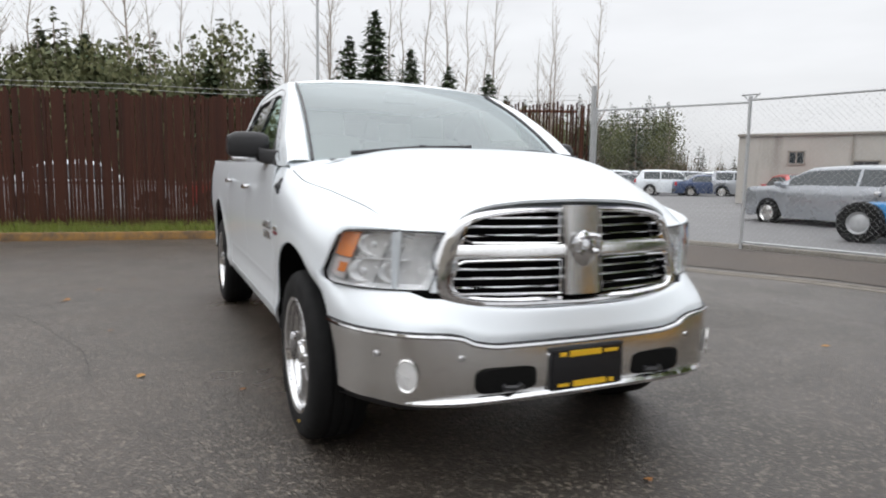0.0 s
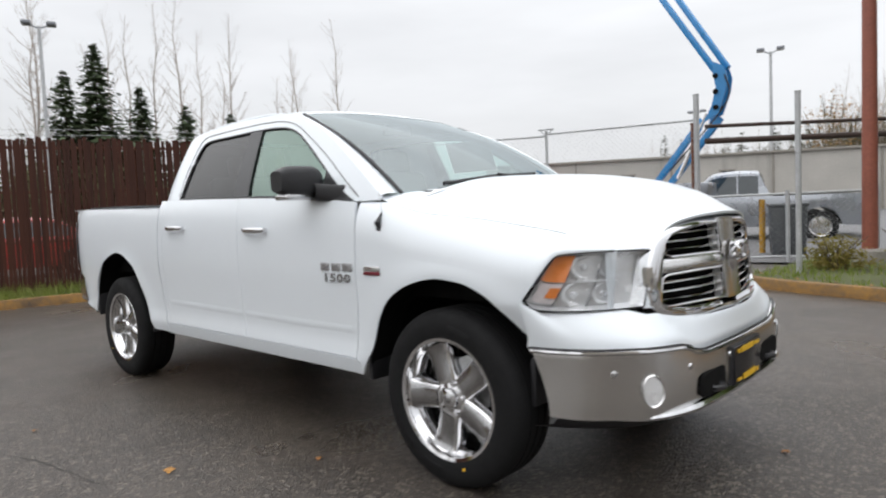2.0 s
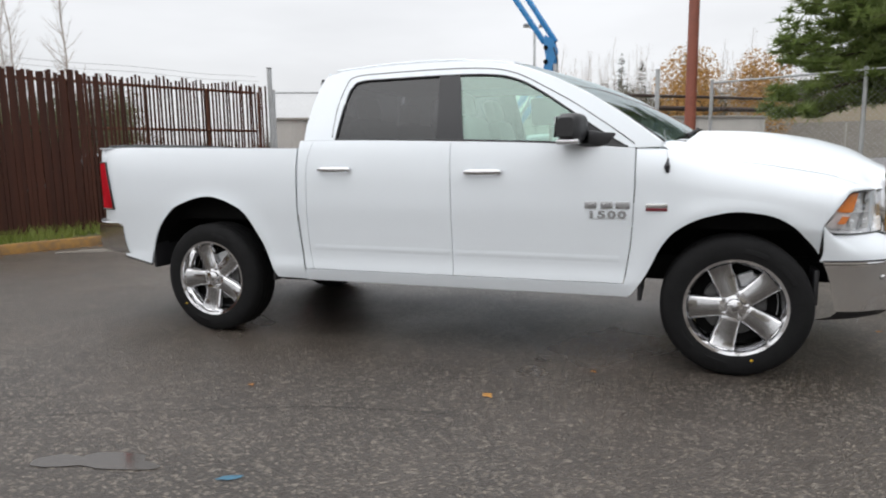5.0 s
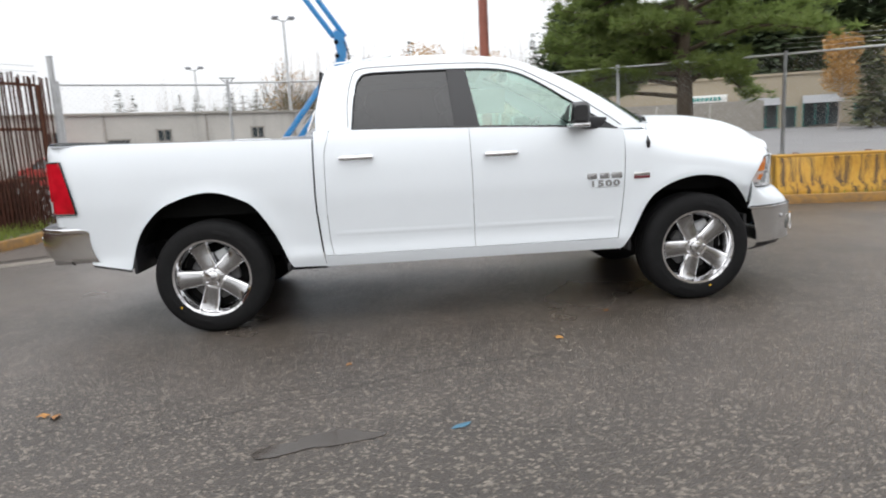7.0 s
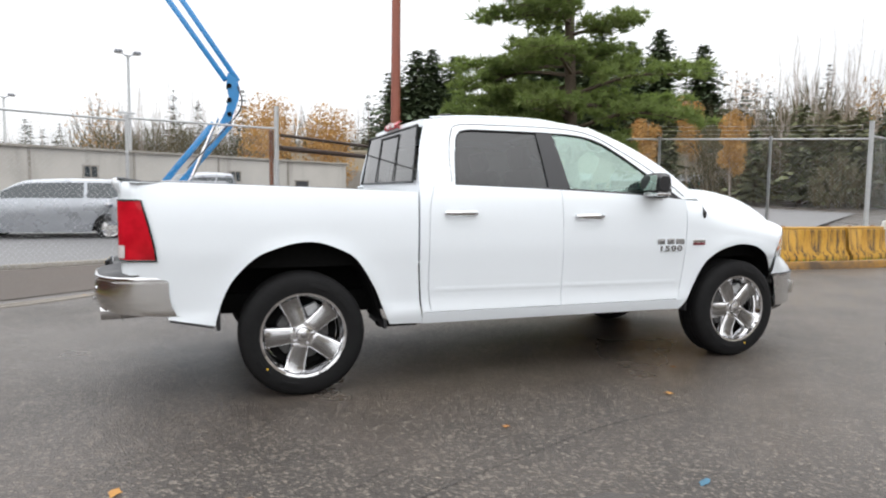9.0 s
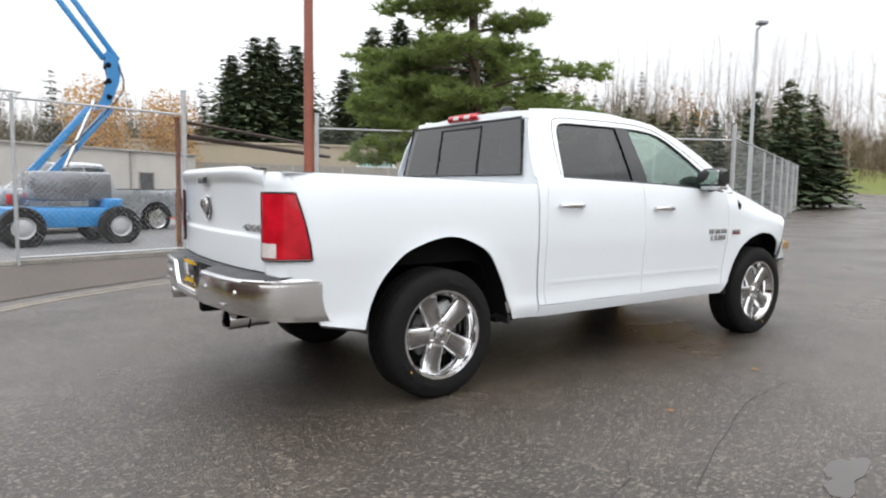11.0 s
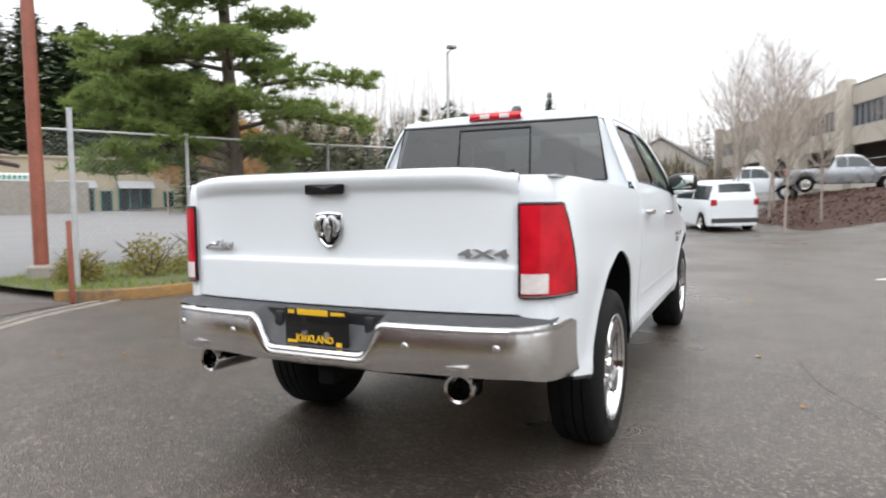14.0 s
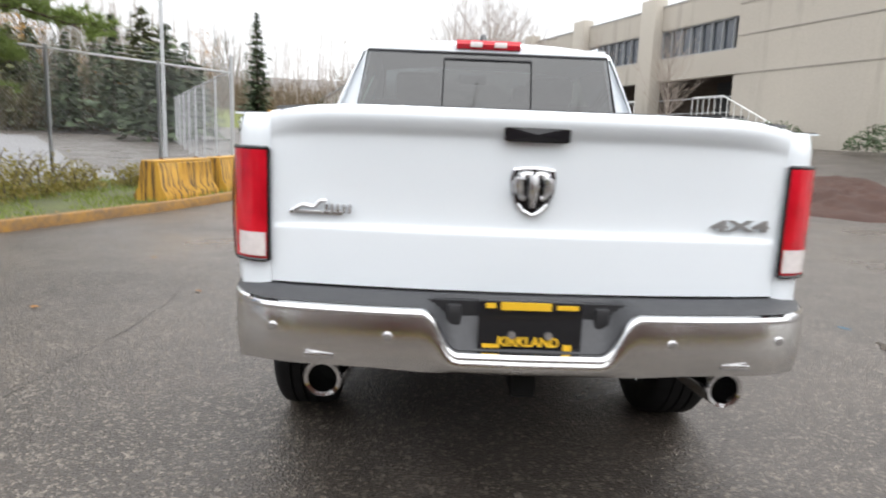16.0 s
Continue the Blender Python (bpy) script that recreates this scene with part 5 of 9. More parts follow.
for s, owner in zip((-1, 1), fb):
    # dark gap, then the bright upper lip
    bm = bmesh.new()
    tube(bm, [(bump_x(y) + 0.001, s * y, bump_top(y) + 0.004) for y in ts], 0.0055, 6)
    part("bumper_seal", bm, M_black, owner)
    bm = bmesh.new()
    tube(bm, [(bump_x(y) + 0.004, s * y, bump_top(y) - 0.008) for y in ts], 0.011, 8)
    part("bumper_lip", bm, M_chrome, owner)
    rows = []
    for y in steps((0, 0.62, 14), (0.62, 0.80, 8)):
        f = 1.0 - max(0.0, (y - 0.5) / 0.3) ** 2
        x = bump_x(y) - 0.014 * (1 - f)
        rows.append([(x - 0.01, s * y, 0.404 + 0.034 * f), (x + 0.020 * f, s * y, 0.403 + 0.027 * f), (x + 0.030 * f, s * y, 0.402 + 0.014 * f), (x + 0.022 * f, s * y, 0.400), (x - 0.03, s * y, 0.390)])
    part("bumper_lower_lip", grid(rows), M_chrome, owner)
    # tow hook opening
    rows = []
    for r in (0.0, 0.75, 1.0, 1.12):
        rows.append([(bump_x(0.31) + (0.0165 if r < 1.1 else 0.008), s * (0.350 + 0.122 * r * math.copysign(abs(math.cos(a)) ** 0.45, math.cos(a))), 0.490 + 0.047 * r * math.copysign(abs(math.sin(a)) ** 0.5, math.sin(a))) for a in (k * math.tau / 28 for k in range(28))])
    part("tow_hook_opening", grid(rows, closed=True), M_under, owner)
    bm = bmesh.new()
    tube(bm, [(4.48, s * 0.30, 0.466), (4.53, s * 0.30, 0.461), (4.545, s * 0.335, 0.461), (4.53, s * 0.37, 0.461), (4.48, s * 0.37, 0.466)], 0.013, 7)
    part("tow_hook", bm, M_black, owner)
    # parking sensors
    for y, z in ((0.853, 0.585), (0.537, 0.585), (0.17, 0.565)):
        bm = bmesh.new()
        n_ = Vector((1.0, s * (1.3 if y > 0.7 else 0.12), 0)).normalized()
        lathe(bm, [(0.0001, 0.006), (0.010, 0.006), (0.013, 0.003), (0.0145, -0.004)], 14)
        bm.transform(Matrix.Translation((bump_x(y) + 0.012, s * (y + (0.008 if y > 0.7 else 0)), z)) @ n_.to_track_quat("Y", "Z").to_matrix().to_4x4())
        part("parking_sensor", bm, M_silver, owner)
    # fog lamp in its recess
    n_ = Vector((0.86, s * 0.51, 0)).normalized()
    c = Vector((bump_x(0.735) + 0.006, s * 0.742, 0.520)) + n_ * 0.014
    rot = Matrix.Translation(c) @ n_.to_track_quat("Y", "Z").to_matrix().to_4x4()
    bm = bmesh.new()
    lathe(bm, [(0.066, 0.002), (0.062, 0.008), (0.056, 0.002)], 24)
    bm.transform(rot @ Matrix.Diagonal((0.92, 1, 1.0, 1)))
    fog = part("fog_lamp", bm, M_chrome_dull, owner, "oval fog lamp with dull chrome ring")
    bm = bmesh.new()
    lathe(bm, [(0.0001, 0.004), (0.03, 0.004), (0.060, 0.001)], 24)
    bm.transform(rot @ Matrix.Diagonal((0.92, 1, 1.0, 1)))
    part("fog_lens", bm, M_reflector, fog)
# black valance under the bumper and the plate
rows = [[(bump_x(abs(y)) - 0.05 - dx, y, z) for y in steps((-0.93, 0.93, 40))] for dx, z in ((0.0, 0.39), (0.03, 0.36), (0.12, 0.335))]
part("front_valance", grid(rows), M_black, truck)


def plate(x, z, facing, w=0.34, h=0.185):
    """Black dealer plate with yellow print; facing is +1 or -1 along x."""
    bm = bmesh.new()
    box(bm, (x, 0, z), (0.012, w, h), bevel=0.004)
    p = part("dealer_plate", bm, M_gloss_black, truck, "black dealer plate with yellow print")
    xo = x + facing * 0.008
    for y0, y1, z0, z1 in ((-0.135, -0.105, 0.054, 0.070), (-0.09, 0.06, 0.050, 0.074), (0.075, 0.14, 0.054, 0.068), (-0.14, -0.09, -0.070, -0.058), (0.10, 0.125, -0.074, -0.056)):
        bm = bmesh.new()
        box(bm, (xo, facing * (y0 + y1) / 2, z + (z0 + z1) / 2), (0.003, y1 - y0, z1 - z0))
        part("print_bar", bm, M_plate_yellow, p, smooth=0)
    return p


def lettering(name, text, size, m, material, owner, depth=0.002, spacing=1.0):
    """Raised lettering turned into a mesh."""
    cu = bpy.data.curves.new(name, "FONT")
    cu.body, cu.size, cu.align_x, cu.align_y, cu.extrude, cu.space_character = text, size, "CENTER", "CENTER", depth, spacing
    cu.offset = size * 0.035
    tmp = bpy.data.objects.new(name, cu)
    me = bpy.data.meshes.new_from_object(tmp)
    me.materials.clear()
    me.materials.append(material)
    bpy.data.objects.remove(tmp)
    me.transform(m)
    ob = new(name, me)
    ob.parent = owner
    return ob


p = plate(4.530, 0.508, 1, 0.33, 0.165)
for y0, y1, z0, z1 in ((-0.07, 0.085, -0.080, -0.056),):
    bm = bmesh.new()
    box(bm, (4.538, (y0 + y1) / 2, 0.513 + (z0 + z1) / 2), (0.003, y1 - y0, z1 - z0))
    part("print_bar", bm, M_plate_yellow, p, smooth=0)
bm = bmesh.new()
box(bm, (4.519, 0, 0.508), (0.02, 0.35, 0.18), bevel=0.005)
part("plate_bracket", bm, M_black, truck)

# badges on the front doors and fenders
for s in (-1, 1):
    rot = Matrix.Rotation(radians(90), 4, "X") if s < 0 else Matrix.Rotation(radians(180), 4, "Z") @ Matrix.Rotation(radians(90), 4, "X")
    yb = s * (skin(2.85, 0.95) + 0.003)
    for i, ch in enumerate("1500"):
        lettering("badge_digit", ch, 0.068, Matrix.Translation((2.855 - s * (i - 1.5) * 0.058, yb, 0.918)) @ rot @ Matrix.Diagonal((1.4, 0.85, 1, 1)), M_badge, truck)
    for i, (c, w) in enumerate(((-0.092, 0.070), (0.0, 0.070), (0.090, 0.078))):
        bm = bmesh.new()
        box(bm, (2.855 - s * c, yb, 0.976), (w, 0.006, 0.042), bevel=0.003)
        part("badge_block", bm, M_badge, truck)
    bm = bmesh.new()
    box(bm, (3.132, s * (skin(3.13, 0.97) + 0.003), 0.952), (0.118, 0.006, 0.017), bevel=0.003)
    part("engine_badge", bm, mat("badge_red", (0.16, 0.015, 0.025), 0.35) if s < 0 else bpy.data.materials["badge_red"], truck, "small red and chrome badge")
    bm = bmesh.new()
    box(bm, (3.132, s * (skin(3.13, 0.985) + 0.003), 0.975), (0.118, 0.006, 0.024), bevel=0.003)
    part("engine_badge_top", bm, M_chrome_dull, truck)

# tailgate
tg = table([(0.835, 0.0), (0.95, 0.004), (1.02, 0.006), (1.035, -0.006), (1.06, -0.008), (1.25, 0.006), (1.315, 0.012), (1.345, 0.034), (1.375, 0.046), (1.398, 0.040), (1.408, 0.015)])
rows = []
for z in steps((0.836, 1.0, 6), (1.0, 1.08, 10), (1.08, 1.29, 6), (1.29, 1.408, 14)):
    rows.append([(-1.128 - tg(z) * (1 - 0.85 * abs(v) ** 10) + 0.064 * abs(v) ** 2.2, 0.804 * v, z - 0.030 * abs(v) ** 8 * (z - 0.836) / 0.57) for v in steps((-1, 1, 28))])
tailgate = part("tailgate", grid(rows, thick=0.03), M_white, truck)
rows = [[(-1.128 + dx + 0.064 * abs(v) ** 2.2, 0.78 * v, 1.398 + dz - 0.016 * abs(v) ** 4) for v in steps((-1, 1, 28))] for dx, dz in ((-0.022, 0.004), (-0.016, 0.013), (0.02, 0.013), (0.028, 0.002))]
part("tailgate_cap", grid(rows), M_black, tailgate)
bm = bmesh.new()
rows = [[(-1.166 - 0.006 * (1 - r), 0.098 * r * math.copysign(abs(math.cos(a)) ** 0.2, math.cos(a)), 1.335 + 0.024 * r * math.copysign(abs(math.sin(a)) ** 0.25, math.sin(a))) for a in (k * math.tau / 28 for k in range(28))] for r in (1.0, 0.9, 0.02)]
part("tailgate_handle", grid(rows, closed=True), M_gloss_black, tailgate, "black tailgate handle")
SHIELD = [(-0.060, 0.062), (-0.030, 0.066), (0.0, 0.068), (0.030, 0.066), (0.060, 0.062), (0.064, 0.030), (0.060, -0.010), (0.046, -0.042), (0.024, -0.066), (0.0, -0.078), (-0.024, -0.066), (-0.046, -0.042), (-0.060, -0.010), (-0.064, 0.030)]
rows = [[(-1.124 - o, y * r, 1.165 + z * r) for y, z in SHIELD] for r, o in ((1.0, 0.0), (0.98, 0.012), (0.8, 0.012), (0.02, 0.012))]
emb = part("tailgate_emblem", grid(rows, closed=True), M_gloss_black, tailgate, "black shield emblem with chrome rim")
bm = bmesh.new()
ring = [(-1.137, y, 1.165 + z) for y, z in SHIELD]
tube(bm, ring + [ring[0]], 0.0055, 6, cap=False)
part("emblem_rim", bm, M_chrome, emb)
for sg in (-1, 1):
    bm = bmesh.new()
    tube(bm, spline([(-1.142, sg * 0.008, 1.214), (-1.150, sg * 0.034, 1.212), (-1.152, sg * 0.047, 1.182), (-1.146, sg * 0.036, 1.146), (-1.142, sg * 0.026, 1.140)], 14), [0.012] * 4 + [0.016] * 5 + [0.010] * 5, 8)
    part("emblem_horn", bm, M_silver, emb)
bm = bmesh.new()
tube(bm, [(-1.144, 0, 1.212), (-1.150, 0, 1.175), (-1.148, 0, 1.135), (-1.142, 0, 1.112)], [0.016, 0.020, 0.014, 0.008], 8)
part("emblem_face", bm, M_silver, emb)
R_back = Matrix.Rotation(radians(-90), 4, "Z") @ Matrix.Rotation(radians(90), 4, "X")
lettering("drive_badge", "4X4", 0.058, Matrix.Translation((-1.087, -0.668, 1.068)) @ Matrix.Rotation(radians(8), 4, "Z") @ R_back @ Matrix.Diagonal((1.95, 0.85, 1, 1)), M_badge, tailgate, spacing=1.05)
bm = bmesh.new()
box(bm, (-1.092, 0.66, 1.068), (0.006, 0.17, 0.012), bevel=0.002)
for k in range(5):
    box(bm, (-1.094, 0.625 - k * 0.018, 1.084), (0.006, 0.011, 0.03), bevel=0.002)
tube(bm, spline([(-1.094, 0.735, 1.07), (-1.094, 0.70, 1.09), (-1.094, 0.665, 1.085), (-1.094, 0.645, 1.105), (-1.094, 0.625, 1.105)], 14), 0.007, 6)
bm.transform(Matrix.Translation((-1.09, 0.66, 1.07)) @ Matrix.Rotation(radians(-8), 4, "Z") @ Matrix.Translation((1.09, -0.66, -1.07)))
part("trim_badge", bm, M_silver, tailgate, "small chrome trim badge")

# tail lamps wrap round the corner
lamp_edge = table([(0.90, -0.863), (1.0, -0.878), (1.12, -0.905), (1.265, -0.945)])
for s in (-1, 1):
    def tail_pt(u, z, off):
        """u 0 at the tailgate, 1 on the side."""
        xe = lamp_edge(z)
        path = [Vector((-1.070, 0.8065, z)), Vector((-1.072, 0.832, z)), Vector((-1.060, 0.866, z)), Vector((-1.034, 0.896, z)), Vector((-1.0, 0.920, z)), Vector((xe, skin(xe, z) + 0.002, z))]
        q = spline(path, 21)[round(u * 20)]
        n_ = Vector((-(1 - u), 0.25 + u, 0)).normalized()
        q = q + n_ * off
        return Vector((q.x, s * q.y, q.z))
    zs = steps((0.985, 1.262, 10))
    lampb = part("tail_light", grid([[tail_pt(u, z, 0.012) for u in steps((0, 1, 20))] for z in zs]), M_red, truck, "red tail light with pale reversing lens")
    part("reverse_lens", grid([[tail_pt(k / 20, z, 0.0155) for k in range(1, 13)] for z in steps((0.920, 0.996, 6))]), M_red_clear, lampb)
    part("side_lens", grid([[tail_pt(u, z, 0.010) for u in steps((0.0, 1.0, 20))] for z in steps((0.908, 0.985, 4))]), M_red, lampb)
    bm = bmesh.new()
    edge = [tail_pt(u, 1.264, 0.009) for u in steps((0, 1, 20))] + [tail_pt(1, z, 0.009) for z in (1.2, 1.1, 1.0, 0.906)] + [tail_pt(u, 0.906, 0.009) for u in steps((1, 0, 20))]
    tube(bm, edge + [edge[0]], 0.0065, 6, cap=False)
    part("tail_light_seal", bm, M_gloss_black, lampb)
    # corner post skin above, below and behind the lamp
    rows = [[tail_pt(u, z, -0.006 - 0.014 * max(0.0, (z - 1.30) / 0.07) ** 2) for u in steps((0, 1, 20))] for z in steps((0.80, 1.30, 8), (1.30, 1.374, 8))]
    part("bed_corner", grid(rows), M_white, truck)

# bed
bm = bmesh.new()
box(bm, (-0.14, 0, 0.86), (1.80, 1.58, 0.03))
part("bed_floor", bm, M_under, truck)
for s in (-1, 1):
    rows = [[(x, s * y, z) for x in steps((-1.01, 0.77, 12))] for y, z in ((0.925, 1.370), (0.80, 1.366), (0.795, 1.30), (0.80, 0.87))]
    rows = [[(x, y, z - (0.018 * (x + 1.1) if k < 3 else 0)) for (x, y, z) in r] for k, r in enumerate(rows)]
    part("bed_inner_side", grid(rows, thick=0.006), M_white, truck)
    bm = bmesh.new()
    rows = [[(x, s * y, bed_top(x) + dz) for x in steps((-1.0, 0.76, 14))] for y, dz in ((0.925, 0.001), (0.918, 0.004), (0.82, 0.004), (0.80, 0.001))]
    part("bed_rail_cap", grid(rows, thick=0.004), M_black, truck)
bm = bmesh.new()
box(bm, (0.755, 0, 1.09), (0.03, 1.62, 0.48), bevel=0.006)
part("bed_front_wall", bm, M_white, truck)

# rear bumper: chrome with a plate notch and a dark step pad
rb_x = table([(0.0, -1.272), (0.4, -1.262), (0.65, -1.236), (0.78, -1.20), (0.87, -1.13), (0.925, -1.03), (0.95, -0.905), (0.958, -0.80)])
rb_top = table([(0.0, 0.676), (0.21, 0.676), (0.228, 0.682), (0.300, 0.794), (0.325, 0.806), (0.6, 0.806), (0.958, 0.800)])
rb_bot = table([(0.0, 0.605), (0.3, 0.606), (0.5, 0.614), (0.8, 0.608), (0.958, 0.568)])
rbs = []
ys = steps((0, 0.20, 5), (0.20, 0.34, 16), (0.34, 0.78, 10), (0.78, 0.958, 16))
for s in (-1, 1):
    rows = []
    for y in ys:
        x, zt, zb = rb_x(y), rb_top(y), rb_bot(y)
        e = max(0.0, (y - 0.90) / 0.058) ** 1.5
        row = [(x + 0.06, s * y, zt - 0.004), (x + 0.012, s * y, zt), (x + 0.002, s * y, zt - 0.006)]
        for k in range(1, 8):
            v = k / 7
            row.append((x + 0.030 * e * v - 0.012 * math.sin(math.pi * v) + 0.05 * max(0, v - 0.6) ** 1.6, s * y, lerp(zt - 0.012, zb, v)))
        row.append((x + 0.07, s * y, zb - 0.004))
        rows.append(row)
    rbs.append(part("rear_bumper", grid(rows), M_chrome_dull, truck, "chrome rear bumper with plate recess"))
for s, owner in zip((-1, 1), rbs):
    rows = []
    for y in ys:
        x, zt = rb_x(y), rb_top(y)
        rows.append([(x + 0.014, s * y, zt + 0.003), (x - 0.003, s * y, zt - 0.001), (x - 0.009, s * y, zt - 0.012), (x - 0.006, s * y, zt - 0.022)])
    part("bumper_lip", grid(rows), M_chrome, owner)
    for y, z in ((0.765, 0.728), (0.42, 0.722)):
        bm = bmesh.new()
        lathe(bm, [(0.0001, -0.006), (0.011, -0.006), (0.014, -0.003), (0.0155, 0.004)], 14)
        bm.transform(Matrix.Translation((rb_x(y) - 0.011, s * y, z)))
        bm2 = bmesh.new()
        bm.free()
        lathe(bm2, [(0.0001, -0.006), (0.011, -0.006), (0.014, -0.003), (0.0155, 0.004)], 14, axis="x")
        bm2.transform(Matrix.Translation((rb_x(y) - 0.011, s * y, z)))
        part("parking_sensor", bm2, M_silver, owner)
    # bright shield over the exhaust cut-out, and the tip
    bm = bmesh.new()
    box(bm, (rb_x(0.625) - 0.008, s * 0.625, 0.648), (0.01, 0.09, 0.02), bevel=0.004)
    part("exhaust_shield", bm, M_silver, owner)
    bm = bmesh.new()
    lathe(bm, [(0.046, 0.0), (0.057, -0.004), (0.060, 0.006), (0.060, 0.05), (0.058, 0.24), (0.050, 0.24), (0.047, 0.03), (0.046, 0.0)], 28, axis="x")
    bm.transform(Matrix.Translation((-1.215, s * 0.617, 0.562)) @ Matrix.Rotation(radians(-8 * s), 4, "Z"))
    tip = part("exhaust_tip", bm, M_chrome, truck, "chrome exhaust tip")
    bm = bmesh.new()
    lathe(bm, [(0.0001, 0.12), (0.05, 0.12)], 20, axis="x")
    bm.transform(Matrix.Translation((-1.215, s * 0.617, 0.548)))
    part("exhaust_inside", bm, M_under, tip)
rows = [[(rb_x(abs(y)) + 0.012 + dx, y, rb_top(abs(y)) * k + (1 - k) * 0.826 + dz) for y in steps((-0.93, -0.34, 10), (-0.34, -0.20, 10), (-0.20, 0.20, 6), (0.20, 0.34, 10), (0.34, 0.93, 10))] for dx, dz, k in ((0.0, 0.004, 1), (0.02, 0.012, 0.98), (0.10, 0.004, 0.0), (0.16, 0.0, 0.0))]
part("bumper_step_pad", grid(rows), M_dark, truck, "dark grey bumper step pad")
bm = bmesh.new()
box(bm, (-1.16, 0, 0.735), (0.06, 0.66, 0.17))
part("plate_recess", bm, M_black, truck)
p = plate(-1.243, 0.760, -1, 0.31, 0.155)
lettering("plate_word", "KIRKLAND", 0.040, Matrix.Translation((-1.253, 0.005, 0.760 - 0.050)) @ R_back @ Matrix.Diagonal((0.95, 1.0, 1, 1)), M_plate_yellow, p, 0.001)
for sg in (-1, 1):
    bm = bmesh.new()
    tube(bm, [(-1.246, sg * 0.055, 0.732), (-1.256, sg * 0.055, 0.732)], 0.012, 10)
    part("plate_bolt", bm, M_silver, p)
    bm = bmesh.new()
    box(bm, (-1.175, sg * 0.225, 0.77), (0.06, 0.045, 0.08), bevel=0.008)
    part("plate_light_pod", bm, M_black, truck)
bm = bmesh.new()
box(bm, (-1.08, 0, 0.545), (0.22, 0.08, 0.08), bevel=0.01)
part("hitch_receiver", bm, M_under, truck)
bm = bmesh.new()
tube(bm, [(-0.95, -0.45, 0.545), (-0.95, 0.45, 0.545)], 0.035, 8)
part("hitch_bar", bm, M_under, truck)

# wheels
def wheel(x, s):
    m = pose(x, s * 0.836, AXLE - 0.0104) @ Matrix.Scale(0.975, 4) @ (Matrix.Identity(4) if s < 0 else Matrix.Rotation(math.pi, 4, "Z"))
    w = new("wheel")
    w.parent = truck
    w.matrix_basis = m
    R = 0.4155
    bm = bmesh.new()
    prof = [(0.262, -0.118), (0.272, -0.128), (0.300, -0.136), (0.345, -0.138), (0.380, -0.132), (0.398, -0.120), (0.408, -0.108), (R - 0.001, -0.092),
            (R, -0.056), (R - 0.011, -0.054), (R - 0.011, -0.046), (R, -0.044), (R, -0.006), (R - 0.011, -0.004), (R - 0.011, 0.004), (R, 0.006),
            (R, 0.044), (R - 0.011, 0.046), (R - 0.011, 0.054), (R, 0.056), (R - 0.001, 0.092), (0.398, 0.120), (0.345, 0.138), (0.272, 0.128), (0.262, 0.118)]
    lathe(bm, prof, 72)
    tyre = part("tyre", bm, M_tyre, w)
    # tread blocks on the shoulders
    bm = bmesh.new()
    for k in range(64):
        a = k * math.tau / 64
        for sy in (-1, 1):
            box(bm, (0, sy * 0.088, 0), (0.026, 0.040, 0.010), Matrix.Rotation(a, 4, "Y") @ Matrix.Translation((0, 0, 0.4115)) @ Matrix.Rotation(sy * -0.22, 4, "X"))
    tb = part("tread_blocks", bm, M_tyre, tyre, smooth=0)
    tb["kind"] = "stuff"
    for k in range(10):
        bm = bmesh.new()
        rows = []
        for q in range(7):
            a = (k + 0.12 + 0.6 * q / 6) * math.tau / 10
            rows.append([(r * math.cos(a), y, r * math.sin(a)) for r, y in ((0.318, -0.1375), (0.322, -0.141), (0.346, -0.1415), (0.350, -0.139))])
        if k % 5 in (0, 1):
            part("sidewall_band", grid(rows, bm), M_tyre, tyre)
        else:
            bm.free()
    bm = bmesh.new()
    lathe(bm, [(0.255, -0.10), (0.268, -0.128), (0.284, -0.133), (0.288, -0.126), (0.268, -0.112), (0.258, -0.09), (0.246, -0.075), (0.240, 0.10), (0.262, 0.118)], 60)
    rim = part("rim", bm, M_chrome, w, "polished five-spoke rim")
    for k in range(5):
        bm = bmesh.new()
        rows = []
        face = bmesh.new()
        frows = []
        # bright flanks fall away into the barrel, flaring at both ends
        for r, hw, y in ((0.060, 0.045, -0.092), (0.085, 0.047, -0.096), (0.12, 0.050, -0.094), (0.16, 0.054, -0.090), (0.20, 0.057, -0.090), (0.235, 0.061, -0.096), (0.252, 0.072, -0.104), (0.268, 0.094, -0.118)):
            rows.append([(-hw - 0.022, y + 0.085, r), (-hw - 0.016, y + 0.040, r), (-hw - 0.010, y + 0.014, r), (-hw - 0.002, y + 0.002, r), (-hw + 0.004, y - 0.001, r),
                         (hw - 0.004, y - 0.001, r), (hw + 0.002, y + 0.002, r), (hw + 0.010, y + 0.014, r), (hw + 0.016, y + 0.040, r), (hw + 0.022, y + 0.085, r)])
            if 0.08 < r < 0.26:
                f = hw - 0.006
                frows.append([(-f, y - 0.0015, r), (-f + 0.003, y - 0.004, r), (0, y - 0.006, r), (f - 0.003, y - 0.004, r), (f, y - 0.0015, r)])
        grid(rows, bm)
        grid(frows, face)
        for b_ in (bm, face):
            b_.transform(Matrix.Rotation(k * math.tau / 5, 4, "Y"))
        spoke = part("spoke", bm, M_chrome, rim)
        part("spoke_face", face, M_spoke, spoke, "satin grey spoke face")
        bm = bmesh.new()
        lathe(bm, [(0.0001, -0.112), (0.009, -0.112), (0.013, -0.106), (0.013, -0.08)], 8)
        a = (k + 0.5) * math.tau / 5
        bm.transform(Matrix.Translation((0.070 * math.sin(a), 0.004, 0.070 * math.cos(a))))
        part("lug_nut", bm, M_chrome, rim)
    bm = bmesh.new()
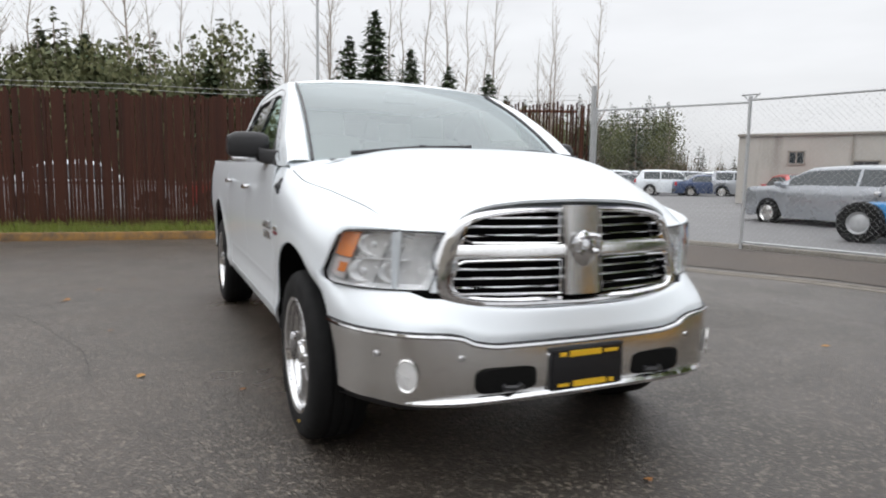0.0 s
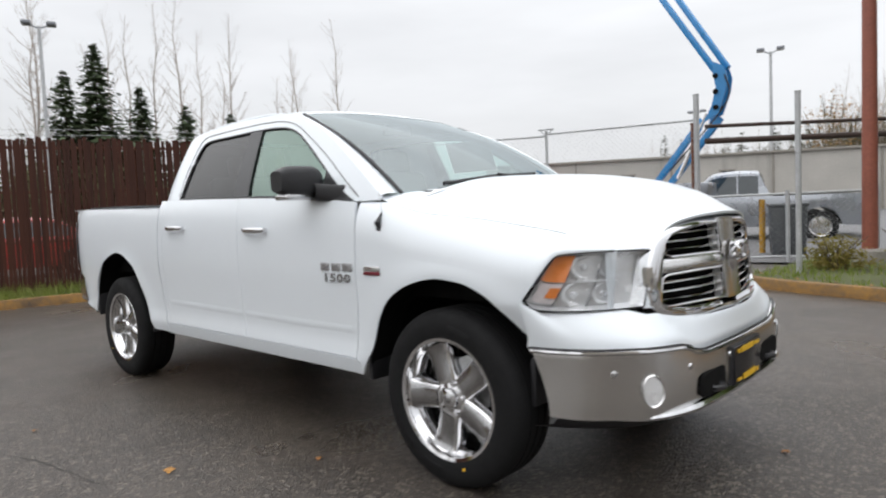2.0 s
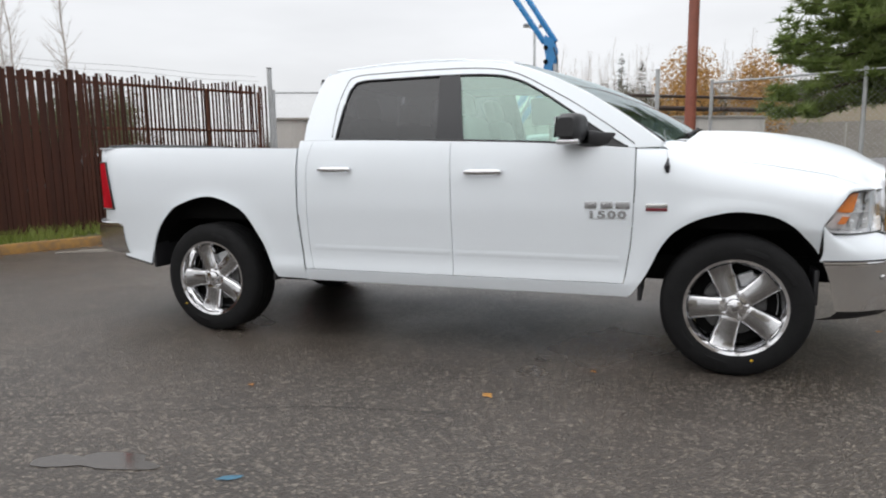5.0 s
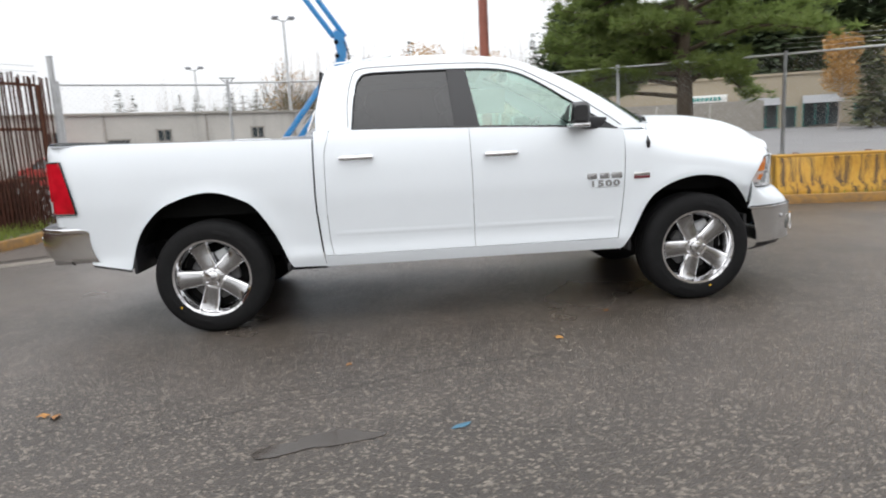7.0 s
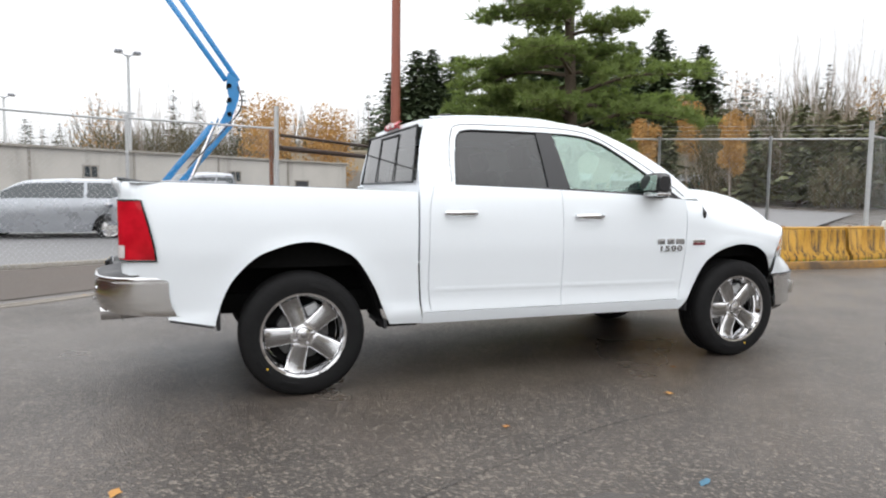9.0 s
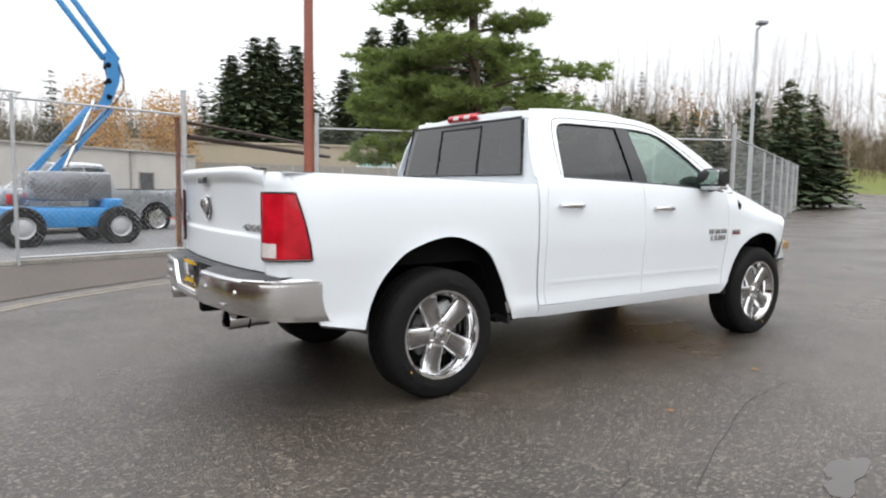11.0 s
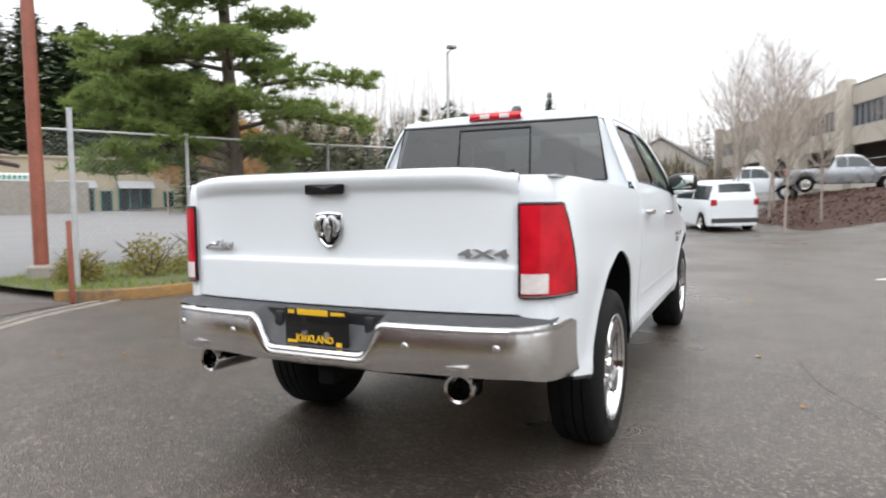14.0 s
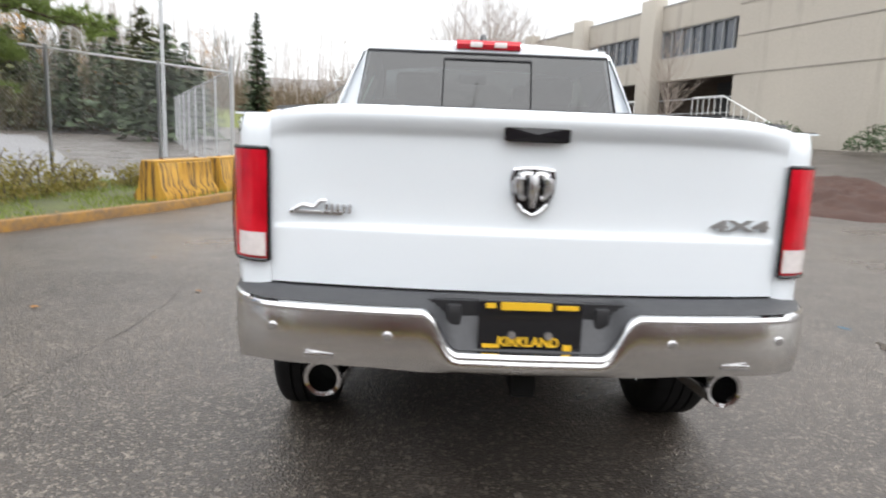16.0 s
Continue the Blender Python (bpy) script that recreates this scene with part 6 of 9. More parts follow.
    lathe(bm, [(0.0001, -0.122), (0.030, -0.120), (0.044, -0.114), (0.050, -0.100), (0.086, -0.088), (0.094, -0.06)], 28)
    part("hub_cap", bm, M_chrome, rim)
    bm = bmesh.new()
    lathe(bm, [(0.0001, -0.1245), (0.018, -0.124), (0.022, -0.121)], 18)
    part("hub_emblem", bm, M_spoke, rim)
    # small factory paint dot on the sidewall
    bm = bmesh.new()
    lathe(bm, [(0.0001, -0.1405), (0.007, -0.1402), (0.008, -0.137)], 10)
    a = radians(221 if x < 1 else -72) + radians(22) * 0
    bm.transform(Matrix.Rotation(radians(22), 4, "Y") @ Matrix.Translation((0.318 * math.cos(a), 0, 0.318 * math.sin(a))))
    part("paint_dot", bm, M_plate_yellow, tyre, "small yellow paint dot")
    bm = bmesh.new()
    lathe(bm, [(0.06, -0.03), (0.175, -0.03), (0.178, -0.025), (0.178, 0.0), (0.06, 0.0)], 36)
    part("brake_disc", bm, M_brake, w)
    bm = bmesh.new()
    lathe(bm, [(0.0001, 0.012), (0.24, 0.012)], 36)
    part("drum_shield", bm, M_under, w)
    bm = bmesh.new()
    box(bm, (0.12, -0.03, 0.10), (0.09, 0.05, 0.12), bevel=0.012)
    part("brake_caliper", bm, M_steel, w)
    return w


for x in (0.0, WB):
    for s in (-1, 1):
        w = wheel(x, s)
        w.matrix_basis = w.matrix_basis @ Matrix.Rotation(radians(-22), 4, "Y")

# chassis below
bm = bmesh.new()
box(bm, (1.9, 0, 0.56), (3.9, 1.25, 0.16), bevel=0.03)
for s in (-1, 1):
    box(bm, (1.75, s * 0.55, 0.57), (4.9, 0.10, 0.14), bevel=0.02)
part("chassis", bm, M_under, truck)
for x in (0.0, WB):
    bm = bmesh.new()
    tube(bm, [(x, -0.8, AXLE), (x, -0.16, AXLE), (x, -0.08, AXLE), (x, 0.08, AXLE), (x, 0.16, AXLE), (x, 0.8, AXLE)], [0.05, 0.05, 0.13, 0.13, 0.05, 0.05], 10)
    part("axle", bm, M_under, truck)
for s in (-1, 1):
    bm = bmesh.new()
    box(bm, (0.67, s * 0.78, 0.415), (0.28, 0.10, 0.035), bevel=0.008)
    part("bed_bracket", bm, M_under, truck)

# mirrors
for s in (-1, 1):
    bm = bmesh.new()
    rows = []
    for i in range(9):
        v = i / 8
        y = 0.935 + 0.222 * v
        k = 1 - 0.35 * abs(2 * v - 1) ** 4
        xf = 2.755 - 0.05 * v
        rows.append([(lerp(2.585, xf, 0.5 + 0.5 * math.copysign(abs(math.cos(a)) ** 0.5, math.cos(a)) * (1 if math.cos(a) < 0 else k)),
                      s * y, 1.425 + 0.080 * k * math.copysign(abs(math.sin(a)) ** 0.6, math.sin(a))) for a in (q * math.tau / 20 for q in range(20))])
    grid(rows, bm, closed=True)
    for r in (rows[0], rows[-1]):
        bm.faces.new([bm.verts.new(p) for p in r])
    arm = [(2.69, 1.00, 1.372, 0.060, 0.042), (2.76, 0.955, 1.358, 0.058, 0.044), (2.83, 0.925, 1.350, 0.062, 0.046), (2.88, 0.895, 1.348, 0.066, 0.048)]
    grid([[(ax + w_ * math.copysign(abs(math.cos(a)) ** 0.4, math.cos(a)), s * ay, az + h_ * math.copysign(abs(math.sin(a)) ** 0.4, math.sin(a))) for a in (q * math.tau / 16 for q in range(16))] for ax, ay, az, w_, h_ in arm], bm, closed=True)
    mirror = part("side_mirror", bm, M_black, truck, "black side mirror with clear turn lamp")
    bm = bmesh.new()
    box(bm, (2.645, s * 1.055, 1.343), (0.13, 0.165, 0.03), bevel=0.010)
    part("mirror_lamp", bm, M_silver, mirror)
    bm = bmesh.new()
    box(bm, (0, 0, 0), (0.006, 0.175, 0.115), pose(2.586, s * 1.046, 1.428, 0, 6, s * 8), bevel=0.002)
    part("mirror_glass", bm, M_mirror, mirror)

# cabin
bm = bmesh.new()
box(bm, (2.88, 0, 1.18), (0.46, 1.60, 0.34), bevel=0.06)
part("dashboard", bm, M_cabin, truck)
bm = bmesh.new()
box(bm, (1.9, 0, 0.62), (2.2, 1.62, 0.06))
part("cabin_floor", bm, M_under, truck)
for s in (-1, 1):
    for x, w in ((2.05, 0.52), (1.30, 0.66)):
        bm = bmesh.new()
        box(bm, (x + 0.12, s * 0.40, 0.98), (0.52, w, 0.16), bevel=0.05)
        m = pose(x - 0.14, s * 0.40, 1.24, 0, -14, 0)
        box(bm, (0, 0, 0.02), (0.14, w * 0.95, 0.58), m, bevel=0.05)
        box(bm, (-0.01, 0, 0.40), (0.10, 0.28, 0.18), m, bevel=0.04)
        part("seat", bm, M_cabin, truck)
bm = bmesh.new()
pts = [Vector((0, 0.19 * math.cos(a), 0.19 * math.sin(a))) for a in (k * math.tau / 24 for k in range(25))]
mm = pose(2.60, 0.40, 1.28, 0, 28, 0)
tube(bm, [mm @ p for p in pts], 0.016, 6, cap=False)
box(bm, (0, 0, 0), (0.05, 0.16, 0.10), mm, bevel=0.02)
part("steering_wheel", bm, M_black, truck)
bm = bmesh.new()
box(bm, (2.30, 0, 1.79), (0.05, 0.22, 0.07), bevel=0.015)
part("rear_view_mirror", bm, M_black, truck)
rows = [[(x, side_in(x, z) - 0.018, z) for x in steps((2.03, 2.46, 6))] for z in steps((1.53, 1.755, 4))]
part("window_sticker", grid(rows, thick=0.002), M_paper, truck, "white paper sticker inside the door glass")
rows = [[roof_pt(lerp(-0.96, 0.96, j / 12), lerp(0.93, 2.16, i / 10)) + Vector((0, 0, -0.05)) for j in range(13)] for i in range(11)]
part("headliner", grid(rows), M_headliner, truck)
for s in (-1, 1):
    bm = bmesh.new()
    box(bm, (1.92, s * 0.86, 1.10), (2.0, 0.05, 0.50), bevel=0.02)
    part("door_trim", bm, M_cabin, truck)

# the nose tucks in towards the bumper ends
TUCKED = ("front_fender", "front_fascia", "front_bumper", "bumper_lip", "bumper_lower_lip", "front_wheel_well", "parking_sensor", "fog_lamp", "fog_lens", "front_valance", "bumper_seal")
tuck_z = table([(0.0, 0.072), (0.45, 0.066), (0.66, 0.048), (0.80, 0.016), (0.86, 0.0), (2.0, 0.0)])
for ob in truck.children_recursive:
    if ob.type == "MESH" and ob.name.split(".")[0] in TUCKED:
        for vtx in ob.data.vertices:
            kx = min(1.0, max(0.0, (vtx.co.x - 3.68) / 0.27))
            ky = min(1.0, max(0.0, (abs(vtx.co.y) - 0.66) / 0.24))
            vtx.co.y -= math.copysign(tuck_z(vtx.co.z) * kx * kx * (3 - 2 * kx) * ky * ky * (3 - 2 * ky), vtx.co.y)

# full width over the panels
truck.matrix_basis = Matrix.Translation((0, 0.027, 0)) @ Matrix.Diagonal((1, 1.028, 1, 1))

# ---- concrete barriers and planting on the east verge ----
def barrier(x, y, turn, label, L=1.55):
    ob = thing("concrete_barrier", label, "barrier", pose(x, y, ground_z(x, y) + 0.09, 0, 0, turn), group="yellow barriers")
    bm = bmesh.new()
    prof = [(-0.29, 0.0), (-0.29, 0.10), (-0.20, 0.24), (-0.16, 0.62), (-0.12, 0.66), (0.12, 0.66), (0.16, 0.62), (0.20, 0.24), (0.29, 0.10), (0.29, 0.0)]
    rows = [[(lerp(-L / 2, L / 2, i / 10), y_ + 0.006 * noise.noise((i * 0.7, y_ * 5, z_ * 3)), z_) for y_, z_ in prof] for i in range(11)]
    grid(rows, bm)
    for r in (rows[0], rows[-1]):
        bm.faces.new([bm.verts.new(p) for p in r])
    part("block", bm, M_barrier, ob, "yellow painted concrete block")
    # paler cap course along the top
    bm = bmesh.new()
    box(bm, (0, 0, 0.655), (L * 0.995, 0.30, 0.05), bevel=0.02)
    part("cap", bm, M_barrier_cap, ob)
    for sx in (-1, 1):
        bm = bmesh.new()
        tube(bm, [(sx * L * 0.32, 0, 0.64), (sx * L * 0.32, 0, 0.70), (sx * L * 0.32 + 0.08, 0, 0.70), (sx * L * 0.32 + 0.08, 0, 0.64)], 0.012, 6)
        part("lifting_eye", bm, M_rust, ob)
    return ob


barrier(8.58, 4.83, -9, "yellow concrete barrier with dark rust stains", 1.8)
barrier(10.68, 4.58, -4, "yellow concrete barrier with dark rust stains", 1.75)
barrier(12.25, 4.60, 5, "yellow concrete barrier with dark rust stains", 1.2)
bm = bmesh.new()
box(bm, (0, 0, 0.62), (0.03, 0.28, 0.36), pose(0, 0, 0, 0, 12, 0), bevel=0.006)
tube(bm, [(0, 0, 0), (0, 0, 0.5)], 0.02, 6)
solo("small_sign", bm, M_paper, "small white sign board leaning on the verge", "sign", m=pose(13.3, 5.0, ground_z(13.3, 5) + 0.1, 0, 0, -70))


def scatter_leaves(bm, rnd_, c, r, h, n, size, flat=0.3):
    """Leaf blades through a mound."""
    for _ in range(n):
        a, q = rnd_.uniform(0, math.tau), rnd_.random() ** 0.5
        zz = rnd_.random() ** 0.7 * h * math.sqrt(max(0.05, 1 - q * q))
        p = Vector((c[0] + r * q * math.cos(a), c[1] + r * q * math.sin(a), c[2] + zz))
        s_ = size * rnd_.uniform(0.6, 1.3)
        m = Matrix.Translation(p) @ Euler((rnd_.uniform(-1.2, 1.2), rnd_.uniform(-1.2, 1.2), rnd_.uniform(0, 6.3))).to_matrix().to_4x4()
        vs = [bm.verts.new(m @ Vector(v)) for v in ((-s_ * 0.35, 0, 0), (0, -s_, 0), (s_ * 0.35, 0, 0), (0, s_, 0))]
        bm.faces.new(vs)


rnd = random.Random(11)
SHRUBS = [(3.3, 7.9, 0.5, 0.6), (4.4, 7.7, 0.75, 0.75), (5.4, 7.4, 0.8, 0.85), (6.3, 7.2, 0.85, 0.9), (7.2, 7.0, 0.85, 0.95), (8.0, 6.9, 0.75, 0.8), (8.9, 6.8, 0.6, 0.6), (10.2, 6.4, 0.6, 0.5)]
for x, y, r, h in SHRUBS:
    ob = thing("shrub", "low shrub with yellow-green and rusty autumn leaves", "shrub", pose(x, y, 0.08), group="verge shrubs")
    bm = bmesh.new()
    for k in range(9):
        a = k * 0.7
        tube(bm, [(0.05 * math.cos(a), 0.05 * math.sin(a), 0), (0.45 * r * math.cos(a), 0.45 * r * math.sin(a), 0.6 * h), (0.75 * r * math.cos(a + 0.2), 0.75 * r * math.sin(a + 0.2), 0.85 * h)], [0.012, 0.008, 0.004], 4)
    part("stem", bm, M_bark, ob)
    bm = bmesh.new()
    for k in range(8):
        a = rnd.uniform(0, 6.3)
        q = r * 0.55
        scatter_leaves(bm, rnd, (q * math.cos(a) * rnd.random(), q * math.sin(a) * rnd.random(), 0.02), r * rnd.uniform(0.4, 0.7), h * rnd.uniform(0.7, 1.05), 130, 0.042)
    lf = part("leaves", bm, M_shrub, ob, smooth=0)
    lf["kind"] = "stuff"


def inside(p, poly):
    x, y = p
    c = False
    for (x0, y0), (x1, y1) in zip(poly, poly[1:] + poly[:1]):
        if (y0 > y) != (y1 > y) and x < (x1 - x0) * (y - y0) / (y1 - y0) + x0:
            c = not c
    return c


def grass(name, poly, n, seed, label, hmax=0.16, keep=None):
    r_ = random.Random(seed)
    bm = bmesh.new()
    xs, ys_ = [p[0] for p in poly], [p[1] for p in poly]
    made = 0
    while made < n:
        x, y = r_.uniform(min(xs), max(xs)), r_.uniform(min(ys_), max(ys_))
        made += 1
        if not inside((x, y), poly) or noise.noise((x * 0.8, y * 0.8, seed)) < -0.25:
            continue
        h = hmax * r_.uniform(0.3, 1.0)
        a = r_.uniform(0, 6.3)
        w_ = 0.012
        z = ground_z(x, y) + 0.085
        lean = Vector((math.cos(a * 3), math.sin(a * 3), 0)) * h * 0.5
        bm.faces.new([bm.verts.new((x - w_ * math.cos(a), y - w_ * math.sin(a), z)), bm.verts.new((x + w_ * math.cos(a), y + w_ * math.sin(a), z)), bm.verts.new((x + lean.x, y + lean.y, z + h))])
    return solo(name, bm, M_grass, label, "grass", kind="stuff", smooth=0)


grass("grass", WEST_BED, 42000, 3, "green grass growing under the fence", 0.25)
grass("grass", EAST_BED, 14000, 5, "thin green and yellow grass on the verge", 0.13)

# fallen leaves
leaf_bm = bmesh.new()
pts_ = [(0, -0.05, 0), (0.022, -0.02, 0.006), (0.045, 0.0, 0.004), (0.02, 0.02, 0.008), (0.0, 0.055, 0.002), (-0.022, 0.02, 0.009), (-0.042, 0.004, 0.003), (-0.02, -0.02, 0.006)]
leaf_bm.faces.new([leaf_bm.verts.new(p) for p in pts_])
leaf_mesh = bpy.data.meshes.new("fallen_leaf")
leaf_bm.to_mesh(leaf_mesh)
leaf_bm.free()
leaf_mesh.materials.append(M_leaf_dead)
rnd = random.Random(21)
spots = [(2.81, -1.12), (2.32, -1.67), (4.61, 0.31), (-0.44, -2.37), (-0.98, -2.11), (-0.51, -2.35), (1.0, -1.9), (-1.6, -1.8), (5.55, -1.6)]
for _ in range(14):
    spots.append((rnd.uniform(-4, 8), rnd.choice([rnd.uniform(-4, -3.2), rnd.uniform(2.2, 5.0)])))
for _ in range(60):
    i = rnd.randrange(len(KERB_W) - 3)
    a, b = KERB_W[i + 1], KERB_W[i + 2]
    u = rnd.random()
    spots.append((lerp(a[0], b[0], u) + rnd.uniform(0.05, 0.35), lerp(a[1], b[1], u)))
for _ in range(60):
    i = rnd.randrange(len(KERB_E) - 2)
    a, b = KERB_E[i], KERB_E[i + 1]
    u = rnd.random()
    spots.append((lerp(a[0], b[0], u), lerp(a[1], b[1], u) + rnd.choice([-0.2, 0.25, 0.4])))
for x, y in spots:
    z = 0.006 + (0.10 if inside((x, y), EAST_BED) or inside((x, y), WEST_BED) else 0)
    ob = new("fallen_leaf", leaf_mesh)
    ob.matrix_basis = pose(x, y, ground_z(x, y) + z, rnd.uniform(-8, 8), rnd.uniform(-8, 8), rnd.uniform(0, 360)) @ Matrix.Diagonal((*[rnd.uniform(0.45, 0.8)] * 2, 1, 1))
    tagged(ob, "orange brown dead leaf lying on the wet ground", "leaf", group="fallen leaves")


def blot(name, x, y, rx, ry, material, label, category, turn=0, seed=1, z=0.004, rough=0.35):
    """A flat irregular patch on the ground."""
    bm = bmesh.new()
    ring = []
    for k in range(28):
        a = k * math.tau / 28
        q = 1 + rough * noise.noise((math.cos(a) * 1.5, math.sin(a) * 1.5, seed * 3.7))
        ring.append(bm.verts.new((rx * q * math.cos(a), ry * q * math.sin(a), 0)))
    bm.faces.new(ring)
    return solo(name, bm, material, label, category, kind="structure", m=pose(x, y, ground_z(x, y) + z, 0, 0, turn))


M_puddle = mat("shallow_puddle", (0.048, 0.040, 0.034), 0.10, var=0.15, rvar=0.03, bump=0.02, bump_scale=30)
M_blue_mark = mat("blue_chalk", (0.05, 0.13, 0.19), 0.8, var=0.35, scale=20, fine=90)
M_crack = mat("crack_filler", (0.018, 0.017, 0.016), 0.6, var=0.3)
blot("puddle", 0.88, -2.90, 0.27, 0.085, M_puddle, "shallow puddle mirroring the sky", "puddle", turn=8, rough=1.0)
blot("chalk_mark", 1.57, -2.84, 0.05, 0.016, M_blue_mark, "small worn blue chalk mark on the asphalt", "paint mark", turn=30, seed=4)


def crack(pts, r=0.008):
    c = spline([(x, y, ground_z(x, y) + 0.003) for x, y in pts], 30)
    rows = []
    for i, p in enumerate(c):
        j = 0.03 * noise.noise(p * 4.0)
        w_ = r * (0.5 + 0.8 * abs(noise.noise(p * 9.0)))
        rows.append([(p.x + j, p.y - w_ + j, p.z), (p.x + j, p.y + w_ + j, p.z)])
    return solo("asphalt_crack", grid(rows), M_crack, "thin dark crack in the asphalt", "crack", kind="structure")


crack([(0.24, -2.12), (0.22, -2.22), (0.07, -2.37), (0.12, -2.52), (0.17, -2.62), (0.06, -2.74), (-0.02, -2.86)], 0.0045)
crack([(0.17, -2.62), (0.46, -2.49), (0.85, -2.33), (1.29, -2.15), (1.7, -2.03), (2.2, -1.95)], 0.0035)
crack([(0.07, -2.37), (-0.2, -2.45), (-0.55, -2.62)], 0.003)
crack([(-3, 2.2), (-1, 2.4), (1.5, 2.3), (3, 2.6)], 0.003)
for x, y, L, turn in ((8.7, -3.55, 0.75, -33), (-9.5, 17.5, 2.2, 20), (-11.0, 20.0, 2.2, 20), (-13, 22.0, 2.2, 20)):
    bm = bmesh.new()
    box(bm, (0, 0, 0), (L, 0.11, 0.004))
    solo("painted_line", bm, M_white_line, "worn white painted line on the asphalt", "road marking", kind="structure", m=pose(x, y, ground_z(x, y) + (0.006 if y < 0 else 0.03), 0, 0, turn))


# ---- blue boom lift ----
lift = thing("boom_lift", "blue articulated boom lift parked behind the fence", "boom lift")
U = Vector((0.985, 0.174, 0))
V = Vector((-0.174, 0.985, 0))
C = Vector((-0.96, 12.15, 0))
LM = Matrix((( U.x, V.x, 0, C.x), (U.y, V.y, 0, C.y), (0, 0, 1, 0), (0, 0, 0, 1)))
bm = bmesh.new()
box(bm, (0, 0, 0.62), (2.3, 1.35, 0.42), LM, bevel=0.05)
box(bm, (0.85, -0.1, 0.9), (0.4, 1.1, 0.25), LM, bevel=0.05)
part("chassis", bm, M_blue, lift)
bm = bmesh.new()
box(bm, (0.12, 0, 1.28), (1.5, 1.05, 0.62), LM, bevel=0.07)
part("turret", bm, M_grey_car, lift, "grey turret housing")
for sx in (-0.92, 0.92):
    for sy in (-0.75, 0.75):
        bm = bmesh.new()
        lathe(bm, [(0.22, -0.14), (0.36, -0.16), (0.41, -0.13), (0.43, 0), (0.41, 0.13), (0.36, 0.16), (0.22, 0.14)], 28)
        bm.transform(LM @ Matrix.Translation((sx, sy, 0.43)))
        wl = part("wheel", bm, M_tyre, lift)
        bm = bmesh.new()
        lathe(bm, [(0.0001, -0.12), (0.10, -0.13), (0.18, -0.09), (0.23, -0.14), (0.23, 0.14), (0.18, 0.09), (0.0001, 0.12)], 24)
        bm.transform(LM @ Matrix.Translation((sx, sy, 0.43)))
        part("wheel_disc", bm, M_steel, wl)


def beam_between(a, b, w_, h_, owner, name, material):
    a, b = Vector(a), Vector(b)
    d = b - a
    m = Matrix.Translation((a + b) / 2) @ d.to_track_quat("X", "Z").to_matrix().to_4x4()
    bm = bmesh.new()
    box(bm, (0, 0, 0), (d.length, w_, h_), m, bevel=0.02)
    return part(name, bm, material, owner)


EL = Vector((0.06, 12.35, 3.67))
for o in (-0.16, 0.16):
    beam_between(C + Vector((-0.35 + o * 1.2, 0.1, 1.55)), EL + Vector((-0.18 + o * 1.3, 0, -0.62)), 0.13, 0.15, lift, "lower_arm", M_blue)
    beam_between(EL + Vector((0.06 + o * 0.9, 0, 0.45)), Vector((-1.56 + o * 1.1, 12.8, 6.62)), 0.11, 0.13, lift, "upper_arm", M_blue)
rows = []
prof = [(-0.30, -0.70), (0.02, -0.55), (0.20, -0.05), (0.24, 0.25), (0.16, 0.50), (-0.05, 0.62), (-0.08, 0.35), (-0.02, 0.05), (-0.12, -0.35)]
for y_ in (-0.17, -0.12, 0.12, 0.17):
    bm = bmesh.new() if y_ in (-0.17, 0.12) else bm
    vs = [(EL.x + x_, EL.y + y_, EL.z + z_) for x_, z_ in prof]
    rows.append(vs)
    if y_ in (-0.12, 0.17):
        r0, r1 = rows[-2], rows[-1]
        grid([r0 + [r0[0]], r1 + [r1[0]]], bm)
        for r in (r0, r1):
            bm.faces.new([bm.verts.new(p) for p in r])
        part("elbow_plate", bm, M_blue, lift)
for z_ in (-0.4, -0.05, 0.3):
    bm = bmesh.new()
    tube(bm, [(EL.x - 0.02, EL.y - 0.2, EL.z + z_), (EL.x - 0.02, EL.y + 0.2, EL.z + z_)], 0.06, 10)
    part("elbow_pin", bm, M_under, lift)
bm = bmesh.new()
tube(bm, [(C.x + 0.1, C.y, 1.7), (EL.x - 0.3, EL.y, EL.z - 0.5)], 0.045, 8)
part("hydraulic_ram", bm, M_chrome_dull, lift)
bm = bmesh.new()
box(bm, (-1.63, 12.82, 6.72), (0.5, 0.4, 0.35), bevel=0.05)
part("boom_head", bm, M_blue, lift)
bm = bmesh.new()
tube(bm, spline([(EL.x + 0.18, EL.y - 0.18, EL.z + 0.3), (EL.x + 0.28, EL.y - 0.2, EL.z - 0.1), (EL.x + 0.05, EL.y - 0.2, EL.z - 0.55), (C.x, C.y - 0.2, 1.9)], 24), 0.018, 6)
part("hose", bm, M_black, lift)


